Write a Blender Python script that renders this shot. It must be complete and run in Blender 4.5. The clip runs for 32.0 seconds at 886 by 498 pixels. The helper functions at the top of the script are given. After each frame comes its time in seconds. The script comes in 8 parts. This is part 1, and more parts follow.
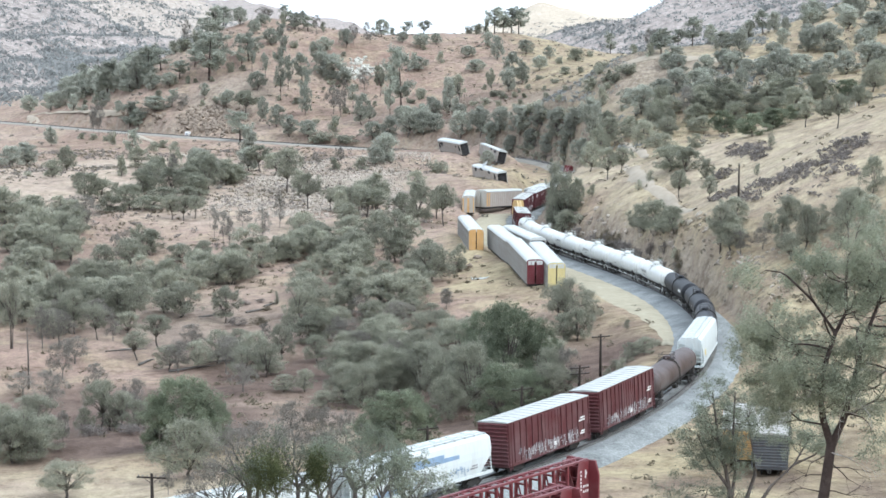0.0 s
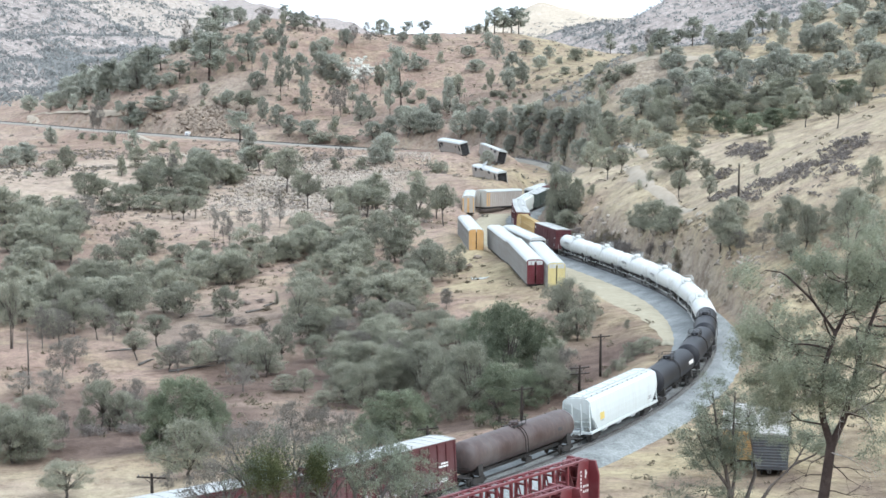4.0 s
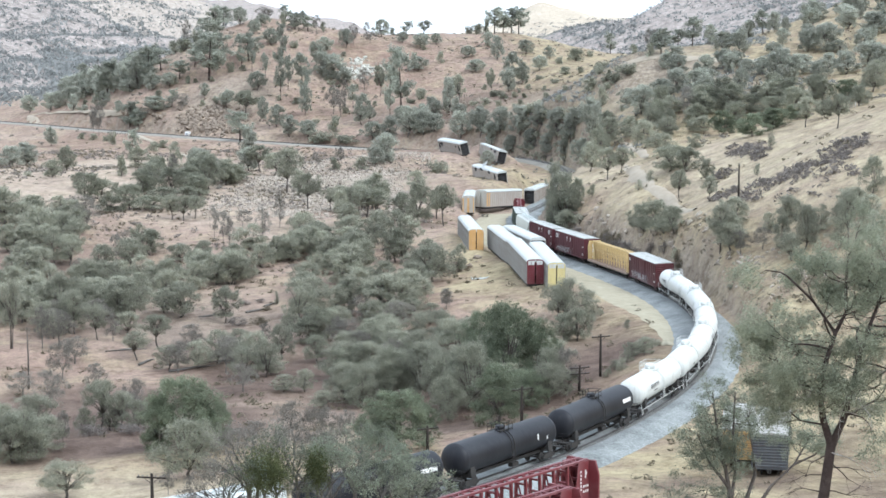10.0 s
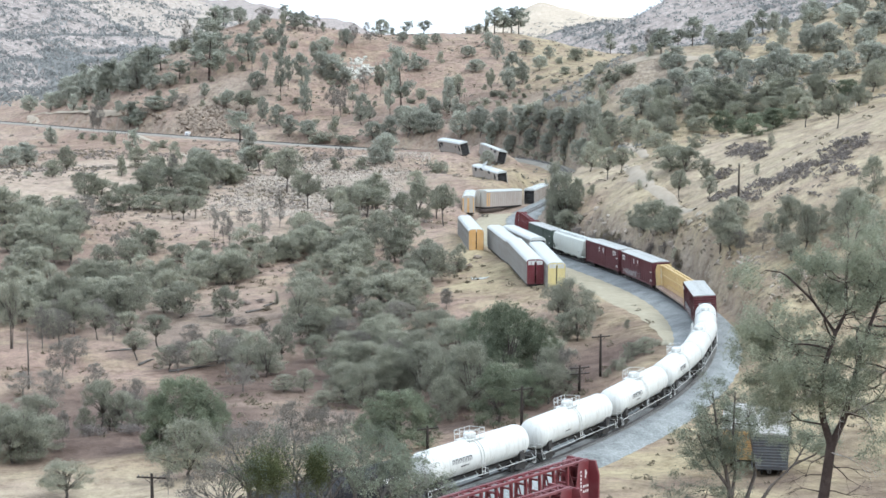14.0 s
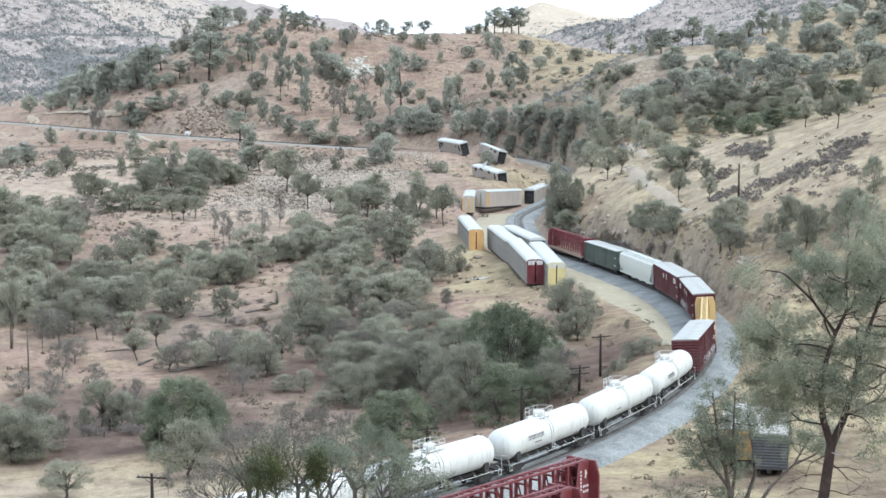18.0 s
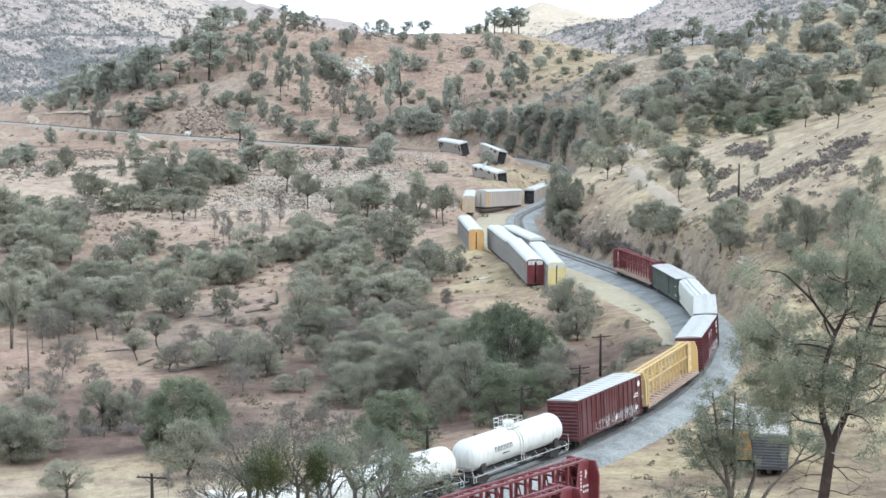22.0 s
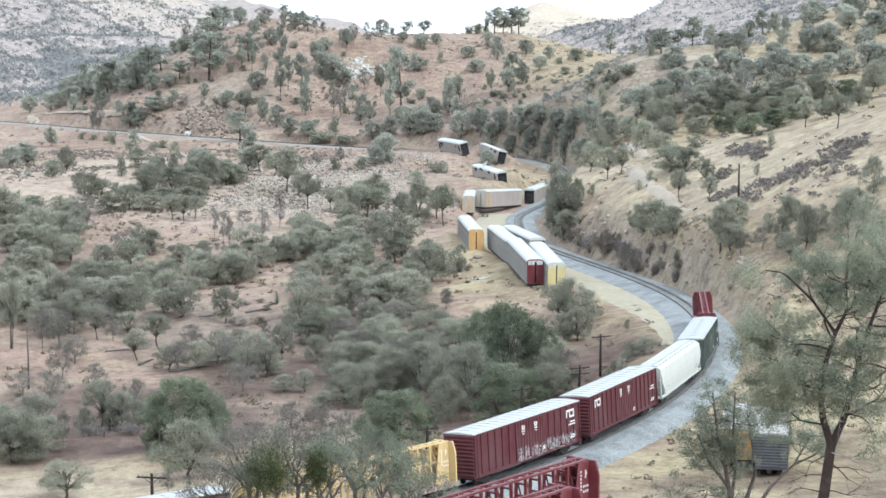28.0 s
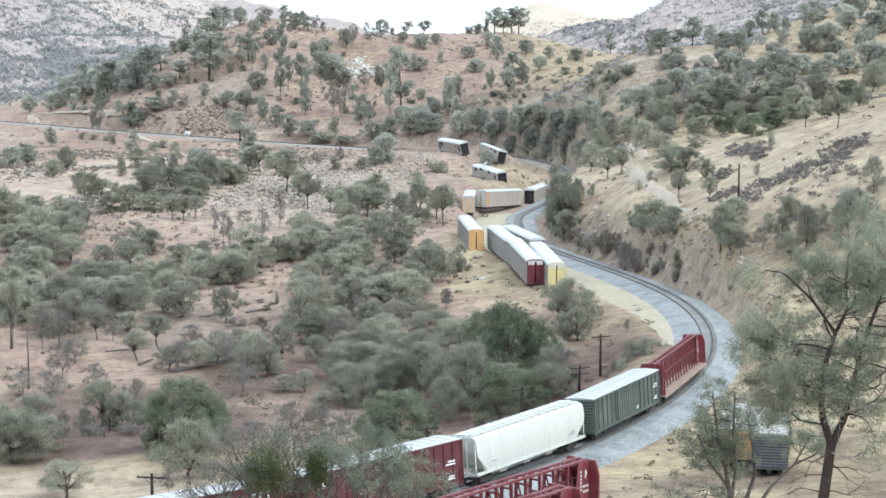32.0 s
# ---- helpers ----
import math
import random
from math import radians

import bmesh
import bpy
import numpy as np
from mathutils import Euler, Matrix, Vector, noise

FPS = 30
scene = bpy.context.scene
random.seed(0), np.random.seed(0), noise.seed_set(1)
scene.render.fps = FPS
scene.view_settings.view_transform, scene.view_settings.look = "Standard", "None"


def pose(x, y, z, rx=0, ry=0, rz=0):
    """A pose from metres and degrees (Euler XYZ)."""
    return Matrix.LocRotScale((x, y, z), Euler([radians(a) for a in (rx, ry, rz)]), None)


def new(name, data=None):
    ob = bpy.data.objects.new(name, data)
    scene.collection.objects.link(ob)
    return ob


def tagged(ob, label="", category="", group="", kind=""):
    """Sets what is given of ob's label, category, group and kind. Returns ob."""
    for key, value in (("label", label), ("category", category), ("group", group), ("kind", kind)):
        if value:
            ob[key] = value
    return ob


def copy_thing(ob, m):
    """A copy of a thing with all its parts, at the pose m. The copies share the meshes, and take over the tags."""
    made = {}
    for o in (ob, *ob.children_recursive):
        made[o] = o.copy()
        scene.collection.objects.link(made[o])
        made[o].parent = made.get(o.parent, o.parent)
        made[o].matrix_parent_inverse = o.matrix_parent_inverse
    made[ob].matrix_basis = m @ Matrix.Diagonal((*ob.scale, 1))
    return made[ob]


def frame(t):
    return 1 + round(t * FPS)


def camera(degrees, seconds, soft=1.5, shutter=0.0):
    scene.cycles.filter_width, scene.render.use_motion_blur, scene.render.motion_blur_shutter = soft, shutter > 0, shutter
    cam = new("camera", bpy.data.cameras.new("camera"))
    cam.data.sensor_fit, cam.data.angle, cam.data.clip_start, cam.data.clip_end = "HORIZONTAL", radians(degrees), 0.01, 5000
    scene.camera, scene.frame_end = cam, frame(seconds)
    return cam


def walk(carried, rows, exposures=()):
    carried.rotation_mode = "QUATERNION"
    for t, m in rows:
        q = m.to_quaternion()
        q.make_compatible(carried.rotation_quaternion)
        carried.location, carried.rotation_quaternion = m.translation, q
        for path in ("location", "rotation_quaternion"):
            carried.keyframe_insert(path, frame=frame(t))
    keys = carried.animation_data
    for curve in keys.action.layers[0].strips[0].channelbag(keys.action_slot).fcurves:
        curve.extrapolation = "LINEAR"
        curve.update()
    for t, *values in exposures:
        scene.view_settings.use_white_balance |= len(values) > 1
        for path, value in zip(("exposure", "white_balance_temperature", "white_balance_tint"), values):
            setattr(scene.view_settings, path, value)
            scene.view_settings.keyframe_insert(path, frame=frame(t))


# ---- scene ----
EYE = (0.0, 0.0, 36.03)
cam = camera(29.53, 32.0, soft=1.6)
STAND = pose(*EYE, 90.0 - math.degrees(0.10452), 0, 0)
walk(cam, [(0.0, STAND), (32.0, STAND)], [(0.0, 0.77, 5600, 5), (10.0, 0.77, 5600, 5), (14.0, 0.69, 5600, 5), (19.0, 0.68, 5600, 5), (24.0, 0.76, 5600, 5), (28.0, 0.79, 5600, 5), (32.0, 0.79, 5600, 5)])

# ---- daylight: high thin overcast, a wide soft sun behind cloud ----
SUN_UP, SUN_TURN = 47.0, 128.0
sky = bpy.data.worlds.new("sky")
scene.world = sky
sky.use_nodes = True
sn = sky.node_tree.nodes
sl = sky.node_tree.links
sky_tex = sn.new("ShaderNodeTexSky")
sky_tex.sky_type = "NISHITA"
sky_tex.sun_disc = False
sky_tex.sun_elevation = radians(SUN_UP)
sky_tex.sun_rotation = radians(SUN_TURN)
sky_tex.dust_density = 6.0
sky_tex.air_density = 1.0
dim = sn.new("ShaderNodeMixRGB")
dim.blend_type = "MULTIPLY"
dim.inputs[0].default_value = 1.0
dim.inputs[2].default_value = (0.11, 0.11, 0.11, 1)
cloud_noise = sn.new("ShaderNodeTexNoise")
cloud_noise.inputs["Scale"].default_value = 2.2
cloud_noise.inputs["Detail"].default_value = 4.0
cloud_ramp = sn.new("ShaderNodeValToRGB")
cloud_ramp.color_ramp.elements[0].color = (1.04, 1.07, 1.12, 1)
cloud_ramp.color_ramp.elements[1].color = (1.34, 1.34, 1.34, 1)
veil = sn.new("ShaderNodeMixRGB")
veil.inputs[0].default_value = 0.8
sl.new(sky_tex.outputs[0], dim.inputs[1])
sl.new(cloud_noise.outputs["Fac"], cloud_ramp.inputs[0])
sl.new(dim.outputs[0], veil.inputs[1])
sl.new(cloud_ramp.outputs[0], veil.inputs[2])
sl.new(veil.outputs[0], sn["Background"].inputs["Color"])
sn["Background"].inputs["Strength"].default_value = 1.0
sun = new("sun", bpy.data.lights.new("sun", "SUN"))
sun.data.energy, sun.data.angle, sun.data.color = 1.25, radians(18), (1.0, 0.96, 0.9)
sun.rotation_euler = (radians(90 - SUN_UP), 0, radians(180 - SUN_TURN))

# ---- materials ----
def material(name, rough=0.8, metal=0.0):
    m = bpy.data.materials.new(name)
    m.use_nodes = True
    b = m.node_tree.nodes["Principled BSDF"]
    b.inputs["Roughness"].default_value, b.inputs["Metallic"].default_value = rough, metal
    b.inputs["Specular IOR Level"].default_value = 0.3
    return m, m.node_tree.nodes, m.node_tree.links, b


def noise_tex(n, l, scale, detail=5.0, rough=0.6, coord="Object", squash=None):
    c = n.new("ShaderNodeTexCoord")
    t = n.new("ShaderNodeTexNoise")
    t.inputs["Scale"].default_value, t.inputs["Detail"].default_value, t.inputs["Roughness"].default_value = scale, detail, rough
    if squash:
        mp = n.new("ShaderNodeMapping")
        mp.inputs["Scale"].default_value = squash
        l.new(c.outputs[coord], mp.inputs[0])
        l.new(mp.outputs[0], t.inputs["Vector"])
    else:
        l.new(c.outputs[coord], t.inputs["Vector"])
    return t


def ramp(n, l, src, stops):
    r = n.new("ShaderNodeValToRGB")
    while len(r.color_ramp.elements) < len(stops):
        r.color_ramp.elements.new(0.5)
    for e, (p, c) in zip(r.color_ramp.elements, stops):
        e.position, e.color = p, (*c, 1) if len(c) == 3 else c
    l.new(src, r.inputs[0])
    return r


def mix(n, l, fac, a, b, how="MIX"):
    m = n.new("ShaderNodeMixRGB")
    m.blend_type = how
    for i, v in ((0, fac), (1, a), (2, b)):
        if isinstance(v, bpy.types.NodeSocket):
            l.new(v, m.inputs[i])
        else:
            m.inputs[i].default_value = v if i == 0 else (*v, 1)
    return m.outputs[0]


def bump(n, l, b, height, strength=0.3, dist=0.05):
    k = n.new("ShaderNodeBump")
    k.inputs["Strength"].default_value, k.inputs["Distance"].default_value = strength, dist
    l.new(height, k.inputs["Height"])
    l.new(k.outputs[0], b.inputs["Normal"])


def paint(name, colour, rough=0.5, metal=0.0, grime=(0.12, 0.1, 0.085), dirt=0.35, fade=0.15):
    """Weathered railway paint: faded in patches, streaked with grime from the top."""
    m, n, l, b = material(name, rough, metal)
    big = noise_tex(n, l, 0.35, 4)
    fine = noise_tex(n, l, 3.0, 6, 0.7, "Object", (1.0, 1.0, 0.12))
    pale = tuple(c + (0.55 - c) * fade for c in colour)
    base = mix(n, l, ramp(n, l, big.outputs["Fac"], [(0.35, (0, 0, 0)), (0.7, (1, 1, 1))]).outputs[0], colour, pale)
    streak = ramp(n, l, fine.outputs["Fac"], [(0.48, (0, 0, 0)), (0.78, (dirt, dirt, dirt))])
    l.new(mix(n, l, streak.outputs[0], base, grime), b.inputs["Base Color"])
    bump(n, l, b, fine.outputs["Fac"], 0.08, 0.02)
    return m


def leafy(name, dark, light, rough=0.75):
    """Foliage: every clump a little different."""
    m, n, l, b = material(name, rough)
    g = n.new("ShaderNodeNewGeometry")
    o = n.new("ShaderNodeObjectInfo")
    c = ramp(n, l, g.outputs["Random Per Island"], [(0.0, dark), (1.0, light)])
    big = noise_tex(n, l, 0.45, 2)
    c2 = mix(n, l, ramp(n, l, big.outputs["Fac"], [(0.4, (0, 0, 0)), (0.65, (0.45, 0.45, 0.45))]).outputs[0], c.outputs[0], tuple(v * 1.35 for v in light))
    hue = n.new("ShaderNodeHueSaturation")
    spread = n.new("ShaderNodeMapRange")
    spread.inputs["To Min"].default_value, spread.inputs["To Max"].default_value = 0.8, 1.26
    l.new(o.outputs["Random"], spread.inputs["Value"])
    l.new(spread.outputs[0], hue.inputs["Value"])
    l.new(c2, hue.inputs["Color"])
    l.new(hue.outputs[0], b.inputs["Base Color"])
    b.inputs["Specular IOR Level"].default_value = 0.15
    # light comes through thin leaves
    tr = n.new("ShaderNodeBsdfTranslucent")
    l.new(hue.outputs[0], tr.inputs["Color"])
    both = n.new("ShaderNodeMixShader")
    both.inputs[0].default_value = 0.48
    l.new(b.outputs[0], both.inputs[1])
    l.new(tr.outputs[0], both.inputs[2])
    l.new(both.outputs[0], n["Material Output"].inputs["Surface"])
    return m


def ground_material():
    m, n, l, b = material("dry_ground", 0.95)
    b.inputs["Specular IOR Level"].default_value = 0.1
    a = n.new("ShaderNodeAttribute")
    a.attribute_name = "cover"
    sep = n.new("ShaderNodeSeparateColor")
    l.new(a.outputs["Color"], sep.inputs[0])
    huge = noise_tex(n, l, 0.018, 5)
    patch = noise_tex(n, l, 0.13, 6, 0.7)
    tuft = noise_tex(n, l, 0.75, 6, 0.75)
    grit = noise_tex(n, l, 4.0, 4, 0.7)
    soil = ramp(n, l, huge.outputs["Fac"], [(0.3, (0.245, 0.168, 0.136)), (0.5, (0.32, 0.235, 0.192)), (0.72, (0.40, 0.322, 0.268))])
    grass = ramp(n, l, patch.outputs["Fac"], [(0.3, (0.272, 0.217, 0.14)), (0.5, (0.362, 0.304, 0.194)), (0.75, (0.462, 0.397, 0.262))])
    way = n.new("ShaderNodeMath")
    way.operation = "ADD"
    l.new(sep.outputs[0], way.inputs[0])
    sway = n.new("ShaderNodeMapRange")
    sway.inputs["From Min"].default_value, sway.inputs["From Max"].default_value = 0.35, 0.65
    sway.inputs["To Min"].default_value, sway.inputs["To Max"].default_value = -0.35, 0.35
    l.new(patch.outputs["Fac"], sway.inputs["Value"])
    l.new(sway.outputs[0], way.inputs[1])
    way.use_clamp = True
    base = mix(n, l, way.outputs[0], soil.outputs[0], grass.outputs[0])
    # low dry brush and leaf litter
    brush = ramp(n, l, tuft.outputs["Fac"], [(0.50, (0, 0, 0)), (0.64, (1, 1, 1))])
    thick = n.new("ShaderNodeMath")
    thick.operation = "MULTIPLY"
    l.new(brush.outputs[0], thick.inputs[0])
    l.new(sep.outputs[1], thick.inputs[1])
    base = mix(n, l, thick.outputs[0], base, (0.145, 0.12, 0.092))
    # leaf litter and red earth under the trees, darkened for the tree shade too
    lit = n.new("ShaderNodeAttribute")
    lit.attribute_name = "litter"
    shaded_mulch = ramp(n, l, patch.outputs["Fac"], [(0.35, (0.098, 0.071, 0.059)), (0.65, (0.172, 0.126, 0.105))])
    base = mix(n, l, lit.outputs["Fac"], base, shaded_mulch.outputs[0])
    # bare rock and scree
    rock = ramp(n, l, tuft.outputs["Fac"], [(0.35, (0.13, 0.105, 0.085)), (0.5, (0.28, 0.235, 0.19)), (0.68, (0.46, 0.40, 0.335))])
    base = mix(n, l, sep.outputs[2], base, rock.outputs[0])
    # far mountain ground, with distance haze painted into its grey
    hazy_heath = ramp(n, l, patch.outputs["Fac"], [(0.34, (0.22, 0.196, 0.183)), (0.48, (0.33, 0.29, 0.27)), (0.66, (0.45, 0.402, 0.372))])
    base = mix(n, l, a.outputs["Alpha"], base, hazy_heath.outputs[0])
    # pale dry grass; on the far tan hill it also paints in haze
    straw = n.new("ShaderNodeAttribute")
    straw.attribute_name = "straw"
    base = mix(n, l, straw.outputs["Fac"], base, ramp(n, l, huge.outputs["Fac"], [(0.3, (0.50, 0.436, 0.352)), (0.7, (0.61, 0.54, 0.445))]).outputs[0])
    fine = ramp(n, l, grit.outputs["Fac"], [(0.3, (0.78, 0.78, 0.78)), (0.7, (1.14, 1.14, 1.14))])
    base = mix(n, l, 1.0, base, fine.outputs[0], "MULTIPLY")
    clod = noise_tex(n, l, 0.32, 7, 0.8)
    worn = ramp(n, l, clod.outputs["Fac"], [(0.36, (0.60, 0.57, 0.54)), (0.48, (0.92, 0.91, 0.90)), (0.62, (1.16, 1.15, 1.13))])
    base = mix(n, l, 1.0, base, worn.outputs[0], "MULTIPLY")
    l.new(base, b.inputs["Base Color"])
    bump(n, l, b, tuft.outputs["Fac"], 0.6, 0.5)
    return m


def stony(name, dark, mid, light, scale=6.0, depth=0.06):
    m, n, l, b = material(name, 0.95)
    b.inputs["Specular IOR Level"].default_value = 0.1
    t = noise_tex(n, l, scale, 5, 0.75)
    w = noise_tex(n, l, scale * 0.06, 4)
    c = ramp(n, l, t.outputs["Fac"], [(0.32, dark), (0.5, mid), (0.7, light)])
    l.new(mix(n, l, 0.35, c.outputs[0], ramp(n, l, w.outputs["Fac"], [(0.35, dark), (0.65, light)]).outputs[0]), b.inputs["Base Color"])
    bump(n, l, b, t.outputs["Fac"], 0.45, depth)
    return m


GROUND = ground_material()
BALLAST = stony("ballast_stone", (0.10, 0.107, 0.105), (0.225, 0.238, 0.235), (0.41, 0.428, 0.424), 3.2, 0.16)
FAR_BED = stony("dusty_ballast", (0.18, 0.166, 0.145), (0.26, 0.242, 0.212), (0.35, 0.328, 0.29), 3.0)
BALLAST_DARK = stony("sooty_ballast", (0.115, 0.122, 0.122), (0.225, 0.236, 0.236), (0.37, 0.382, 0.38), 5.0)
DIRT_ROAD = stony("graded_dirt", (0.26, 0.232, 0.168), (0.335, 0.302, 0.222), (0.41, 0.372, 0.285), 0.6, 0.03)
WORN_DIRT = stony("worn_path", (0.28, 0.238, 0.185), (0.36, 0.312, 0.25), (0.44, 0.388, 0.318), 0.6, 0.03)
ROCK = stony("broken_rock", (0.10, 0.08, 0.065), (0.21, 0.17, 0.135), (0.36, 0.30, 0.245), 1.1, 0.3)
PALE_ROCK = stony("pale_rock", (0.25, 0.22, 0.18), (0.38, 0.345, 0.29), (0.50, 0.46, 0.395), 0.9, 0.3)
CHALK = stony("pale_chalky_rock", (0.26, 0.25, 0.215), (0.42, 0.405, 0.355), (0.57, 0.55, 0.485), 0.7, 0.3)
DECK = stony("weathered_deck", (0.22, 0.16, 0.13), (0.33, 0.25, 0.205), (0.45, 0.36, 0.30), 2.0, 0.02)
LOOSE_ROCK = stony("loose_stone", (0.20, 0.165, 0.135), (0.33, 0.285, 0.24), (0.48, 0.43, 0.37), 0.8, 0.2)
RAIL = paint("rail_steel", (0.022, 0.02, 0.02), 0.6, 0.1, (0.12, 0.08, 0.06), 0.5)
TIE = stony("tie_timber", (0.13, 0.128, 0.12), (0.225, 0.22, 0.208), (0.33, 0.323, 0.305), 3.0, 0.02)
MAROON = paint("maroon_paint", (0.080, 0.019, 0.023), 0.55, 0, (0.16, 0.09, 0.08), 0.4, 0.10)
CN_RED = paint("oxide_red_paint", (0.088, 0.020, 0.027), 0.55, 0, (0.17, 0.10, 0.09), 0.3, 0.06)
GREEN = paint("dull_green_paint", (0.055, 0.075, 0.062), 0.6, 0, (0.12, 0.11, 0.09), 0.5, 0.16)
YELLOW = paint("yellow_paint", (0.58, 0.43, 0.20), 0.6, 0, (0.25, 0.15, 0.07), 0.5, 0.15)
BEAM_RED = paint("red_beam_paint", (0.145, 0.027, 0.033), 0.55, 0, (0.14, 0.07, 0.06), 0.35, 0.12)
WHITE = paint("white_paint", (0.62, 0.63, 0.61), 0.45, 0, (0.26, 0.245, 0.21), 0.6, 0.0)
HOPPER_WHITE = paint("pale_grey_paint", (0.58, 0.62, 0.62), 0.5, 0, (0.34, 0.31, 0.28), 0.35, 0.0)
CREAM = paint("cream_paint", (0.55, 0.57, 0.53), 0.5, 0, (0.33, 0.30, 0.25), 0.4, 0.05)
BLACK = paint("black_tank_paint", (0.012, 0.013, 0.018), 0.5, 0, (0.08, 0.075, 0.075), 0.18, 0.02)
BROWN = paint("brown_tank_paint", (0.060, 0.040, 0.037), 0.5, 0, (0.18, 0.12, 0.10), 0.4, 0.12)
UNDER = paint("underframe_grime", (0.024, 0.022, 0.021), 0.85, 0, (0.09, 0.075, 0.06), 0.5, 0.05)
GALVANISED = paint("galvanised_roof", (0.50, 0.52, 0.51), 0.5, 0.05, (0.32, 0.29, 0.26), 0.6, 0.0)
GREY_ROOF = paint("grey_sheet_roof", (0.42, 0.43, 0.42), 0.55, 0.0, (0.26, 0.235, 0.215), 0.6, 0.05)
RACK_SIDE = paint("galvanised_panel", (0.33, 0.32, 0.30), 0.6, 0.0, (0.22, 0.165, 0.13), 0.7, 0.1)
RACK_TAN = paint("tan_panel", (0.39, 0.37, 0.33), 0.6, 0, (0.28, 0.20, 0.15), 0.55, 0.1)
RACK_WORN = paint("weathered_panel", (0.40, 0.36, 0.32), 0.7, 0, (0.20, 0.13, 0.095), 0.85, 0.15)
RACK_YELLOW = paint("rack_yellow", (0.55, 0.33, 0.12), 0.6, 0, (0.28, 0.2, 0.14), 0.4, 0.15)
PALE_YELLOW = paint("pale_yellow", (0.60, 0.52, 0.24), 0.6, 0, (0.3, 0.24, 0.14), 0.4, 0.15)
RACK_RED = paint("rack_red", (0.13, 0.022, 0.03), 0.55, 0, (0.12, 0.07, 0.06), 0.35, 0.06)
# near-black that paints the shade inside the open cars
INNER_SHADE = paint("dark_inside", (0.012, 0.012, 0.013), 0.9)
MARK_WHITE = paint("white_lettering", (0.74, 0.74, 0.72), 0.6)
MARK_PALE = paint("faded_spray_paint", (0.44, 0.42, 0.42), 0.7)
MARK_GREY = paint("grey_lettering", (0.28, 0.28, 0.30), 0.6)
MARK_BLACK = paint("black_lettering", (0.03, 0.03, 0.035), 0.6)
MARK_BLUE = paint("blue_panel", (0.23, 0.33, 0.47), 0.6)
MARK_YELLOW = paint("yellow_placard", (0.68, 0.52, 0.10), 0.6)
DARK_STEEL = paint("dark_grey_steel", (0.085, 0.09, 0.10), 0.5, 0.3, (0.2, 0.17, 0.15), 0.4)
WOOD_POLE = stony("pole_timber", (0.02, 0.016, 0.015), (0.036, 0.03, 0.027), (0.065, 0.055, 0.048), 3.0, 0.02)
BARK = stony("oak_bark", (0.05, 0.042, 0.037), (0.105, 0.09, 0.08), (0.19, 0.17, 0.155), 4.0, 0.05)
PINE_BARK = stony("pine_bark", (0.028, 0.021, 0.019), (0.055, 0.04, 0.036), (0.11, 0.088, 0.08), 3.0, 0.05)
GREY_TWIG = stony("bare_twigs", (0.075, 0.068, 0.064), (0.14, 0.13, 0.122), (0.23, 0.215, 0.2), 4.0, 0.03)
PALE_DEADWOOD = stony("pale_deadwood", (0.28, 0.26, 0.245), (0.4, 0.38, 0.36), (0.52, 0.5, 0.475), 4.0, 0.02)
OAK_LEAF = leafy("live_oak_leaf", (0.16, 0.163, 0.128), (0.31, 0.31, 0.242))
BLUE_OAK = leafy("blue_oak_leaf", (0.198, 0.199, 0.16), (0.366, 0.362, 0.285))
GREEN_OAK = leafy("green_oak_leaf", (0.116, 0.135, 0.095), (0.222, 0.243, 0.168))
# grey needles of the far pines, lightened to paint in distance haze
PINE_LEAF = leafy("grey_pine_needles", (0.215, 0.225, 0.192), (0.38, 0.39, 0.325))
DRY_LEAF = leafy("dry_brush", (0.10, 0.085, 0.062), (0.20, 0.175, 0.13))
# far growth: distance haze painted into paler, greyer leaf colours
HAZED_SCRUB = leafy("far_scrub_leaf", (0.165, 0.172, 0.168), (0.285, 0.29, 0.28))
HAZED_LEAF = leafy("far_wood_leaf", (0.225, 0.232, 0.197), (0.39, 0.395, 0.33))
HAZED_DARK = leafy("far_live_oak_leaf", (0.228, 0.234, 0.2), (0.41, 0.414, 0.35))
TWIG_HAZE = leafy("grey_twig_leaf", (0.145, 0.133, 0.117), (0.25, 0.234, 0.205))
SAGE = leafy("sage_brush", (0.165, 0.146, 0.134), (0.275, 0.246, 0.226))
NEAR_PINE = leafy("foothill_pine_needles", (0.225, 0.245, 0.182), (0.41, 0.43, 0.32))
NEAR_LEAF = leafy("dusty_oak_leaf", (0.135, 0.152, 0.115), (0.25, 0.27, 0.205))
MISTLETOE = leafy("mistletoe_leaf", (0.048, 0.06, 0.028), (0.115, 0.125, 0.058))
CONCRETE = stony("white_box_paint", (0.6, 0.6, 0.6), (0.72, 0.72, 0.72), (0.8, 0.8, 0.8), 1.0, 0.01)
# ---- the lie of the land: spot heights (x, y, z), landform by landform ----
BLUFF = [(0, 0, 34.3), (0, 13, 30), (-16, 16, 28), (18, 16, 29), (-35, 5, 31), (40, 0, 35), (0, -80, 42), (-90, -60, 40), (90, -60, 42), (-12, 45, 20.5), (14, 60, 19.5),
         (45, 60, 19), (-70, 60, 9), (100, 70, 28), (-160, -20, 20), (-5, 93, 6.3), (12, 107, 6.0), (-16, 104, 4.5), (30, 104, 6), (60, 100, 8)]
FLAT = [(34, 135, 1.2), (20, 133, 1.6), (24, 158, 0.4), (36, 165, 0.8), (55, 150, 2.5), (80, 150, 8), (58, 185, 4)]
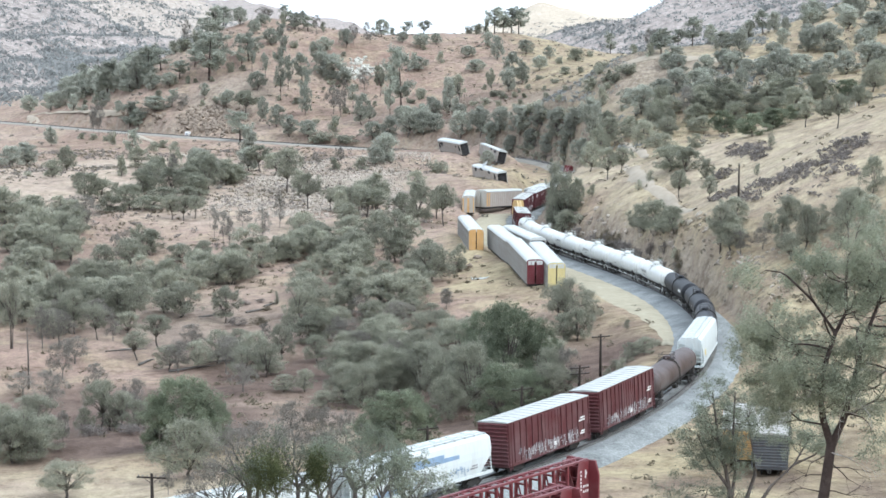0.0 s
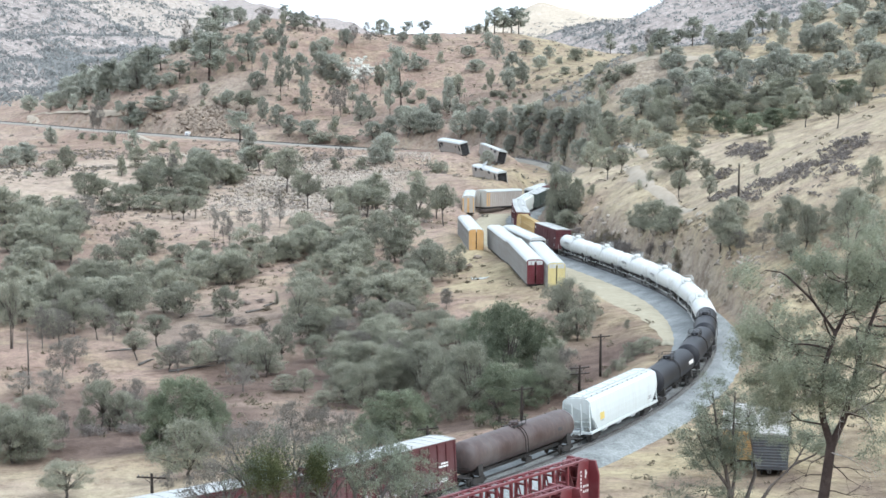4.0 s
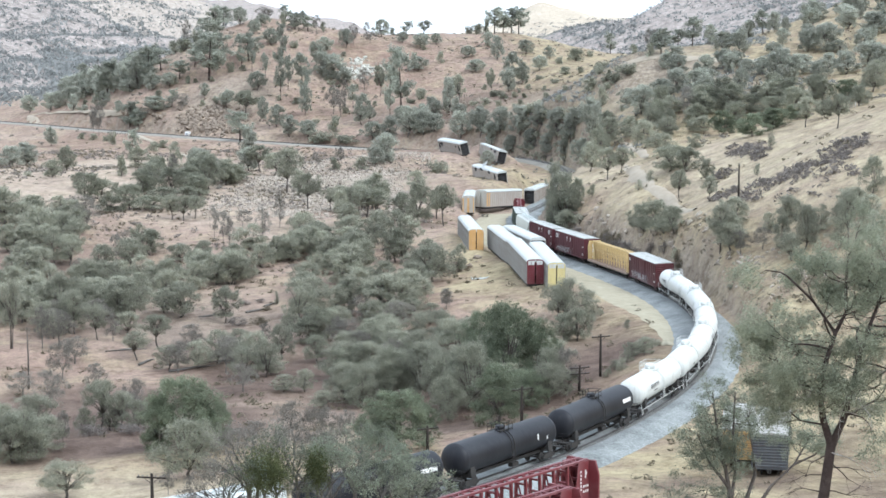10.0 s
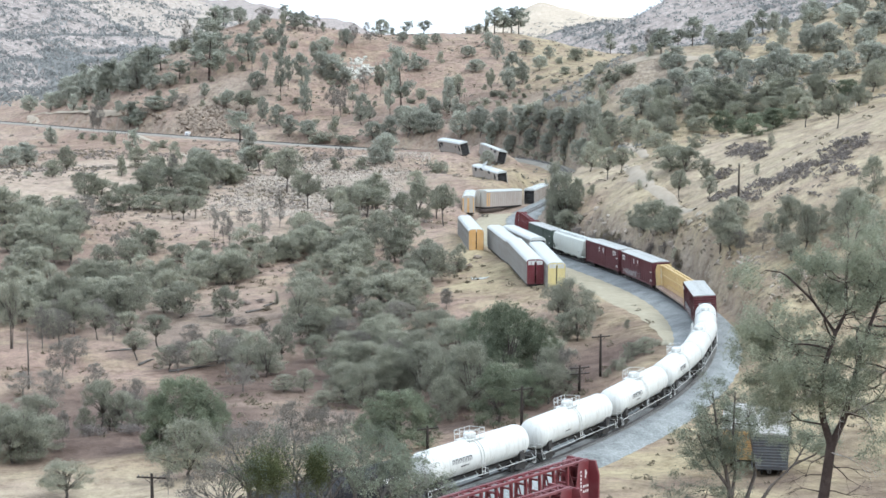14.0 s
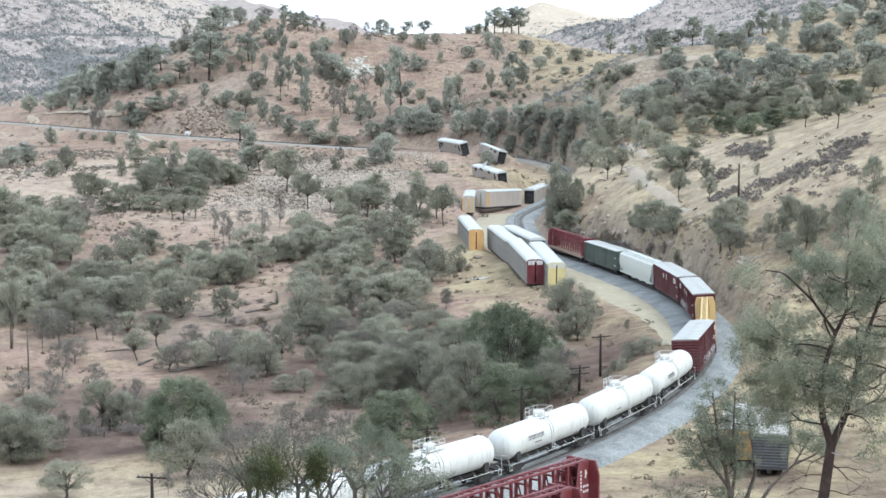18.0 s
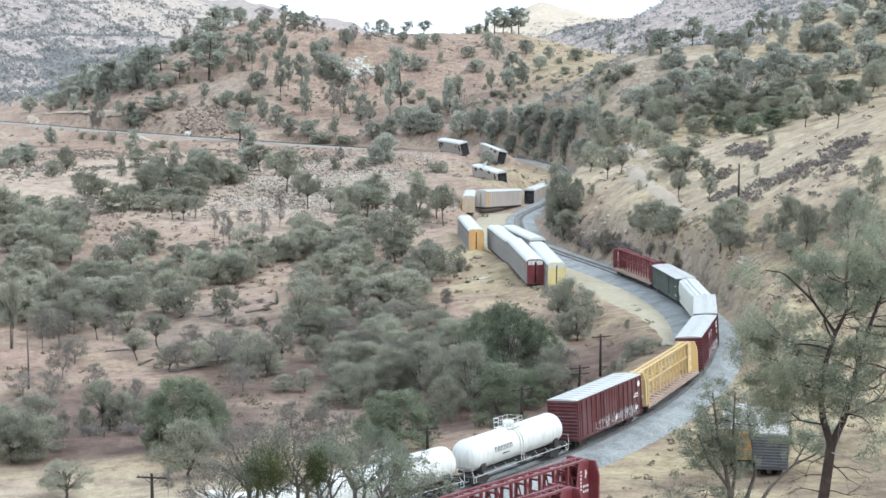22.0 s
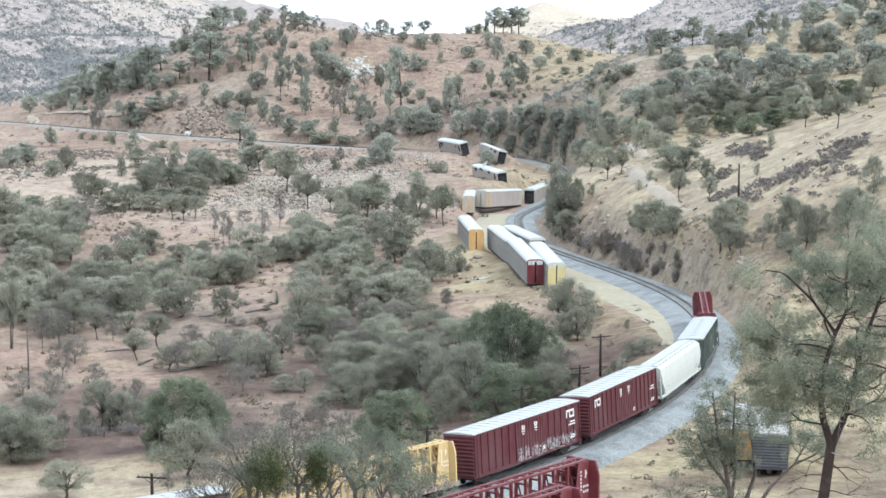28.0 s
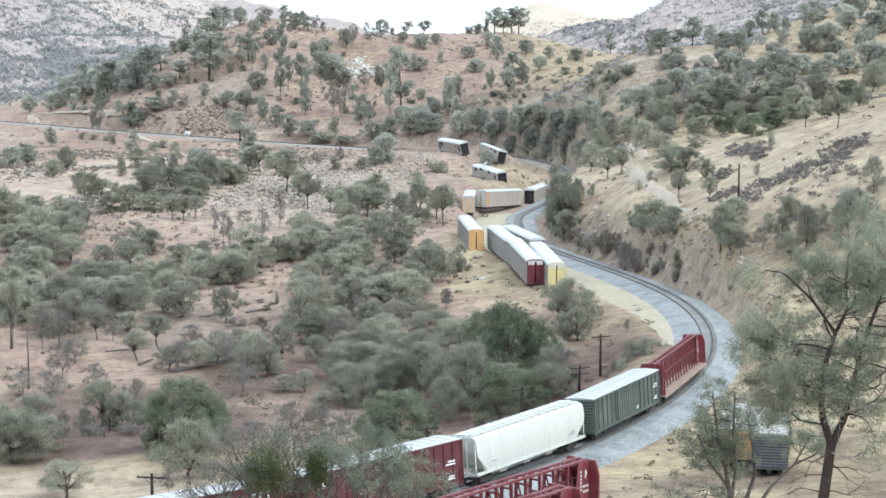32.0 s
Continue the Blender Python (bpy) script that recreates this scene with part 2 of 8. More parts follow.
SPUR = [(41, 214, 2.0), (48, 255, 6), (50, 285, 13), (58, 240, 10.2), (71, 270, 20.6), (81, 310, 28.6), (72, 320, 24.7), (59, 340, 20),
        (55, 370, 19), (44, 360, 15.4), (36, 340, 11.5), (38, 322, 8), (34, 372, 11), (28, 350, 5), (110, 290, 36), (120, 200, 30)]
RAVINE = [(-6, 222, -7), (-17, 270, -7), (-37, 330, -5), (-23, 236, -8), (2, 205, -6), (17, 226, -4.5), (-51, 260, -8.5),
          (-61, 265, -7.6), (-84, 340, -4), (-44, 190, -6.8), (-48, 182, -6.8), (-38, 195, -7), (-50, 217, -10), (-21, 165, -5),
          (-17, 190, -6), (-40, 150, -5), (-90, 165, -8), (-120, 250, -6), (-130, 360, 0)]
NECK = [(-4, 300, -3.4), (7, 285, -2.6), (-25, 395, 2.4), (-4, 382, 1.1), (6, 400, 0.9), (6, 345, -0.2), (17, 290, -0.6),
        (-63, 390, 0.6), (-112, 470, 7.2), (-110, 445, 4.8), (-117, 600, 7.2), (-95, 655, 7.6), (-140, 690, 9), (-62, 632, 6.2), (-32, 618, 5.6), (-172, 725, 8.5), (-200, 765, 10.5), (-52, 470, 4.4), (-32, 520, 4.5), (-6, 500, 5.5),
        (12, 470, 3.0), (13, 500, 5.0), (26, 540, 4.4), (62, 460, 17), (60, 520, 21), (40, 530, 14)]
FAR_HILL = [(-54, 880, 56), (-90, 860, 62.5), (-30, 850, 54.5), (-10, 900, 56), (35, 900, 57), (61, 850, 48.5), (86, 870, 44), (75, 760, 41), (-113, 805, 51.5),
            (-128, 785, 39), (-157, 800, 26), (-189, 825, 20), (-212, 855, 14), (-47, 760, 31), (-83, 740, 31), (4, 740, 28.5),
            (-42, 700, 17), (-92, 722, 20), (-20, 680, 16), (2, 600, 8.6), (16, 574, 7.0), (7, 570, 8.0), (1, 592, 8.4), (18, 556, 5.4), (30, 655, 22), (-60, 1200, 25), (60, 1300, 25), (-230, 900, 14)]
UPLAND = [(88, 480, 20), (64, 520, 23), (110, 520, 32), (64, 600, 41.5), (101, 580, 40.7), (135, 560, 39.5), (137, 660, 51.6), (112, 690, 46),
          (173, 680, 61), (95, 680, 43.5), (190, 420, 50), (112, 780, 38), (120, 860, 42), (165, 850, 52), (105, 1000, 36), (205, 1010, 62), (190, 930, 62), (300, 950, 110)]
MOUNTAINS = [(-370, 1500, 50), (-250, 1250, 24), (-440, 1900, 93), (-350, 2300, 120), (-630, 2400, 204), (-370, 2600, 138),
             (150, 2600, 142), (307, 2800, 120), (262, 2600, 116), (58, 2600, 96), (-110, 2600, 84), (-340, 4200, 178), (-500, 4200, 200), (-230, 4200, 148),
             (0, 4200, 80), (238, 1700, 104), (300, 1600, 111), (330, 1500, 112), (170, 1450, 60), (0, 1700, 30), (-900, 2000, 160),
             (800, 1500, 180), (900, 2800, 200), (-1500, 3500, 300), (1500, 3500, 300), (-1500, 600, 120), (1500, 600, 160),
             (-800, -600, 60), (800, -600, 90), (0, 4900, 60),
             (-120, 2050, 42), (-10, 2300, 42), (-150, 3000, 66), (-30, 3400, 70)]
SPOTS = np.array(BLUFF + FLAT + SPUR + RAVINE + NECK + FAR_HILL + UPLAND + MOUNTAINS, float)


def kernel(ax, ay, bx, by):
    return np.sqrt((ax - bx) ** 2 + (ay - by) ** 2 + 14.0 ** 2)


def lay_land():
    n = len(SPOTS)
    a = np.zeros((n + 3, n + 3))
    a[:n, :n] = kernel(SPOTS[:, 0][:, None], SPOTS[:, 1][:, None], SPOTS[:, 0][None], SPOTS[:, 1][None])
    a[:n, n:] = np.c_[np.ones(n), SPOTS[:, :2] / 100]
    a[n:, :n] = a[:n, n:].T
    return np.linalg.solve(a, np.r_[SPOTS[:, 2], 0, 0, 0])


LAND = lay_land()

# ---- the railway: centre line with its bends, s in metres along the train's way ----
BENDS_AT = (-160, -120, -80, -40, 0, 40, 80, 120, 160, 185, 215, 560)
BENDS = (0.637, 0.541, 0.321, -0.091, -0.547, -0.545, -0.557, -0.536, -0.89, -0.9, 0.0, 0.0)
LEAN = 0.06


def lay_line():
    s = np.arange(-160.0, 540.0, 1.0)
    k = np.interp(s, BENDS_AT, BENDS) * 0.01
    a = np.cumsum(k)
    i = 160
    a += -1.46664 - a[i]
    x, y = np.cumsum(np.cos(a)), np.cumsum(np.sin(a))
    near = np.c_[x - x[i] + 36.968, y - y[i] + 271.312, np.zeros(len(x))]
    near[:, 0] += 1.7 * np.exp(-((near[:, 1] - 396) / 26) ** 2) * (near[:, 0] < 40)
    # the far end climbs round the head of the valley
    knots = [tuple(near[1]), tuple(near[0]), (31.9, 476, 1.0), (38.8, 523, 3.0), (38.5, 572, 4.6), (25, 612, 5.6), (-2, 637, 6.6),
             (-42, 654, 7.8), (-105, 697, 10), (-160, 748, 11.6), (-212, 804, 13), (-300, 870, 14), (-420, 950, 15)]
    far = []
    for j in range(1, len(knots) - 2):
        p0, p1, p2, p3 = (np.array(q, float) for q in knots[j - 1:j + 3])
        if j == 1:
            p0 = p1 - (p2 - p1)
        for u in np.arange(0, 1, 0.05):
            far.append(0.5 * (2 * p1 + (p2 - p0) * u + (2 * p0 - 5 * p1 + 4 * p2 - p3) * u * u + (3 * p1 - p0 - 3 * p2 + p3) * u ** 3))
    line = np.array(far[:0:-1] + list(near))
    step = np.r_[0, np.cumsum(np.hypot(*np.diff(line[:, :2], axis=0).T))]
    step += -160 - step[len(far) - 1]
    grid = np.arange(math.ceil(step[0]), 539, 1.0)
    return grid, np.c_[[np.interp(grid, step, line[:, c]) for c in range(3)]].T


LINE_S, LINE = lay_line()
LINE_T = np.gradient(LINE, axis=0)
LINE_T /= np.hypot(LINE_T[:, 0], LINE_T[:, 1])[:, None]


def on_line(s, side=0.0, up=0.0):
    """The place at s metres along the line, side metres to the left of the train's way, up metres over the sleepers."""
    p = np.array([np.interp(s, LINE_S, LINE[:, c]) for c in range(3)])
    t = np.array([np.interp(s, LINE_S, LINE_T[:, c]) for c in range(2)])
    return p[0] - t[1] * side, p[1] + t[0] * side, p[2] + up


def road_edge(s):
    """How far the levelled ground beside the track reaches on its inner side."""
    return np.interp(s, (-160, 2, 20, 42, 60), (10.2, 10.2, 7.4, 5.6, 5.0))


def ease(u):
    u = np.clip(u, 0, 1)
    return u * u * (3 - 2 * u)


def raw_land(x, y):
    n = len(SPOTS)
    z = LAND[n] + LAND[n + 1] * x / 100 + LAND[n + 2] * y / 100
    for (sx, sy, _), w in zip(SPOTS, LAND):
        z = z + w * kernel(x, y, sx, sy)
    return z


def wrinkle(x, y):
    """Gullies and hummocks, larger farther up in the mountains."""
    d = np.hypot(x, y)
    big = ease((d - 950) / 900)
    small = np.sin(x * 0.21 + 2.1 * np.sin(y * 0.083)) * np.sin(y * 0.17 + 1.7 * np.sin(x * 0.11)) * 0.45
    mid = np.sin(x * 0.061 + 1.3 * np.sin(y * 0.037 + 1)) * np.cos(y * 0.052 + 1.9 * np.sin(x * 0.029)) * 0.8
    hill = np.sin(x * 0.021 + 2 * np.sin(y * 0.006)) * np.cos(y * 0.009 + 1.4 * np.sin(x * 0.012)) * 11 + np.abs(np.sin(x * 0.045 + np.sin(y * 0.013) * 2.2)) * 9
    dome = 1 - 0.85 * np.exp(-((x - 165) / 300) ** 2 - ((y - 2720) / 450) ** 2)
    return (small + mid) * ease((d - 60) / 80) + hill * big * dome


def land(x, y):
    """Height of the ground at x, y (arrays)."""
    x, y = np.asarray(x, float), np.asarray(y, float)
    z = raw_land(x, y) + wrinkle(x, y)
    best = np.full(x.shape, 1e9)
    side, lz, terrace = np.zeros(x.shape), np.zeros(x.shape), np.zeros(x.shape)
    for i in range(0, len(LINE_S), 3):
        d = (x - LINE[i, 0]) ** 2 + (y - LINE[i, 1]) ** 2
        m = d < best
        best = np.where(m, d, best)
        side = np.where(m, -(x - LINE[i, 0]) * LINE_T[i, 1] + (y - LINE[i, 1]) * LINE_T[i, 0], side)
        lz = np.where(m, LINE[i, 2], lz)
        terrace = np.where(m, road_edge(LINE_S[i]) + 0.3, terrace)
    d = np.sqrt(best)
    width = np.where(side < 0, terrace, 4.6)
    reach = np.where(side < 0, 6.5, 4.5)
    u = ease((d - width) / reach)
    return (lz - 0.75) * (1 - u) + z * u


# ---- building helpers ----
def mesh_of(name, bm, mats):
    me = bpy.data.meshes.new(name)
    bm.to_mesh(me)
    bm.free()
    for m in mats if isinstance(mats, (list, tuple)) else [mats]:
        me.materials.append(m)
    return me


def thing(name, label, category, group="", kind="", at=None):
    ob = new(name)
    ob.empty_display_size = 0.5
    if at is not None:
        ob.matrix_basis = at
    return tagged(ob, label, category, group, kind)


def part(name, bm, mats, parent, label="", at=None):
    ob = new(name, mesh_of(name, bm, mats))
    ob.parent = parent
    if at is not None:
        ob.matrix_basis = at
    return tagged(ob, label)


def box(bm, x0, x1, y0, y1, z0, z1, mat=0, m=None, bevel=0.0):
    vs = [bm.verts.new((x, y, z)) for z in (z0, z1) for y in (y0, y1) for x in (x0, x1)]
    fs = [bm.faces.new([vs[i] for i in q]) for q in ((0, 2, 3, 1), (4, 5, 7, 6), (0, 1, 5, 4), (2, 6, 7, 3), (0, 4, 6, 2), (1, 3, 7, 5))]
    for f in fs:
        f.material_index = mat
    if m is not None:
        for v in vs:
            v.co = m @ v.co
    return vs


def bar(bm, a, b, w, d=None, mat=0):
    """A square bar from a to b."""
    a, b = Vector(a), Vector(b)
    m = Matrix.Translation(a) @ (b - a).to_track_quat("X", "Z").to_matrix().to_4x4()
    d = w if d is None else d
    return box(bm, 0, (b - a).length, -w / 2, w / 2, -d / 2, d / 2, mat, m)


def tube(bm, pts, radii, sides=6, mat=0, caps=True, root=None):
    """A tapered round limb through pts; root: a corner of its parent that it grows from."""
    rings = []
    n = len(pts)
    for i, (p, r) in enumerate(zip(pts, radii)):
        d = (Vector(pts[min(i + 1, n - 1)]) - Vector(pts[max(i - 1, 0)])).normalized()
        u = d.orthogonal().normalized()
        w = d.cross(u)
        rings.append([bm.verts.new(Vector(p) + (u * math.cos(k) + w * math.sin(k)) * r) for k in (2 * math.pi * j / sides for j in range(sides))])
    for a, b in zip(rings, rings[1:]):
        pair = min(range(sides), key=lambda o: (a[0].co - b[o].co).length)
        for j in range(sides):
            f = bm.faces.new((a[j], a[(j + 1) % sides], b[(j + 1 + pair) % sides], b[(j + pair) % sides]))
            f.material_index, f.smooth = mat, True
    if root is not None:
        for j in range(sides):
            bm.faces.new((root, rings[0][(j + 1) % sides], rings[0][j])).material_index = mat
    if caps:
        for r in (rings[0][::-1], rings[-1]):
            bm.faces.new(r).material_index = mat
    return rings


def loft(bm, sections, mat=0, caps=True, smooth=False):
    """Faces between closed sections (lists of points of one length)."""
    rings = [[bm.verts.new(p) for p in s] for s in sections]
    k = len(rings[0])
    for a, b in zip(rings, rings[1:]):
        for j in range(k):
            f = bm.faces.new((a[j], a[(j + 1) % k], b[(j + 1) % k], b[j]))
            f.material_index, f.smooth = mat, smooth
    if caps:
        bm.faces.new(rings[0][::-1]).material_index = mat
        bm.faces.new(rings[-1]).material_index = mat
    return rings


def sheet(name, verts, faces, mat, smooth=True):
    me = bpy.data.meshes.new(name)
    me.from_pydata([tuple(v) for v in verts], [], faces)
    me.materials.append(mat)
    me.polygons.foreach_set("use_smooth", [smooth] * len(me.polygons))
    me.update()
    return new(name, me)


# ---- ground: one sheet to the horizon ----
def spread_lines(lo, hi, step, out_lo, out_hi, grow):
    mid = list(np.arange(lo, hi + 0.01, step))
    up, v, s = [], hi, step
    while v < out_hi:
        s *= grow
        v += s
        up.append(v)
    dn, v, s = [], lo, step
    while v > out_lo:
        s *= grow
        v -= s
        dn.append(v)
    return np.array(dn[::-1] + mid + up)


def cover_of(x, y, z):
    """Grass, brush and bare rock, 0 to 1, by slope and lie."""
    gx = (land(x + 2, y) - z) / 2
    gy = (land(x, y + 2) - z) / 2
    slope = np.hypot(gx, gy)
    right = ease((x - 8 - (y - 250) * 0.02) / 30) * ease((y - 100) / 60)
    grass = 0.12 + 0.7 * right + 0.5 * ease((205 - y) / 20) * (x <= 0) + 0.45 * ease((190 - y) / 40) * (x > 0) + 0.25 * ease((y - 1100) / 300)
    brush = 0.6 + 0.35 * ease((y - 380) / 150) + 0.15 * right * (y < 420) * (y > 225) - 0.3 * ease((200 - y) / 40)
    spot = lambda cx, cy, rx, ry: ease(1.4 - np.hypot((x - cx) / rx, (y - cy) / ry) * 1.2)
    grass = np.maximum(grass, 0.85 * spot(12, 325, 18, 70) + 0.8 * spot(20, 515, 18, 60))
    brush = brush * (1 - 0.7 * spot(12, 325, 18, 60) - 0.5 * spot(24, 520, 12, 50))
    grass = grass - 0.15 * ease((slope - 0.4) / 0.35) * (y < 420)
    rock = 0.7 * ease((slope - 0.95) / 0.5)
    blob = lambda cx, cy, rx, ry: ease(1.4 - np.hypot((x - cx) / rx, (y - cy) / ry) * 1.2)
    # where litter lies; its colour also holds painted shade of the trees
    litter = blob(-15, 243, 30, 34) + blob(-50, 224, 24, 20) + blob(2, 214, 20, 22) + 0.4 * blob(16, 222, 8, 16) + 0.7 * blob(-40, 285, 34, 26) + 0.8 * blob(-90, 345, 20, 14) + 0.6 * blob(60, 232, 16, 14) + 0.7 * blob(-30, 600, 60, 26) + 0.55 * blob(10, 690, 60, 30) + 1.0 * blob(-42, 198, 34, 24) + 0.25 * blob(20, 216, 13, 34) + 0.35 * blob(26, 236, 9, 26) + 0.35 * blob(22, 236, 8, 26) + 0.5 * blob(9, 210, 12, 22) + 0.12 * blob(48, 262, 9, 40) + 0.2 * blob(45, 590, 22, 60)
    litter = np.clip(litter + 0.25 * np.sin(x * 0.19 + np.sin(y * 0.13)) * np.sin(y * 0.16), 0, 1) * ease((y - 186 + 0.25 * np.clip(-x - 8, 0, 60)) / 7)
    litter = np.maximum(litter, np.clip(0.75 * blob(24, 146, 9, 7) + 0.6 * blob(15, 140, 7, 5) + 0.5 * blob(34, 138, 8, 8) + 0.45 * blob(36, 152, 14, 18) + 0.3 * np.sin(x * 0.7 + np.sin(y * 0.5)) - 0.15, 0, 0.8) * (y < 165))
    rock = np.maximum(rock, 0.7 * blob(-40, 470, 26, 60) + 0.7 * blob(-24, 500, 30, 70) + 0.5 * blob(46, 650, 26, 50) + 0.45 * blob(33, 322, 7, 26))
    rock = np.maximum(rock, 0.7 * blob(-95, 730, 26, 30) + 0.55 * blob(60, 620, 50, 60) + 0.6 * blob(78, 560, 34, 40))
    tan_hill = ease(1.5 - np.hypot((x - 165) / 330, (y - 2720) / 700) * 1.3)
    # the haze-tinted ground colour comes in with distance
    hazy_heath = ease((y - 960) / 260) * (1 - tan_hill)
    grass, brush = grass * (1 - 0.7 * tan_hill), brush * (1 - 0.9 * tan_hill)
    dry = 0.6 * blob(66, 315, 26, 70) + 0.5 * blob(46, 372, 16, 60) + 0.45 * blob(40, 430, 14, 40)
    dry = dry + 0.75 * blob(-48, 160, 46, 22) * (y < 182) + 1.3 * blob(-370, 2250, 120, 330) + 0.9 * blob(-215, 1080, 60, 120) + 0.7 * blob(-112, 480, 30, 120) + 0.5 * blob(-60, 420, 30, 40) + 0.32 * blob(-70, 500, 80, 170) + 0.3 * blob(-45, 300, 40, 50)
    # the tan hill's share is painted haze as well, the rest dry grass
    straw = np.maximum(tan_hill, np.clip(0.55 * dry, 0, 0.4))
    return np.clip(grass, 0, 1), np.clip(brush, 0, 1), np.clip(rock, 0, 1), litter, hazy_heath, straw


def build_ground():
    xs = spread_lines(-75, 95, 1.8, -2600, 2600, 1.05)
    ys = spread_lines(100, 470, 1.9, -900, 4900, 1.03)
    xs = np.r_[xs[xs < -230], np.arange(-230, -75, 3.0), xs[(xs >= -75) & (xs < 95.1)], np.arange(98, 240, 3.2), xs[xs > 242]]
    ys = np.r_[ys[ys < 471], np.arange(472.5, 740, 2.8), np.arange(740, 960, 5.0), ys[ys > 965]]
    gx, gy = np.meshgrid(xs, ys)
    gz = land(gx, gy)
    nx, ny = len(xs), len(ys)
    ob = sheet("ground", np.c_[gx.ravel(), gy.ravel(), gz.ravel()],
               [(j * nx + i, j * nx + i + 1, (j + 1) * nx + i + 1, (j + 1) * nx + i) for j in range(ny - 1) for i in range(nx - 1)], GROUND)
    g, b, r, lit, hazy_heath, straw = cover_of(gx, gy, gz)
    col = ob.data.color_attributes.new("cover", "FLOAT_COLOR", "POINT")
    col.data.foreach_set("color", np.c_[g.ravel(), b.ravel(), r.ravel(), hazy_heath.ravel()].ravel())
    ob.data.attributes.new("straw", "FLOAT", "POINT").data.foreach_set("value", 0.8 * straw.ravel())
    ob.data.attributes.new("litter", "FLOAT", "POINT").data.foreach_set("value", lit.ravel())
    return tagged(ob, "dry tan and reddish hill ground with sparse grass and scrub", "ground", kind="structure")


build_ground()


# ---- railway: ballast, sleepers, rails, dirt road beside it ----
def strip(name, s0, s1, profile, mat, step=2.0, lean=0.0, ragged=False):
    """A profile of (side, up) swept along the line."""
    ss = np.arange(s0, s1, step)
    v = []
    for s in ss:
        for side, up in profile:
            if ragged and (side, up) in (profile[0], profile[-1]):
                side += 0.3 * math.sin(s * 0.9) * math.sin(s * 0.37 + side) + 0.25 * math.sin(s * 2.3 + side)
            v.append(on_line(s, side, up + lean * side))
    k = len(profile)
    f = [(i * k + j, i * k + j + 1, (i + 1) * k + j + 1, (i + 1) * k + j) for i in range(len(ss) - 1) for j in range(k - 1)]
    return sheet(name, v, f, mat)


PROFILE = [(-5.4, -0.95), (-4.5, -0.70), (-2.3, -0.24), (-1.75, -0.2), (1.75, -0.1), (2.4, -0.15)]
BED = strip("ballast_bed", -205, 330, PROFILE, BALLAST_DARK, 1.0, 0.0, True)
far_bed = strip("far_ballast_bed", -740, -205, PROFILE + [(3.5, -0.42), (4.7, -0.70), (5.5, -1.0)], FAR_BED, 1.0, 0.0, True)
tagged(far_bed, "pale grey ballast of the far track on the hillside", "ballast", kind="structure")
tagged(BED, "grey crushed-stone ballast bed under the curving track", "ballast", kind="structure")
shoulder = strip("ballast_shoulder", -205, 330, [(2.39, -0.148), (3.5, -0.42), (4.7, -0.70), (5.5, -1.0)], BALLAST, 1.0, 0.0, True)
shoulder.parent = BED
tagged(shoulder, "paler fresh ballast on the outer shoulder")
bm = bmesh.new()
for s in np.arange(-330, 230, 0.55):
    x, y, z = on_line(s)
    t = on_line(s + 0.5)
    m = Matrix.Translation((x, y, z)) @ Matrix.Rotation(math.atan2(t[1] - y, t[0] - x), 4, "Z") @ Matrix.Rotation(0.06, 4, "X")
    box(bm, -0.11, 0.11, -1.3, 1.3, -0.25, -0.125, 0, m)
sleepers = part("sleepers", bm, TIE, BED, "dark timber sleepers")
sleepers["kind"] = "stuff"
for side in (-0.7175, 0.7175):
    r = strip("rail", -740, 330, [(side - 0.085, -0.14), (side - 0.045, 0.03), (side + 0.045, 0.03), (side + 0.085, -0.14)], RAIL, 1.5, LEAN)
    r.parent = BED
    tagged(r, "worn steel rail")
ss = np.arange(-165, 48, 1.0)
cut = []
for s in ss:
    near_rail = float(np.interp(s, (-165, -105, -70), (1.35, 1.35, 0.0)))
    edge = road_edge(s)
    cut += [(-edge - 1.1 + 0.25 * math.sin(s * 0.8), -0.85), (-edge, -0.65), (-0.6 * edge - 2.2 + near_rail * 0.5, -0.62), (-4.9 + near_rail, -0.65 + 0.2 * near_rail), (-4.2 + near_rail + 0.3 * math.sin(s * 1.1), -0.74 + 0.36 * near_rail)]
road = sheet("dirt_road", [on_line(ss[i // 5], side, up) for i, (side, up) in enumerate(cut)],
             [(i * 5 + j, i * 5 + j + 1, i * 5 + j + 6, i * 5 + j + 5) for i in range(len(ss) - 1) for j in range(4)], DIRT_ROAD)
tagged(road, "pale graded dirt service road beside the track", "dirt road", kind="structure")


# ---- railway cars: +x is the way ahead, +y the left side, z from the rail top ----
SHARED = {}


def shared(key, make, mats):
    """One mesh for all parts of a kind."""
    if key not in SHARED:
        bm = bmesh.new()
        make(bm)
        SHARED[key] = mesh_of(key.split("|")[0], bm, mats)
    return SHARED[key]


def add(name, key, make, mats, parent, at=None, label=""):
    o = new(name, shared(name + "|" + key, make, mats))
    o.parent = parent
    if at is not None:
        o.matrix_basis = at
    return tagged(o, label)


def wheel_shape(bm):
    tube(bm, [(0, -0.07, 0), (0, -0.03, 0), (0, 0.05, 0), (0, 0.07, 0)], [0.44, 0.46, 0.43, 0.20], 16)


def axle_shape(bm):
    tube(bm, [(0, -0.7, 0), (0, 0.7, 0)], [0.08, 0.08], 8)


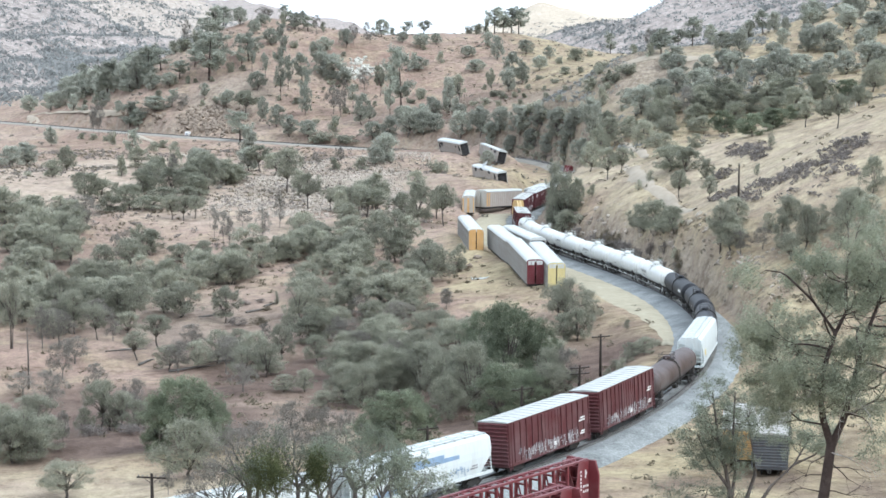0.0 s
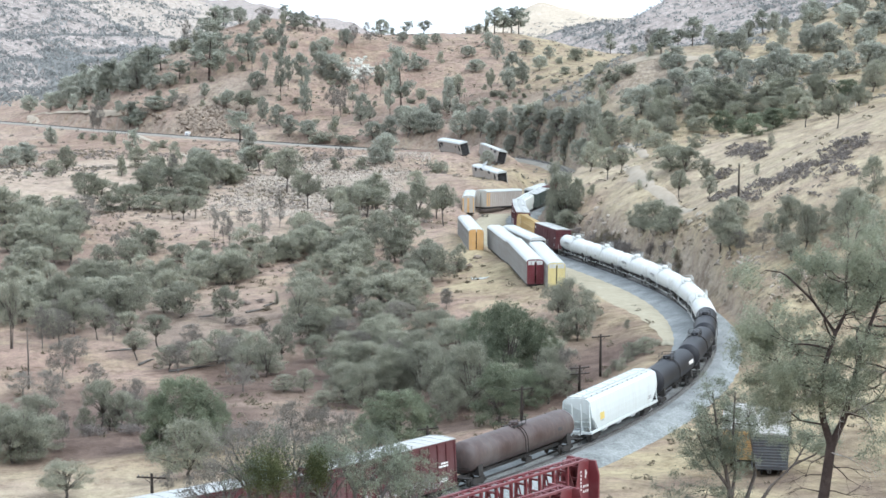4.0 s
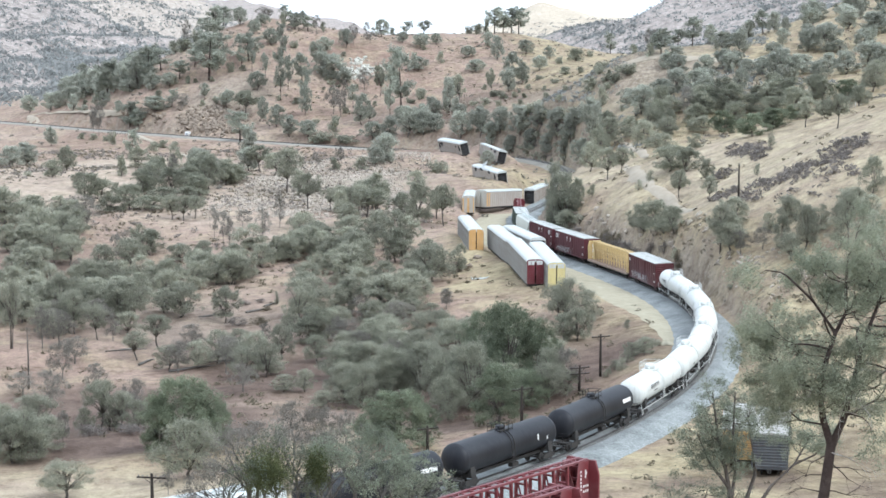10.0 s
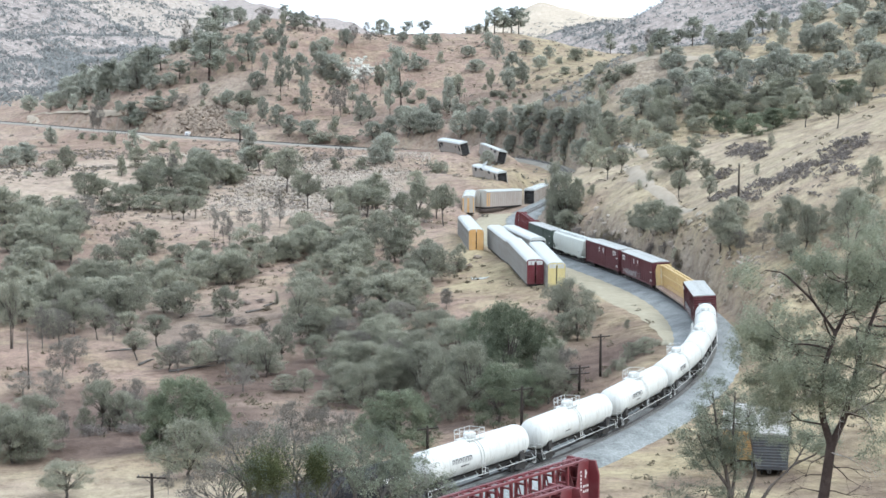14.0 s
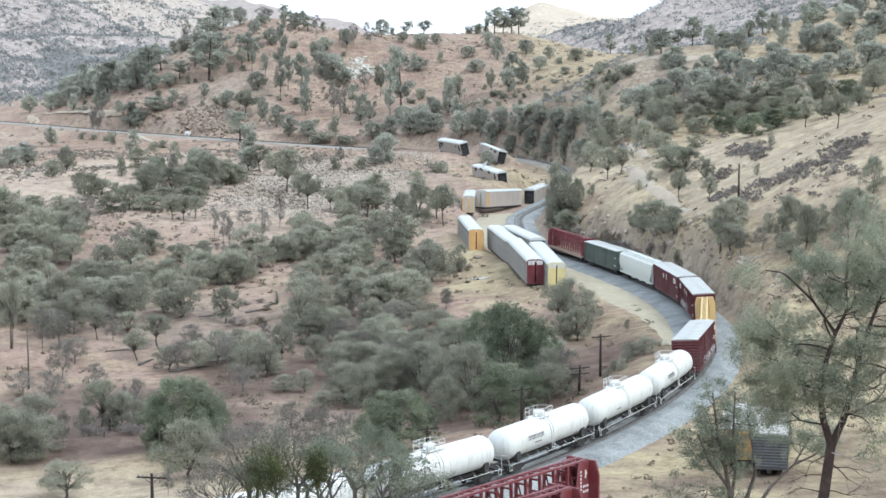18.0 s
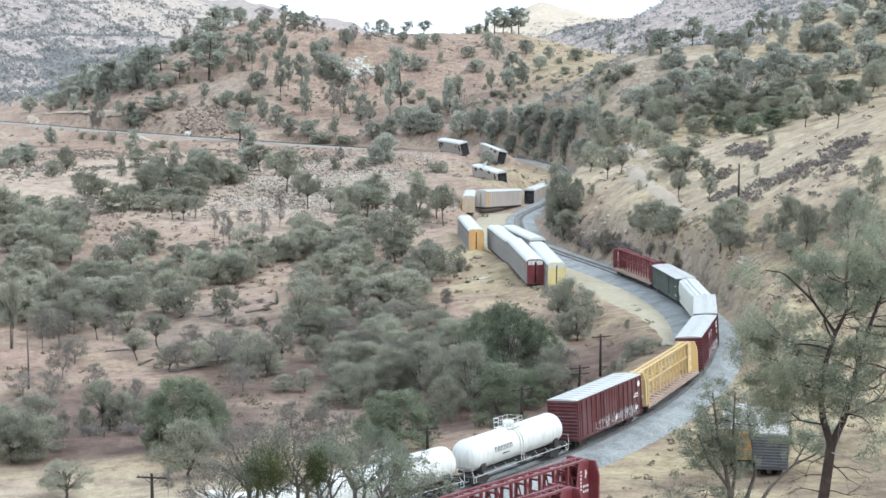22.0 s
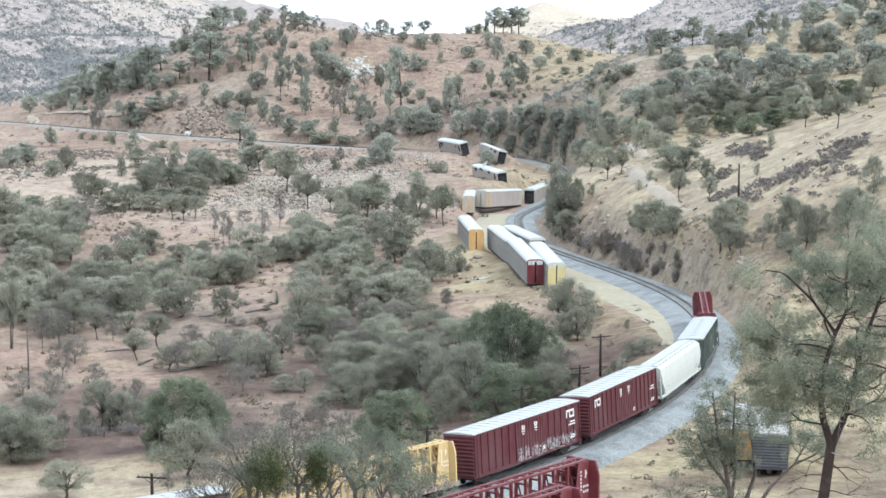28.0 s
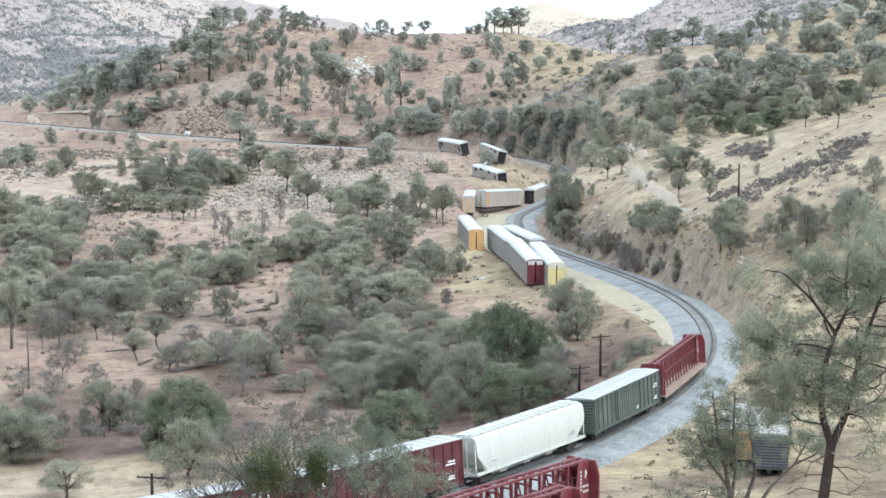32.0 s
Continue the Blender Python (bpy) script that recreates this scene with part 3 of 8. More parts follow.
def truck_shape(bm):
    for y in (-0.98, 0.98):
        loft(bm, [[(x, y + w, z) for x, z in ((-1.15, 0.42), (-0.95, 0.62), (-0.35, 0.78), (0.35, 0.78), (0.95, 0.62), (1.15, 0.42), (0.85, 0.36), (0.4, 0.2), (-0.4, 0.2), (-0.85, 0.36))] for w in (-0.09, 0.09)])
        for x in (-0.16, 0, 0.16):
            tube(bm, [(x, y, 0.26), (x, y, 0.62)], [0.07, 0.07], 8)
        for x in (-0.9, 0.9):
            tube(bm, [(x, y - 0.12, 0.44), (x, y + 0.14, 0.44)], [0.13, 0.11], 10)
    box(bm, -0.22, 0.22, -1.0, 1.0, 0.42, 0.72)
    box(bm, -0.3, 0.3, -0.3, 0.3, 0.7, 0.86)


def truck(car, x):
    t = add("truck", "t", truck_shape, UNDER, car, pose(x, 0, 0), "grimy cast-steel truck")
    for wx in (-0.88, 0.88):
        for wy in (-0.74, 0.74):
            add("wheel", "w", wheel_shape, RAIL if wy > 9 else UNDER, t, pose(wx, wy, 0.46, 0, 0, 0 if wy > 0 else 180))
        add("axle", "a", axle_shape, UNDER, t, pose(wx, 0, 0.46))
    return t


def coupler_shape(bm):
    box(bm, 0, 0.62, -0.09, 0.09, 0.78, 0.98)
    loft(bm, [[(0.55, -0.16, z), (0.95, -0.18, z), (1.0, -0.05, z), (0.86, 0.0, z), (1.0, 0.12, z), (0.8, 0.2, z), (0.55, 0.14, z)] for z in (0.72, 1.04)])


def running_gear(car, half, pivot):
    """Trucks, couplers and the box that the car stands on."""
    trucks = [truck(car, pivot), truck(car, -pivot)]
    for d in (0, 180):
        add("coupler", "c", coupler_shape, UNDER, car, pose(half if d == 0 else -half, 0, 0, 0, 0, d))
    return trucks


def ladder(car, x, y, z0, z1, face, mats, w=0.42):
    """Rungs on two stiles; face 'x' stands on an end, 'y' on a side."""
    def make(bm):
        for o in (-w / 2, w / 2):
            a, b = ((0, o, z0), (0, o, z1)) if face == "x" else ((o, 0, z0), (o, 0, z1))
            bar(bm, a, b, 0.05)
        k = z0 + 0.15
        while k < z1:
            a, b = ((0, -w / 2, k), (0, w / 2, k)) if face == "x" else ((-w / 2, 0, k), (w / 2, 0, k))
            bar(bm, a, b, 0.035)
            k += 0.38
    return add("ladder", f"{face}{z0}{z1}{mats.name}", make, mats, car, pose(x, y, 0))


def mark(car, name, shapes, y, mat, label, thick=0.012):
    """Flat painted shapes (x0, x1, z0, z1) on a side; y is the side's face."""
    bm = bmesh.new()
    s = 1 if y > 0 else -1
    for x0, x1, z0, z1 in shapes:
        box(bm, x0, x1, min(y, y + s * thick), max(y, y + s * thick), z0, z1)
    o = part(name, bm, mat, car, label)
    o["kind"] = "stuff"
    return o


def scrawl(rng, x0, x1, z0, z1, n):
    """Blocks and strokes of illegible spray paint."""
    out = []
    for _ in range(n):
        x, z = rng.uniform(x0, x1 - 0.3), rng.uniform(z0, z1 - 0.25)
        if rng.random() < 0.6:
            out.append((x, x + rng.uniform(0.04, 0.1), z, min(z1, z + rng.uniform(0.25, 0.8))))
        else:
            out.append((x, min(x1, x + rng.uniform(0.12, 0.4)), z, z + rng.uniform(0.04, 0.1)))
    return out


def boxcar(label, paint_mat, long, high, roof_mat, door_w=3.6, doors=2, seed=1, ribs=True, logo=None, graffiti=True, ahead=True):
    rng = random.Random(seed)
    car = thing("boxcar", label, "boxcar", "freight train")
    hl, hw, z0, z1 = long / 2, 1.5, 0.86, high - 0.12

    def body(bm):
        box(bm, -hl, hl, -hw + 0.02, hw - 0.02, z0 + 0.12, z1)
        for y in (-hw, hw):
            s = 1 if y > 0 else -1
            box(bm, -hl, hl, min(y - s * 0.03, y + s * 0.05), max(y - s * 0.03, y + s * 0.05), z0, z0 + 0.28)
            box(bm, -hl, hl, min(y - s * 0.03, y + s * 0.03), max(y - s * 0.03, y + s * 0.03), z1 - 0.16, z1)
    add("body", f"box{long}{high}{paint_mat.name}", body, paint_mat, car)

    def post(bm):
        box(bm, -0.07, 0.07, -0.05, 0.07, z0 + 0.28, z1 - 0.16)
    if ribs:
        x = -hl + 0.09
        n = round((long - 0.18) / 1.12)
        for i in range(n + 1):
            px = -hl + 0.09 + (long - 0.18) * i / n
            if abs(px) < door_w / 2 * (1 if doors == 1 else 1) + 0.1:
                continue
            for d in (0, 180):
                add("side_post", f"p{high}{paint_mat.name}", post, paint_mat, car, pose(px, hw if d == 0 else -hw, 0, 0, 0, d))

    def door(bm):
        w = door_w / doors
        prof = [(-w / 2 + 0.02, -0.03), (-w / 2 + 0.02, 0.10), (-w / 2 + 0.12, 0.10), (-w / 2 + 0.14, 0.05)]
        for k in (-0.3, -0.1, 0.1, 0.3):
            prof += [(w * k - 0.06, 0.05), (w * k - 0.03, 0.10), (w * k + 0.03, 0.10), (w * k + 0.06, 0.05)]
        prof += [(w / 2 - 0.14, 0.05), (w / 2 - 0.12, 0.10), (w / 2 - 0.02, 0.10), (w / 2 - 0.02, -0.03)]
        loft(bm, [[(x, y, z) for x, y in prof[::-1]] for z in (z0 + 0.26, z1 - 0.2)])
    for d in (0, 180):
        for k in range(doors):
            add("door", f"d{door_w}{doors}{high}{paint_mat.name}", door, paint_mat, car,
                pose((k - (doors - 1) / 2) * door_w / doors, hw if d == 0 else -hw, 0, 0, 0, d), "sliding steel door")

    def end(bm):
        k = 11
        prof = [(-0.02, z0), (0.02, z0)]
        for i in range(k):
            zz = z0 + 0.3 + (z1 - z0 - 0.5) * i / (k - 1)
            prof += [(0.02, zz - 0.11), (0.11, zz - 0.04), (0.11, zz + 0.04), (0.02, zz + 0.11)]
        prof += [(0.02, z1), (-0.02, z1)]
        loft(bm, [[(x, y, z) for x, z in prof] for y in (hw, -hw)])
    for d in (0, 180):
        add("end_wall", f"e{high}{paint_mat.name}", end, paint_mat, car, pose(hl if d == 0 else -hl, 0, 0, 0, 0, d), "ribbed steel end")

    def roof(bm):
        sec = lambda x, up: [(x, -hw - 0.06, z1 - 0.02), (x, -hw - 0.06, z1 + 0.03), (x, -0.7, z1 + 0.11 + up), (x, 0, z1 + 0.13 + up), (x, 0.7, z1 + 0.11 + up), (x, hw + 0.06, z1 + 0.03), (x, hw + 0.06, z1 - 0.02)]
        loft(bm, [sec(-hl - 0.05, 0), sec(hl + 0.05, 0)])
        k = round(long / 1.15)
        for i in range(k + 1):
            x = -hl + 0.05 + (long - 0.1) * i / k
            loft(bm, [[(x - 0.05, -hw, z1), (x - 0.05, -hw, z1 + 0.07), (x - 0.05, 0, z1 + 0.19), (x - 0.05, hw, z1 + 0.07), (x - 0.05, hw, z1)],
                      [(x + 0.05, -hw, z1), (x + 0.05, -hw, z1 + 0.07), (x + 0.05, 0, z1 + 0.19), (x + 0.05, hw, z1 + 0.07), (x + 0.05, hw, z1)]])
    add("roof", f"r{long}{high}{roof_mat.name}", roof, roof_mat, car, None, "pale ridged sheet-metal roof")

    def sill(bm):
        box(bm, -hl + 0.4, hl - 0.4, -0.35, 0.35, 0.72, z0 + 0.15)
        for x in np.linspace(-hl + 1, hl - 1, 8):
            box(bm, x - 0.06, x + 0.06, -hw + 0.1, hw - 0.1, 0.82, z0 + 0.13)
        box(bm, -1.2, 0.2, 0.5, 1.1, 0.45, 0.85)
        tube(bm, [(1.0, -0.7, 0.62), (2.4, -0.7, 0.62)], [0.22, 0.22], 10)
    add("underframe", f"u{long}", sill, UNDER, car)
    for x, y, f in ((hl - 0.3, hw + 0.1, "y"), (-hl + 0.3, -hw - 0.1, "y"), (hl - 0.3, -hw - 0.1, "y"), (-hl + 0.3, hw + 0.1, "y")):
        ladder(car, x, y, 0.6, 2.3 if (x > 0) != (y > 0) else z1 - 0.1, f, paint_mat)
    for y in (hw + 0.05, -hw - 0.05):
        s = 1 if y > 0 else -1
        # stencilled data near the ends, plain bars
        bars = [(s * -(hl - 1.1) + dx, s * -(hl - 1.1) + dx + w, z, z + 0.14) for dx, w, z in ((0, 0.9, 3.0), (0, 1.2, 2.75), (0.1, 0.7, 1.7), (0.1, 0.9, 1.5), (5.6, 0.5, 1.6), (5.6, 0.5, 1.4))]
        bars = [b for b in bars if -hl < b[0] and b[1] < hl and not abs((b[0] + b[1]) / 2) < 0.1]
        mark(car, "stencil", bars, y + s * 0.045, MARK_WHITE, "white stencilled data")
        if logo == "disc":
            o = -(hl - 1.0)
            mark(car, "emblem", [(o - w, o + w, z1 - 0.75 + h - 0.05, z1 - 0.75 + h + 0.05) for h, w in ((-0.26, 0.15), (-0.16, 0.26), (-0.06, 0.31), (0.04, 0.31), (0.14, 0.27), (0.24, 0.17))], y + s * 0.09, MARK_WHITE, "small white round emblem")
        if logo == "rounded":
            # a rounded monogram drawn as plain shapes
            o = (hl - 2.0) * (1 if ahead else -1)
            mark(car, "emblem", [(o - 0.8, o - 0.58, z1 - 1.2, z1 - 0.55), (o - 0.8, o - 0.1, z1 - 1.25, z1 - 1.05), (o - 0.8, o - 0.1, z1 - 0.68, z1 - 0.48), (o - 0.05, o + 0.13, z1 - 1.25, z1 - 0.48),
                                 (o + 0.13, o + 0.6, z1 - 0.68, z1 - 0.5), (o + 0.5, o + 0.7, z1 - 1.25, z1 - 0.48)], y + s * 0.05, MARK_WHITE, "white rounded railway emblem")
        if logo == "rounded":
            mark(car, "emblem", [(0.3 + dx + a, 0.3 + dx + b, z1 - 1.15 + c, z1 - 1.15 + d) for dx in (-1.6, 0.6) for a, b, c, d in ((0, 0.55, 0.0, 0.12), (0.05, 0.5, 0.22, 0.36), (0, 0.2, 0.36, 0.6), (0.32, 0.55, 0.4, 0.62), (0.1, 0.45, -0.2, -0.12))], y + s * 0.06, MARK_WHITE, "small pale emblem panels")
        if graffiti:
            for m in (MARK_PALE, MARK_GREY):
                a = rng.uniform(-hl + 0.8, -hl + 3.5)
                mark(car, "graffiti", scrawl(rng, a, min(hl - 0.8, a + rng.uniform(8, 12)), z0 + 0.1, z0 + (1.2 if m is MARK_PALE else 1.4), 95), y + s * (0.035 if m is MARK_PALE else 0.03), m, "illegible spray-painted scrawl")
    return car, running_gear(car, hl, hl - 2.4), hl


def tank_car(label, shell_mat, long, radius, zc, dome, frame_mat, rail_side=True, words=None, heads=0.75, belly=False):
    car = thing("tank_car", label, "tank car", "freight train")
    hl = long / 2
    body = hl - 0.55

    def shell(bm):
        st = [(-body + heads * (1 - math.cos(u)), radius * max(0.03, math.sin(u))) for u in np.linspace(0.05, math.pi / 2, 7)]
        st += [(-body + heads + 0.06, radius), (-body + heads + 0.5, radius)] + [(x, radius) for x in np.linspace(-body + heads + 1.5, -0.2, 4)]
        full = st + [(-x, r) for x, r in st[::-1]]
        tube(bm, [(x, 0, zc) for x, _ in full], [r for _, r in full], 36)
    add("tank", f"s{long}{radius}{shell_mat.name}", shell, shell_mat, car, None, "")

    def seam(bm):
        tube(bm, [(-0.04, 0, zc), (0.04, 0, zc)], [radius + 0.01] * 2, 36, 0, False)
    for x in (-0.62, -0.3, 0.3, 0.62):
        add("seam", f"s{radius}{zc}{shell_mat.name}", seam, shell_mat, car, pose(x * body, 0, 0))

    def cradle(bm):
        box(bm, -hl, hl, -0.32, 0.32, 0.78, 1.08)
        for x in (-hl + 2.1, hl - 2.1):
            loft(bm, [[(xx, -1.3, 0.95), (xx, 1.3, 0.95), (xx, 1.25, zc - 0.7), (xx, 0.9, zc - radius + 0.12), (xx, 0, zc - radius + 0.03), (xx, -0.9, zc - radius + 0.12), (xx, -1.25, zc - 0.7)] for xx in (x - 0.35, x + 0.35)])
        for x in (-hl + 0.25, hl - 0.25):
            box(bm, x - 0.28, x + 0.28, -1.4, 1.4, 0.95, 1.03)
        tube(bm, [(0.6, -0.5, 0.75), (2.0, -0.5, 0.75)], [0.2, 0.2], 10)
        box(bm, -1.6, -0.6, 0.3, 0.8, 0.5, 0.85)
    add("underframe", f"c{long}{radius}", cradle, UNDER, car)

    def rails(bm):
        for y in (-1.45, 1.45):
            bar(bm, (-hl + 0.3, y, 1.0), (hl - 0.3, y, 1.0), 0.045)
            for x in np.linspace(-hl + 0.4, hl - 0.4, 10):
                bar(bm, (x, y, 1.0), (x, y * 0.75, 1.35), 0.025)
    if rail_side:
        add("side_rail", f"s{long}{frame_mat.name}", rails, frame_mat, car, None, "low handrail along the sill")

    def ends(bm):
        for y in (-1.4, 1.4):
            bar(bm, (0, y, 0.98), (0, y, 1.9), 0.035)
        bar(bm, (0, -1.4, 1.9), (0, 1.4, 1.9), 0.035)
        for y in (-1.4, 1.4):
            bar(bm, (-0.1, y, 0.5), (-0.5, y, 0.5), 0.035)
            bar(bm, (-0.1, y, 0.5), (-0.1, y, 1.0), 0.035)
            bar(bm, (-0.5, y, 0.5), (-0.5, y, 1.0), 0.035)
    for d in (0, 180):
        add("end_rail", f"e{frame_mat.name}", ends, frame_mat, car, pose((hl - 0.1) * (1 if d == 0 else -1), 0, 0, 0, 0, d))
    top = zc + radius

    def manway(bm):
        tube(bm, [(0, 0, top - 0.12), (0, 0, top + 0.28), (0, 0, top + 0.34)], [0.42, 0.42, 0.3], 16)
        tube(bm, [(0.75, 0.1, top - 0.1), (0.75, 0.1, top + 0.22)], [0.14, 0.12], 8)
        tube(bm, [(-0.8, -0.1, top - 0.1), (-0.8, -0.1, top + 0.26)], [0.12, 0.1], 8)
        if dome == "bonnet":
            tube(bm, [(0, 0, top - 0.1), (0, 0, top + 0.42), (0, 0, top + 0.5)], [0.55, 0.55, 0.42], 16)
    add("manway", f"m{dome}{radius}{zc}{shell_mat.name}", manway, shell_mat, car)

    def platform(bm):
        lx, wy, h = (1.15, 0.8, 0.8) if dome == "bonnet" else (1.0, 0.7, 0.6)
        for x in (-lx, -lx / 3, lx / 3, lx):
            bar(bm, (x, wy, top - 0.25), (x, wy, top + h), 0.035)
        for z in (top + h, top + h * 0.55):
            bar(bm, (-lx, wy, z), (lx, wy, z), 0.035)
            for x in (-lx, lx):
                bar(bm, (x, 0.02, z), (x, wy, z), 0.035)
        box(bm, -lx, lx, wy - 0.35, wy, top - 0.06, top - 0.02)
    for r in (0, 180):
        add("platform", f"p{dome}{radius}{zc}{frame_mat.name}", platform, frame_mat, car, pose(0, 0, 0, 0, 0, r), "railed platform beside the manway")
    for y in (-1, 1):
        def side_ladder(bm, y=y):
            pts = [(y * (radius * math.sin(a) + 0.08), zc - radius * math.cos(a) - 0.0) for a in np.linspace(math.pi / 2, math.pi * 0.88, 5)]
            pts = [(y * (radius + 0.08), 1.1)] + pts
            for o in (-0.22, 0.22):
                for (ya, za), (yb, zb) in zip(pts, pts[1:]):
                    bar(bm, (o, ya, za), (o, yb, zb), 0.05)
            for k in range(5):
                z = 1.25 + 0.35 * k
                if z < zc:
                    bar(bm, (-0.22, y * (radius + 0.08), z), (0.22, y * (radius + 0.08), z), 0.035)
        add("ladder", f"t{y}{radius}{zc}{frame_mat.name}", side_ladder, frame_mat, car, pose(0.2, 0, 0))
    if words:
        for y in (-1, 1):
            bm = bmesh.new()
            for x0, x1, zz0, zz1 in words:
                k = 3
                for i in range(k):
                    za, zb = zz0 + (zz1 - zz0) * i / k, zz0 + (zz1 - zz0) * (i + 1) / k
                    ya, yb = (math.sqrt(max(0.01, (radius + 0.014) ** 2 - (zz - zc) ** 2)) * y for zz in (za, zb))
                    bm.faces.new([bm.verts.new(p) for p in ((x0 * -y, ya, za), (x1 * -y, ya, za), (x1 * -y, yb, zb), (x0 * -y, yb, zb))])
            part("lettering", bm, MARK_WHITE if shell_mat is BLACK else MARK_BLACK, car, "plain bars of lettering")
    return car, running_gear(car, hl - 0.1, hl - 2.1), hl - 0.1


def covered_hopper(label, mat, long, high, seed=3, panel=None, posts=True):
    rng = random.Random(seed)
    car = thing("covered_hopper", label, "hopper car", "freight train")
    hl, zs = long / 2, 1.15

    def half(z):
        u = (z - zs) / (high - 0.35 - zs)
        return 1.36 + 0.20 * math.sin(math.pi * min(1, 0.12 + u * 0.8))

    def body(bm):
        zz = [1.2, 1.5, 2.0, 2.6, 3.2, 3.8, high - 0.35, high - 0.16, high - 0.05]
        prof = [(half(z), z) for z in zz[:-2]] + [(1.18, zz[-2]), (0.85, zz[-1])]
        ring = lambda f: [(f(z), y, z) for y, z in prof] + [(f(z), -y, z) for y, z in prof[::-1]]
        cut = lambda z: hl - 0.15 - max(0.0, (2.75 - z)) * 1.15
        loft(bm, [ring(lambda z: -cut(z)), ring(lambda z: -hl + 3.2), ring(lambda z: 0), ring(lambda z: hl - 3.2), ring(cut)], 0, True, False)
        # side stakes
    add("body", f"h{long}{high}{mat.name}", body, mat, car)

    def roof(bm):
        box(bm, -hl + 0.25, hl - 0.25, -0.34, 0.34, high - 0.03, high + 0.09)
        for y in (-0.75, 0.75):
            box(bm, -hl + 0.3, hl - 0.3, y - 0.22, y + 0.22, high + 0.0, high + 0.03)
            for x in np.linspace(-hl + 0.4, hl - 0.4, 14):
                box(bm, x - 0.03, x + 0.03, y - 0.3, y + 0.3, high - 0.08, high + 0.06)
    add("running_board", f"h{long}{high}", roof, GALVANISED, car, None, "pale roof walkway and hatch covers")

    def hatch(bm):
        box(bm, -0.5, 0.5, -0.3, 0.3, high + 0.05, high + 0.16)
        for x in (-0.4, 0.4):
            bar(bm, (x, -0.4, high + 0.18), (x, 0.4, high + 0.18), 0.05)
    for x in np.linspace(-hl + 1.6, hl - 1.6, 8):
        add("hatch", f"h{high}", hatch, mat, car, pose(x, 0, 0))

    def sill(bm):
        for y in (-1.42, 1.42):
            box(bm, -hl, hl, y - 0.07, y + 0.07, 1.0, 1.26)
        box(bm, -hl, hl, -0.3, 0.3, 0.85, 1.15)
        for x in (-hl + 0.15, hl - 0.15):
            box(bm, x - 0.15, x + 0.15, -1.49, 1.49, 1.0, 1.2)
    add("side_sill", f"h{long}{mat.name}", sill, mat, car)

    def end_frame(bm):
        for y in (-1.38, -0.5, 0.5, 1.38):
            bar(bm, (0, y, 1.2), (-0.02, y * 0.98, high - 0.6), 0.09)
        for y in (-1.38, 1.38):
            bar(bm, (-1.6, y, 1.2), (-0.3, y, 2.75), 0.1)
        for z in (1.7, 2.2):
            bar(bm, (0, -1.38, z), (0, 1.38, z), 0.05)
        for z in (1.5, 1.9, 2.3, 2.7, 3.1, 3.5, 3.9):
            if z < high - 0.5:
                bar(bm, (0.03, -1.38, z), (0.03, -0.9, z), 0.04)
    for d in (0, 180):
        add("end_frame", f"h{high}{mat.name}", end_frame, mat, car, pose((hl - 0.1) * (1 if d == 0 else -1), 0, 0, 0, 0, d), "open end frame with ladder")

    def chute(bm):
        top = [(-1.9, -1.3), (1.9, -1.3), (1.9, 1.3), (-1.9, 1.3)]
        loft(bm, [[(x, y, 1.35) for x, y in top], [(x * 0.3, y * 0.55, 0.55) for x, y in top], [(x * 0.3, y * 0.55, 0.4) for x, y in top]])
    for x in (-hl * 0.42, 0, hl * 0.42):
        add("hopper_chute", f"h{mat.name}", chute, mat, car, pose(x, 0, 0))
    for y in (-1, 1):
        bars = [(-hl + 2.2, -hl + 3.0, 2.0, 2.12), (-hl + 2.2, -hl + 3.2, 1.78, 1.9), (hl - 3.2, hl - 2.4, 1.9, 2.0)]
        if panel == "blue":
            mark(car, "blue_panel", [(-2.5, 1.6, 3.0, 3.7), (-4.5, -2.5, 3.0, 3.35), (3.2, 6.5, 1.5, 2.0)], 1.555 * y, MARK_BLUE, "faded blue painted panel")
            mark(car, "graffiti", scrawl(rng, -6, 7, 1.4, 2.3, 40), 1.57 * y, MARK_BLUE, "illegible spray-painted scrawl")
        if panel == "yellow":
            mark(car, "placard", [(hl - 3.4, hl - 2.3, 2.05, 2.75)], 1.56 * y, MARK_YELLOW, "small yellow panel")
        mark(car, "stencil", bars, 1.562 * y, MARK_GREY, "grey stencilled data")
    return car, running_gear(car, hl, hl - 2.2), hl


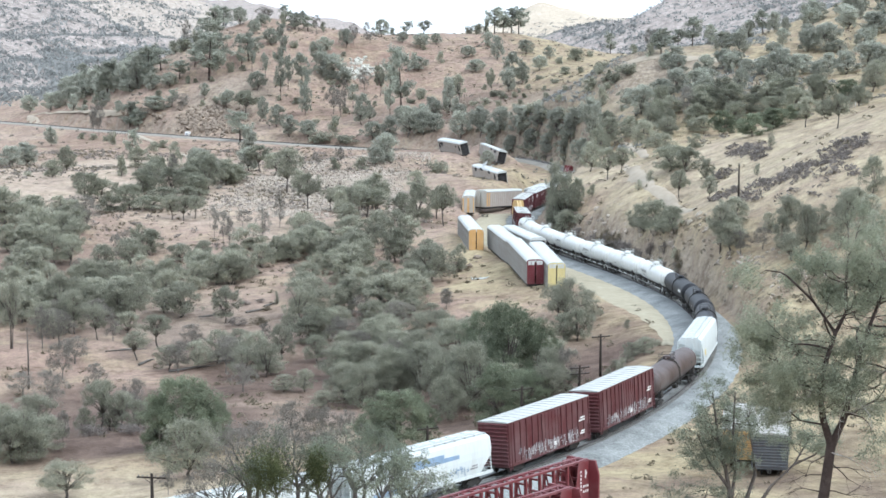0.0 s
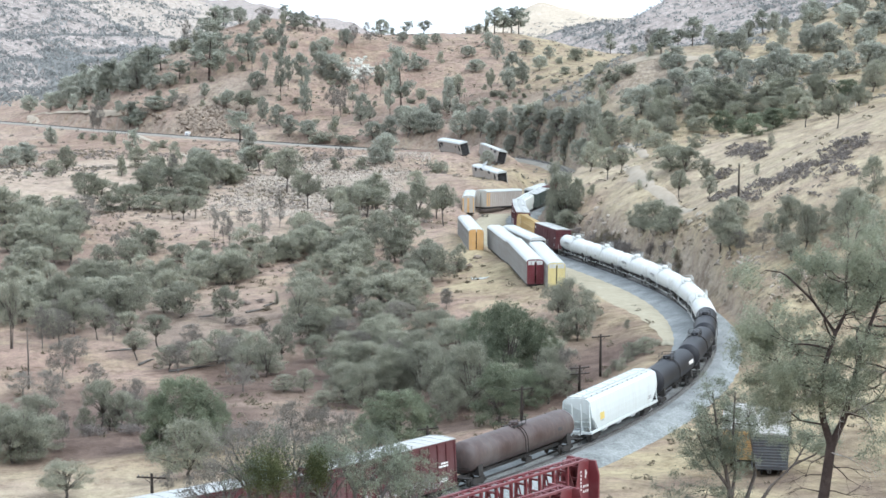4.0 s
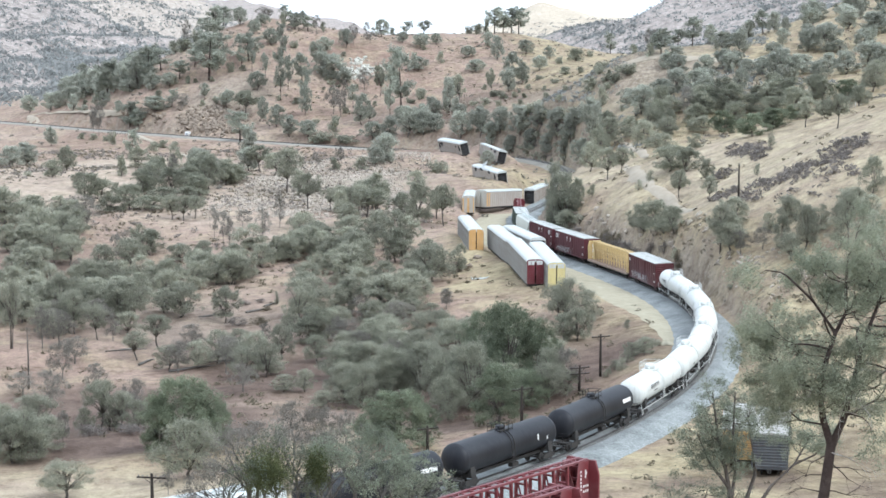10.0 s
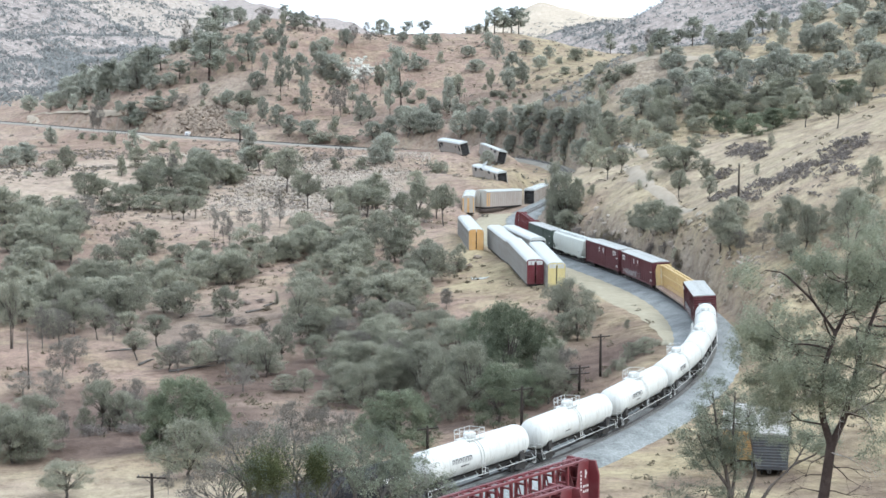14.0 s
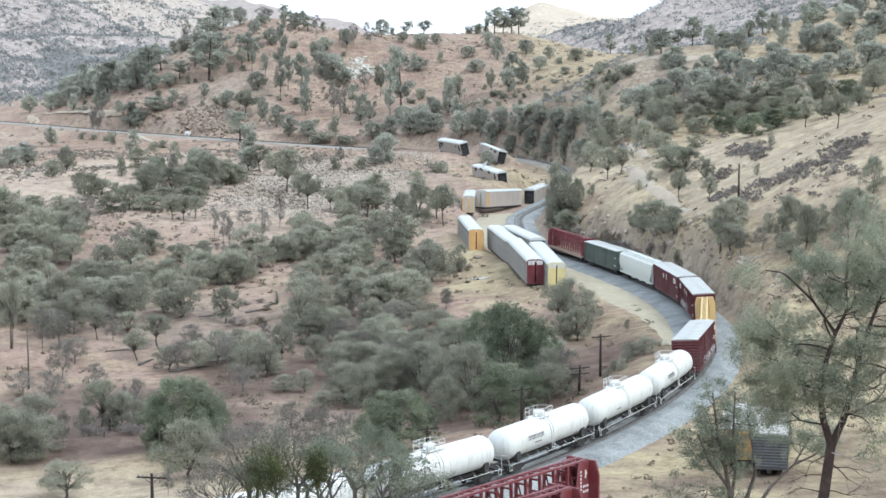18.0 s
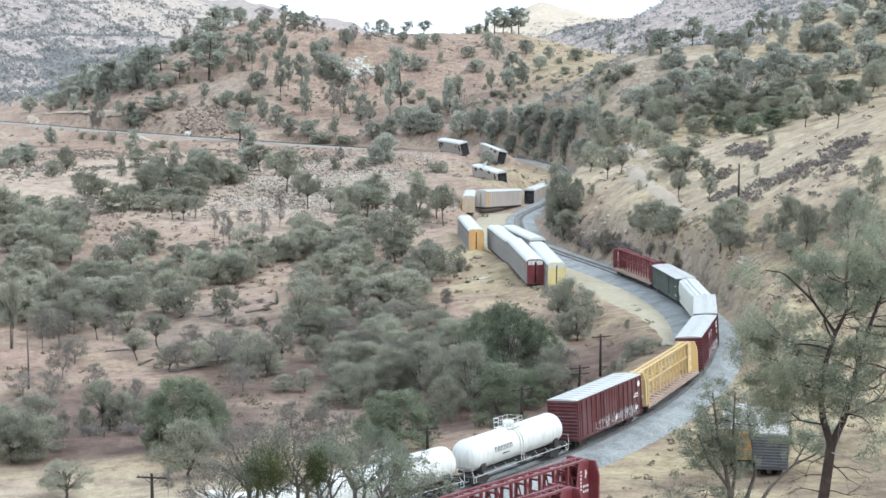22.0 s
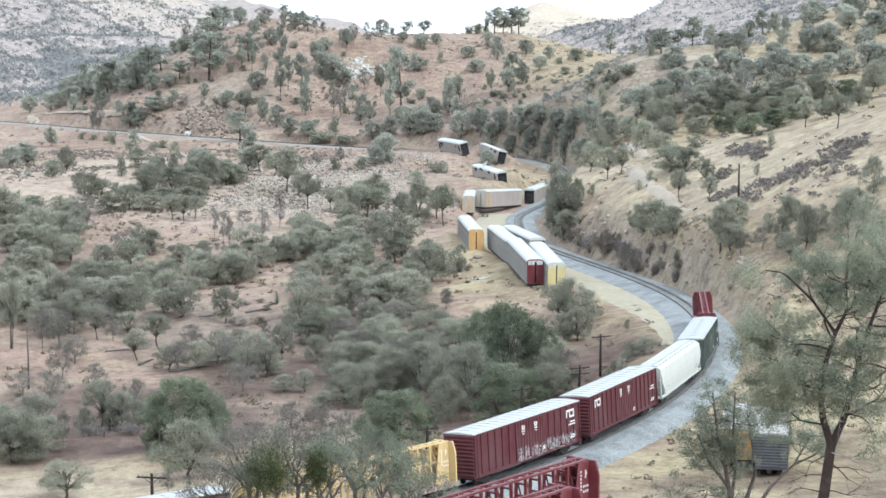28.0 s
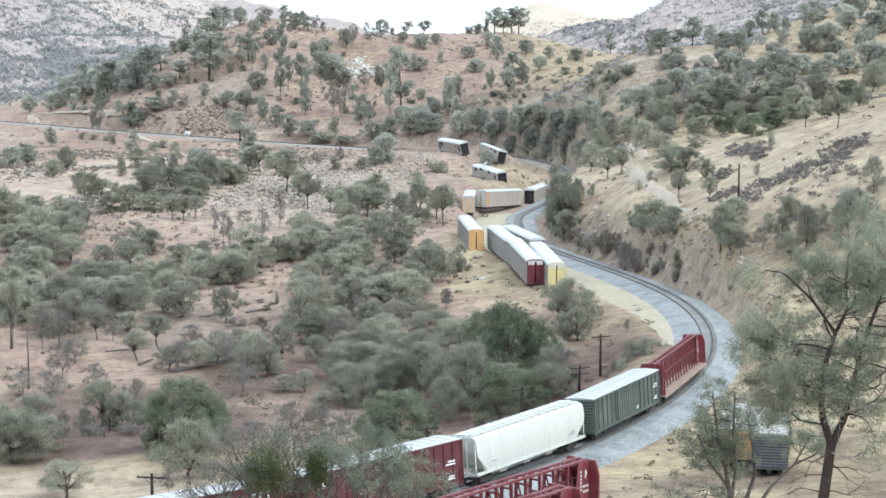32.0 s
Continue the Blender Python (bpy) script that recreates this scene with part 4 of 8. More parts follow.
def centerbeam(label, mat, long, high):
    car = thing("centerbeam_flatcar", label, "flatcar", "freight train")
    hl = long / 2

    def deck(bm):
        box(bm, -hl, hl, -1.4, 1.4, 1.0, 1.14)
        for y in (-1.4, 1.4):
            box(bm, -hl, hl, y - 0.06, y + 0.06, 0.82, 1.2)
        box(bm, -hl + 0.5, hl - 0.5, -0.3, 0.3, 0.72, 1.02)
        n = 16
        for i in range(n):
            x = -hl + 0.9 + (long - 1.8) * i / (n - 1)
            for s in (-1, 1):
                loft(bm, [[(x + w, s * 0.3, 1.12), (x + w, s * 1.4, 1.12), (x + w, s * 1.4, 1.18), (x + w, s * 0.3, 1.34)] for w in (-0.1, 0.1)])
    add("deck", f"b{long}{mat.name}", deck, DECK if long else mat, car, None, "weathered deck planks")

    def bulkhead(bm):
        prof = [(-0.1, -1.42), (0.05, -1.42)]
        for y in (-1.15, -0.4, 0.4, 1.15):
            prof += [(0.05, y - 0.1), (0.2, y - 0.06), (0.2, y + 0.06), (0.05, y + 0.1)]
        prof += [(0.05, 1.42), (-0.1, 1.42)]
        loft(bm, [[(x, y * k, z) for x, y in prof] for z, k in ((1.1, 1.0), (high - 0.9, 1.0), (high, 0.8))])
    for d in (0, 180):
        b = add("bulkhead", f"b{high}{mat.name}", bulkhead, mat, car, pose((hl - 0.25) * (1 if d == 0 else -1), 0, 0, 0, 0, d), "steel end bulkhead")
        bm = bmesh.new()
        for zz, w in ((high - 0.8, 0.7), (high - 1.1, 0.5), (2.0, 0.8), (1.75, 0.6)):
            for y in (-0.8, 0.4):
                box(bm, 0.052, 0.07, y, y + w * 0.6, zz, zz + 0.16)
        part("stencil", bm, MARK_WHITE, b)["kind"] = "stuff"

    def gusset(bm):
        for s in (-1, 1):
            loft(bm, [[(-1.75, y, 1.14), (0, y, 1.14), (0, y, high - 0.02), (-1.2, y, high - 0.02)] for y in (s * 0.60, s * 0.66)])
    for d in (0, 180):
        g = add("end_panel", f"b{high}{mat.name}", gusset, mat, car, pose((hl - 0.3) * (1 if d == 0 else -1), 0, 0, 0, 0, d), "solid end panel with stencilled data")
        bm = bmesh.new()
        for s in (-1, 1):
            for x0, x1, za, zb in [(-1.0, -0.88, high - 0.75 - 0.24 * i, high - 0.6 - 0.24 * i) for i in range(6)] + [(-0.5, -0.38, high - 1.15, high - 0.6), (-0.42, -0.3, high - 0.95, high - 0.75)] + [(-0.68 + 0.22 * i, -0.55 + 0.22 * i, zz, zz + 0.15) for i in range(3) for zz in (high - 1.75, high - 2.1)] + [(-0.6, -0.3, 1.6, 1.7)]:
                box(bm, x0, x1, s * 0.66 if s > 0 else -0.672, 0.672 if s > 0 else -0.66, za, zb)
        part("stencil", bm, MARK_WHITE, g)["kind"] = "stuff"

    def chord(bm):
        for y in (-0.36, 0.36):
            box(bm, -hl + 0.3, hl - 0.3, y - 0.09, y + 0.09, high - 0.14, high)
        n = 26
        for i in range(n):
            x = -hl + 0.5 + (long - 1.0) * i / (n - 1)
            bar(bm, (x, -0.36, high - 0.06), (x, 0.36, high - 0.06), 0.09)
            if i < n - 1 and i % 2 == 0:
                bar(bm, (x, -0.36, high - 0.07), (x + (long - 1) / (n - 1), 0.36, high - 0.07), 0.06)
        for y in (-0.42, 0.42):
            box(bm, -hl + 0.3, hl - 0.3, y - 0.05, y + 0.05, 2.95, 3.08)
    add("top_chord", f"b{long}{high}{mat.name}", chord, mat, car, None, "ladder-like top chord")

    def post(bm):
        for s in (-1, 1):
            loft(bm, [[(x, s * 0.58, 1.14), (x, s * 0.40, 1.14), (x, s * 0.26, high - 0.1), (x, s * 0.45, high - 0.1)] for x in (-0.075, 0.075)])
        for z in (1.9, 2.7, 3.5, high - 0.5):
            box(bm, -0.1, 0.1, -0.42, 0.42, z - 0.05, z + 0.05)
    n = 15
    xs = [-hl + 0.9 + (long - 1.8) * i / (n - 1) for i in range(n)]
    for x in xs:
        add("post", f"b{high}{mat.name}", post, mat, car, pose(x, 0, 0))

    def brace(bm):
        w = (long - 1.8) / (n - 1)
        for s in (-1, 1):
            bar(bm, (0.05, s * 0.48, 1.2), (w - 0.05, s * 0.38, high - 0.2), 0.1, 0.05)
    for i, x in enumerate(xs[:-1]):
        if i % 2 == 0 or i in (1, 13):
            add("diagonal", f"b{long}{high}{mat.name}", brace, mat, car, pose(x, 0, 0) if i < 7 else pose(xs[i + 1], 0, 0, 0, 0, 180))
    return car, running_gear(car, hl, hl - 2.6), hl


def train_cars():
    """The cars from the head on, each with the s of its couplers ahead and behind at the start."""
    out = []

    def put(made, ahead, behind):
        car, trucks, half = made
        out.append((car, trucks, (ahead + behind) / 2, half))
    put(covered_hopper("white covered hopper car with pale roof on the rails", HOPPER_WHITE, 18.2, 4.5, 5), 172.0, 152.0)
    put(covered_hopper("white covered hopper with faded blue panels and graffiti", HOPPER_WHITE, 18.2, 4.5, 6, "blue"), 152.0, 131.4)
    put(boxcar("maroon ribbed boxcar with pale roof and white scrawl", MAROON, 15.4, 5.0, GREY_ROOF, 3.2, 1, 11), 131.4, 113.7)
    put(boxcar("maroon boxcar, weathered, with scribbled lower side", MAROON, 15.4, 5.0, GREY_ROOF, 3.2, 1, 12), 113.7, 96.4)
    put(tank_car("dull brown tank car with railed manway", BROWN, 19.6, 1.42, 2.58, "plain", UNDER, False, [(5.5, 6.3, 2.5, 2.8)]), 96.4, 75.3)
    put(covered_hopper("white covered hopper with a small yellow panel", HOPPER_WHITE, 18.6, 4.52, 7, "yellow"), 75.3, 54.4)
    edges = [54.4, 36.5, 18.4, 0.4]
    for i in range(3):
        put(tank_car("glossy black tank car with a pale lettering bar", BLACK, 17.0, 1.45, 2.6, "plain", UNDER, False, [(4.6, 6.6, 2.55, 2.95)] if i != 1 else [(4.0, 4.2, 2.4, 2.9), (5.6, 5.8, 2.2, 2.5)]), edges[i], edges[i + 1])
    edges = [0.4, -17.0, -34.4, -51.8, -69.3, -86.8, -104.3]
    letters = [(-4.6 + 0.5 * i + a, -4.6 + 0.5 * i + b, 2.57 + c, 2.57 + d) for i in range(6) for a, b, c, d in ((0, 0.1, 0, 0.42), (0.26, 0.36, 0, 0.42), (0, 0.36, 0.32, 0.42))] + [(-3.4, -2.2, 2.2, 2.3)]
    for i in range(6):
        put(tank_car("white pressure tank car with railed valve bonnet", WHITE, 16.6, 1.45, 2.62, "bonnet", WHITE, True, letters if i in (0, 2, 3, 5) else letters[-1:]), edges[i], edges[i + 1])
    put(boxcar("maroon ribbed boxcar with chalky scrawl and pale roof", MAROON, 16.2, 4.9, GREY_ROOF, 3.4, 1, 13, logo="disc"), -104.3, -122.6)
    put(centerbeam("yellow centerbeam lumber flatcar, empty", YELLOW, 22.6, 4.6), -122.6, -147.2)
    put(boxcar("oxide-red hi-cube boxcar with white emblem over a scrawled sill", CN_RED, 18.6, 4.85, GREY_ROOF, 4.8, 2, 14, logo="rounded", ahead=False), -147.2, -167.8)
    put(boxcar("oxide-red hi-cube boxcar with white emblem and clean sill", CN_RED, 18.6, 4.85, GREY_ROOF, 4.8, 2, 15, logo="rounded", graffiti=False), -167.8, -188.2)
    put(covered_hopper("cream covered hopper car with curved sides", CREAM, 19.4, 4.5, 8), -188.2, -209.3)
    put(boxcar("dull green boxcar with patched doors and pale roof", GREEN, 18.6, 4.42, GREY_ROOF, 6.0, 2, 16, graffiti=False), -209.3, -229.9)
    put(centerbeam("red centerbeam lumber flatcar, empty, last in the train", BEAM_RED, 22.4, 4.6), -229.9, -254.2)
    return out


TRAIN = train_cars()
SPEED = 10.133


def lean_at(s):
    return float(np.clip(-np.interp(s, BENDS_AT, BENDS) / 0.55, -1, 1)) * LEAN


def heading(s):
    a, b = on_line(s - 0.5), on_line(s + 0.5)
    return math.atan2(b[1] - a[1], b[0] - a[0])


def motions():
    for car, trucks, s0, half in TRAIN:
        pivot = trucks[0].location.x
        rows, turns = [], ([], [])
        for i in range(65):
            t = i * 0.5
            s = s0 + SPEED * t
            a, b = Vector(on_line(s - pivot)), Vector(on_line(s + pivot))
            d = b - a
            yaw = math.atan2(d.y, d.x)
            lift = LEAN * 0.72 * abs(lean_at(s)) / LEAN
            m = Matrix.Translation((a + b) / 2 + Vector((0, 0, lift))) @ Matrix.Rotation(yaw, 4, "Z") @ Matrix.Rotation(-math.atan2(d.z, d.xy.length), 4, "Y") @ Matrix.Rotation(lean_at(s), 4, "X")
            rows.append((t, m))
            if i % 4 == 0:
                for k, (tr, q) in enumerate(zip(turns, (pivot, -pivot))):
                    w = (heading(s + q) - yaw + math.pi) % (2 * math.pi) - math.pi
                    tr.append((t, pose(q, 0, 0, 0, 0, math.degrees(w))))
        walk(car, rows)
        for tk, tr in zip(trucks, turns):
            walk(tk, tr)


# ---- wrecked auto racks beside the line ----
def auto_rack(label, side_mat, door_mat, near, far, roll=0.0, open_near=False, high=4.85, long=26.4):
    """A tall enclosed car set down on the dirt, from its near end to its far end."""
    near, far = Vector(near), Vector(far)
    d = (near - far).normalized()
    m = Matrix.Translation((near + far) / 2) @ Matrix.Rotation(math.atan2(d.y, d.x), 4, "Z") @ Matrix.Rotation(-math.atan2(d.z, d.xy.length), 4, "Y") @ Matrix.Rotation(radians(roll), 4, "X")
    car = thing("auto_rack_car", label, "railway car", "derailed cars", at=m)
    hl, hw, z0, z1 = long / 2, 1.5, 0.45, high - 0.55

    def side(bm):
        box(bm, -hl, hl, 1.38, 1.45, z0, z1)
        for z in (z0, (z0 + z1) * 0.36, (z0 + z1) * 0.67, z1 - 0.1):
            box(bm, -hl, hl, 1.4, 1.49, z, z + 0.1)
        k = 40
        for i in range(k):
            x = -hl + 0.3 + (long - 0.6) * (i + 0.5) / k
            box(bm, x - 0.09, x + 0.09, 1.4, 1.47, z0 + 0.2, z1 - 0.15)
    for r in (0, 180):
        add("side_panel", f"w{side_mat.name}{long}{high}", side, side_mat, car, pose(0, 0, 0, 0, 0, r), "weathered ribbed side screen")

    def post(bm):
        box(bm, -0.06, 0.06, 1.4, 1.54, z0, z1)
    n = 18
    for i in range(n + 1):
        x = -hl + 0.08 + (long - 0.16) * i / n
        for r in (0, 180):
            add("side_post", f"w{side_mat.name}{high}", post, side_mat, car, pose(x if r == 0 else x, 0, 0, 0, 0, r))

    def roof(bm):
        sec = lambda x: [(x, -1.54, z1 - 0.05), (x, -1.54, z1 + 0.12), (x, -1.25, high - 0.12), (x, -0.8, high), (x, 0.8, high), (x, 1.25, high - 0.12), (x, 1.54, z1 + 0.12), (x, 1.54, z1 - 0.05)]
        loft(bm, [sec(-hl), sec(hl)])
        for i in range(1, 18):
            x = -hl + long * i / 18
            loft(bm, [[(a[0], a[1] * 1.006, a[2] + (0.03 if j not in (0, 7) else 0)) for j, a in enumerate(sec(x + w))] for w in (-0.06, 0.06)])
    add("roof", f"w{long}{high}", roof, GALVANISED, car, None, "bright rounded sheet-metal roof")

    def floor_frame(bm):
        box(bm, -hl + 0.1, hl - 0.1, -1.4, 1.4, 0.1, z0 + 0.03)
        box(bm, -hl, hl, -0.3, 0.3, -0.15, 0.3)
    add("underframe", f"w{long}", floor_frame, UNDER, car)

    def door(bm):
        loft(bm, [[(x, 0.10, z0), (x, 1.46, z0), (x, 1.46, z1 + 0.08), (x, 1.2, high - 0.2), (x, 0.10, high - 0.08)] for x in (-0.05, 0.06)])
        for z in (1.3, 2.5, 3.6):
            box(bm, 0.05, 0.1, 0.08, 1.4, z, z + 0.1)
        for y in (0.15, 0.75, 1.4):
            box(bm, 0.05, 0.11, y - 0.04, y + 0.04, z0 + 0.1, z1)
    def door_other(bm):
        door(bm)
        for v in bm.verts:
            v.co.y = -v.co.y
        bmesh.ops.reverse_faces(bm, faces=bm.faces[:])
    for r in (0, 180):
        if r == 0 and open_near:
            # black sheet and decks paint the shade inside the open end
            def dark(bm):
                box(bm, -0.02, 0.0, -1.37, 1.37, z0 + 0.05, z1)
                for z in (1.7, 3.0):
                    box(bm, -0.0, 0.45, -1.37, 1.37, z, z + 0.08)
            add("end_opening", f"w{high}", dark, INNER_SHADE, car, pose(hl - 0.5, 0, 0), "dark open end with bare decks")
        else:
            for k, f in (("l", door), ("r", door_other)):
                add("end_door", f"w{k}{door_mat.name}{high}", f, door_mat, car, pose(hl if r == 0 else -hl, 0, 0, 0, 0, r))
    return car


def red_top_panels(car, high=4.85):
    """Two pale plates high on the door leaves."""
    for y0, y1 in ((-1.25, -0.12), (0.12, 1.25)):
        bm = bmesh.new()
        box(bm, 13.26, 13.30, y0, y1, high - 1.05, high - 0.35)
        part("door_plate", bm, GALVANISED, car, "pale plate high on the door")


def torn(car, holes, flaps=()):
    """Black patches painted as the shade in tears of the side and roof edge, and sheets of roof bent up."""
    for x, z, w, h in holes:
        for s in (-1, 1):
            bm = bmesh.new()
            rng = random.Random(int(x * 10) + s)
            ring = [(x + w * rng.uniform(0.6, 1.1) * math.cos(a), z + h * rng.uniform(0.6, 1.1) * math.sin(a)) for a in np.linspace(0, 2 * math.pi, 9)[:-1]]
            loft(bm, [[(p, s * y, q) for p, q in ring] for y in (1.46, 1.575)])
            part("torn_hole", bm, INNER_SHADE, car, "dark jagged tear in the side")
    for x, y, w, up in flaps:
        bm = bmesh.new()
        box(bm, -w, w, -0.5, 0.5, -0.02, 0.02)
        part("bent_sheet", bm, GALVANISED, car, "bent pale roof sheet", pose(x, y, 4.1 + up, 35, -25, 20))


def set_down(x, y):
    return float(land(np.array([x]), np.array([y]))[0])


red_top_panels(auto_rack("grey auto rack car with dark red end doors, derailed", RACK_SIDE, RACK_RED, (15.95, 288.5, -0.75), (13.4, 314.7, 0.3)))
red_top_panels(auto_rack("grey auto rack car with pale yellow end doors, derailed", RACK_SIDE, PALE_YELLOW, (19.35, 284.5, -0.9), (17.4, 310.8, 0.0)))
auto_rack("grey auto rack car, derailed, behind the red-ended one", RACK_SIDE, RACK_TAN, (13.6, 317.5, -0.4), (10.6, 343.8, 0.1))
auto_rack("pale-roofed auto rack car with a dark torn-open end", RACK_SIDE, RACK_TAN, (18.3, 322, -0.35), (13.9, 348, -0.3), 0, True)
auto_rack("white auto rack car with orange end doors, derailed", RACK_SIDE, RACK_YELLOW, (6.7, 337, -0.1), (4.7, 363.3, 0.4))
TAN_RACK = auto_rack("tan auto rack car with faded orange-edged end doors, shoved askew", RACK_TAN, RACK_TAN, (6.4, 424, 0.32), (7.3, 450, -0.06))
LONG_RACK = auto_rack("weathered tan and grey auto rack car lying across the slope", RACK_WORN, RACK_TAN, (9.8, 434, 1.02), (20.1, 458, -0.29))
auto_rack("weathered tan auto rack car half hidden by a tree", RACK_WORN, RACK_TAN, (23.9, 464, -0.61), (29.3, 489, -0.85), 0, True)
torn(auto_rack("crushed grey auto rack car tipped on its side", RACK_WORN, RACK_TAN, (17.4, 487, 3.41), (10.7, 512, 4.12), 7, True, 4.3), ((5.0, 3.5, 1.6, 0.5), (-3.0, 3.7, 2.2, 0.5), (-9.0, 3.2, 1.2, 0.7), (10.5, 2.6, 0.7, 1.0)), ((-6, 0.4, 1.6, 0.7), (-2, -0.6, 1.2, 0.9), (1.5, 0.2, 1.0, 0.5)))
torn(auto_rack("grey auto rack car leaning on the embankment, end open", RACK_WORN, RACK_TAN, (19.1, 558, 5.79), (13.5, 584, 7.16), -12, True, 4.7), ((8.5, 3.6, 1.6, 0.7), (3.0, 3.9, 1.0, 0.4)), ((9.5, 0.3, 1.2, 0.5),))
torn(auto_rack("grey auto rack car with a torn side, leaning, end open", RACK_WORN, RACK_TAN, (7.9, 571, 8.16), (0.4, 596, 8.42), 14, True, 4.7), ((11.6, 2.6, 0.9, 1.4), (8.0, 3.2, 0.9, 0.6), (-8.5, 3.3, 1.6, 1.0), (-11.5, 2.5, 0.8, 1.2)), ((-9.5, 0.2, 1.5, 0.4),))

for car, x in ((LONG_RACK, 12.4), (LONG_RACK, 11.0)):
    for s in (-1, 1):
        bm = bmesh.new()
        box(bm, x - 0.3, x + 0.3, min(s * 1.45, s * 1.565), max(s * 1.45, s * 1.565), 0.6, 4.1)
        part("door_leaf", bm, RACK_YELLOW, car, "faded orange door leaf folded along the side")
for y in (-1.3, -0.15, 0.15, 1.3):
    bm = bmesh.new()
    box(bm, 13.2, 13.33, y - 0.12, y + 0.12, 0.6, 4.2)
    part("door_edge", bm, RACK_YELLOW, TAN_RACK, "faded orange door edge")
# black plate on the side, painted as the shade of an open bay
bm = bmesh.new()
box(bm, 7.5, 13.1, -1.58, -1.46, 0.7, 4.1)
part("open_bay", bm, INNER_SHADE, TAN_RACK, "dark gap where a side screen is gone")

# cars set down in the foreground
fallen, _, _ = centerbeam("red centerbeam flatcar parked beside the track below the bluff", BEAM_RED, 22.4, 4.75)
fallen["group"] = "derailed cars"
fallen.matrix_basis = pose(2.05, 100.6, 5.98, 0, 0, 49.5)
fallen_too, _, _ = centerbeam("red centerbeam flatcar parked alongside another one", BEAM_RED, 22.4, 4.75)
fallen_too["group"] = "derailed cars"
fallen_too.matrix_basis = pose(0.35, 92.6, 6.1, 0, 0, 49.5)
grey_box, _, _ = boxcar("dark grey boxcar with ribbed end behind the trees", DARK_STEEL, 12.2, 4.1, RACK_SIDE, 3.0, 1, 31, graffiti=False)
grey_box["group"] = "derailed cars"
grey_box.matrix_basis = pose(30.4, 152.6, set_down(31, 153) - 0.3, 0, 0, 257)
gold_box, _, _ = boxcar("yellow boxcar half hidden by oak branches", RACK_YELLOW, 12.2, 3.7, RACK_SIDE, 3.0, 1, 32, graffiti=False)
gold_box["group"] = "derailed cars"
gold_box.matrix_basis = pose(28.1, 157.0, set_down(28.1, 157.0) - 0.4, 0, 0, 259.8)


# ---- trees ----
def leaf_mesh(name, centres, radii, count, size, mat, rng, flat=0.75, long=1.0):
    """Many small leaf clumps scattered through rounded masses, thicker near their skins."""
    w = np.array([r ** 2 for r in radii])
    pick = rng.choice(len(centres), count, p=w / w.sum())
    d = rng.normal(size=(count, 3))
    d /= np.linalg.norm(d, axis=1)[:, None]
    r = rng.random(count) ** 0.6 * rng.uniform(0.75, 1.6, count)
    c = np.array(centres)[pick] + d * (np.array(radii)[pick] * r)[:, None] * np.array([1, 1, flat])
    a = rng.normal(size=(count, 3))
    a /= np.linalg.norm(a, axis=1)[:, None]
    b = np.cross(a, rng.normal(size=(count, 3)))
    b /= np.linalg.norm(b, axis=1)[:, None]
    s = size * rng.uniform(0.6, 1.4, count)[:, None]
    v = np.stack([c - a * s * long, c + b * s * 0.7, c + a * s * long], 1).reshape(-1, 3)
    me = bpy.data.meshes.new(name)
    me.vertices.add(len(v))
    me.vertices.foreach_set("co", v.ravel())
    me.loops.add(3 * count)
    me.loops.foreach_set("vertex_index", np.arange(3 * count))
    me.polygons.add(count)
    me.polygons.foreach_set("loop_start", np.arange(0, 3 * count, 3))
    me.materials.append(mat)
    me.update(calc_edges=True)
    return me


def limbs(bm, rng, p, d, length, r, depth, tips, spread=0.7, up=0.15, sides=6, segs=3, kids=(2, 3), taper=0.62, along=None):
    """A limb that wanders, thins and forks; its tips are collected."""
    pts, rad = [Vector(p)], [r]
    d = Vector(d).normalized()
    for i in range(segs):
        d = (d + Vector(rng.normal(size=3)) * 0.18 + Vector((0, 0, up * 0.3))).normalized()
        pts.append(pts[-1] + d * length / segs)
        rad.append(r * (1 - (1 - taper) * (i + 1) / segs))
    tube(bm, pts, rad, sides, 0, False)
    if along is not None and depth <= 2:
        along.extend(tuple(q) for q in pts[1:])
    if depth == 0:
        tips.append((pts[-1], d))
        return
    for k in range(int(rng.integers(kids[0], kids[1] + 1))):
        side = Vector(rng.normal(size=3))
        nd = (d + (side - side.project(d)).normalized() * spread * rng.uniform(0.7, 1.3) + Vector((0, 0, up))).normalized()
        at = pts[-1] if k == 0 else pts[-1].lerp(pts[-2], rng.uniform(0, 0.8))
        limbs(bm, rng, at, nd, length * rng.uniform(0.6, 0.82), rad[-1] * rng.uniform(0.6, 0.85), depth - 1, tips, spread, up, max(3, sides - 1), max(2, segs - 1), kids, taper, along)


def clumps(rng, high, width, low, count, lump, flat=0.75):
    """Middles and radii of leaf clumps that fill an uneven dome, broad below and rounded above."""
    turn = rng.uniform(0, 6.28, 3)
    cs, rs = [], []
    for _ in range(count):
        a, v = rng.uniform(0, 6.28), rng.random() ** 0.9
        lobe = 1 + 0.13 * math.sin(2 * a + turn[0]) + 0.12 * math.sin(3 * a + turn[1] + 3 * v) + 0.08 * math.sin(5 * a + turn[2])
        shape = math.sqrt(max(0.04, 1 - ((v - 0.36) / 0.66) ** 2)) if v > 0.36 else 1 - 0.3 * (1 - v / 0.36) ** 2
        r = lump * (high + width) / 2 * rng.uniform(0.7, 1.3)
        u = rng.random() ** 0.45 * shape * lobe * (width / 2 * 1.06 - r * 0.6)
        z0, z1 = low * high + r * flat * 0.7, high - r * flat * 0.8
        cs.append((math.cos(a) * u, math.sin(a) * u, z0 + (z1 - z0) * v))
        rs.append(r)
    return cs, rs


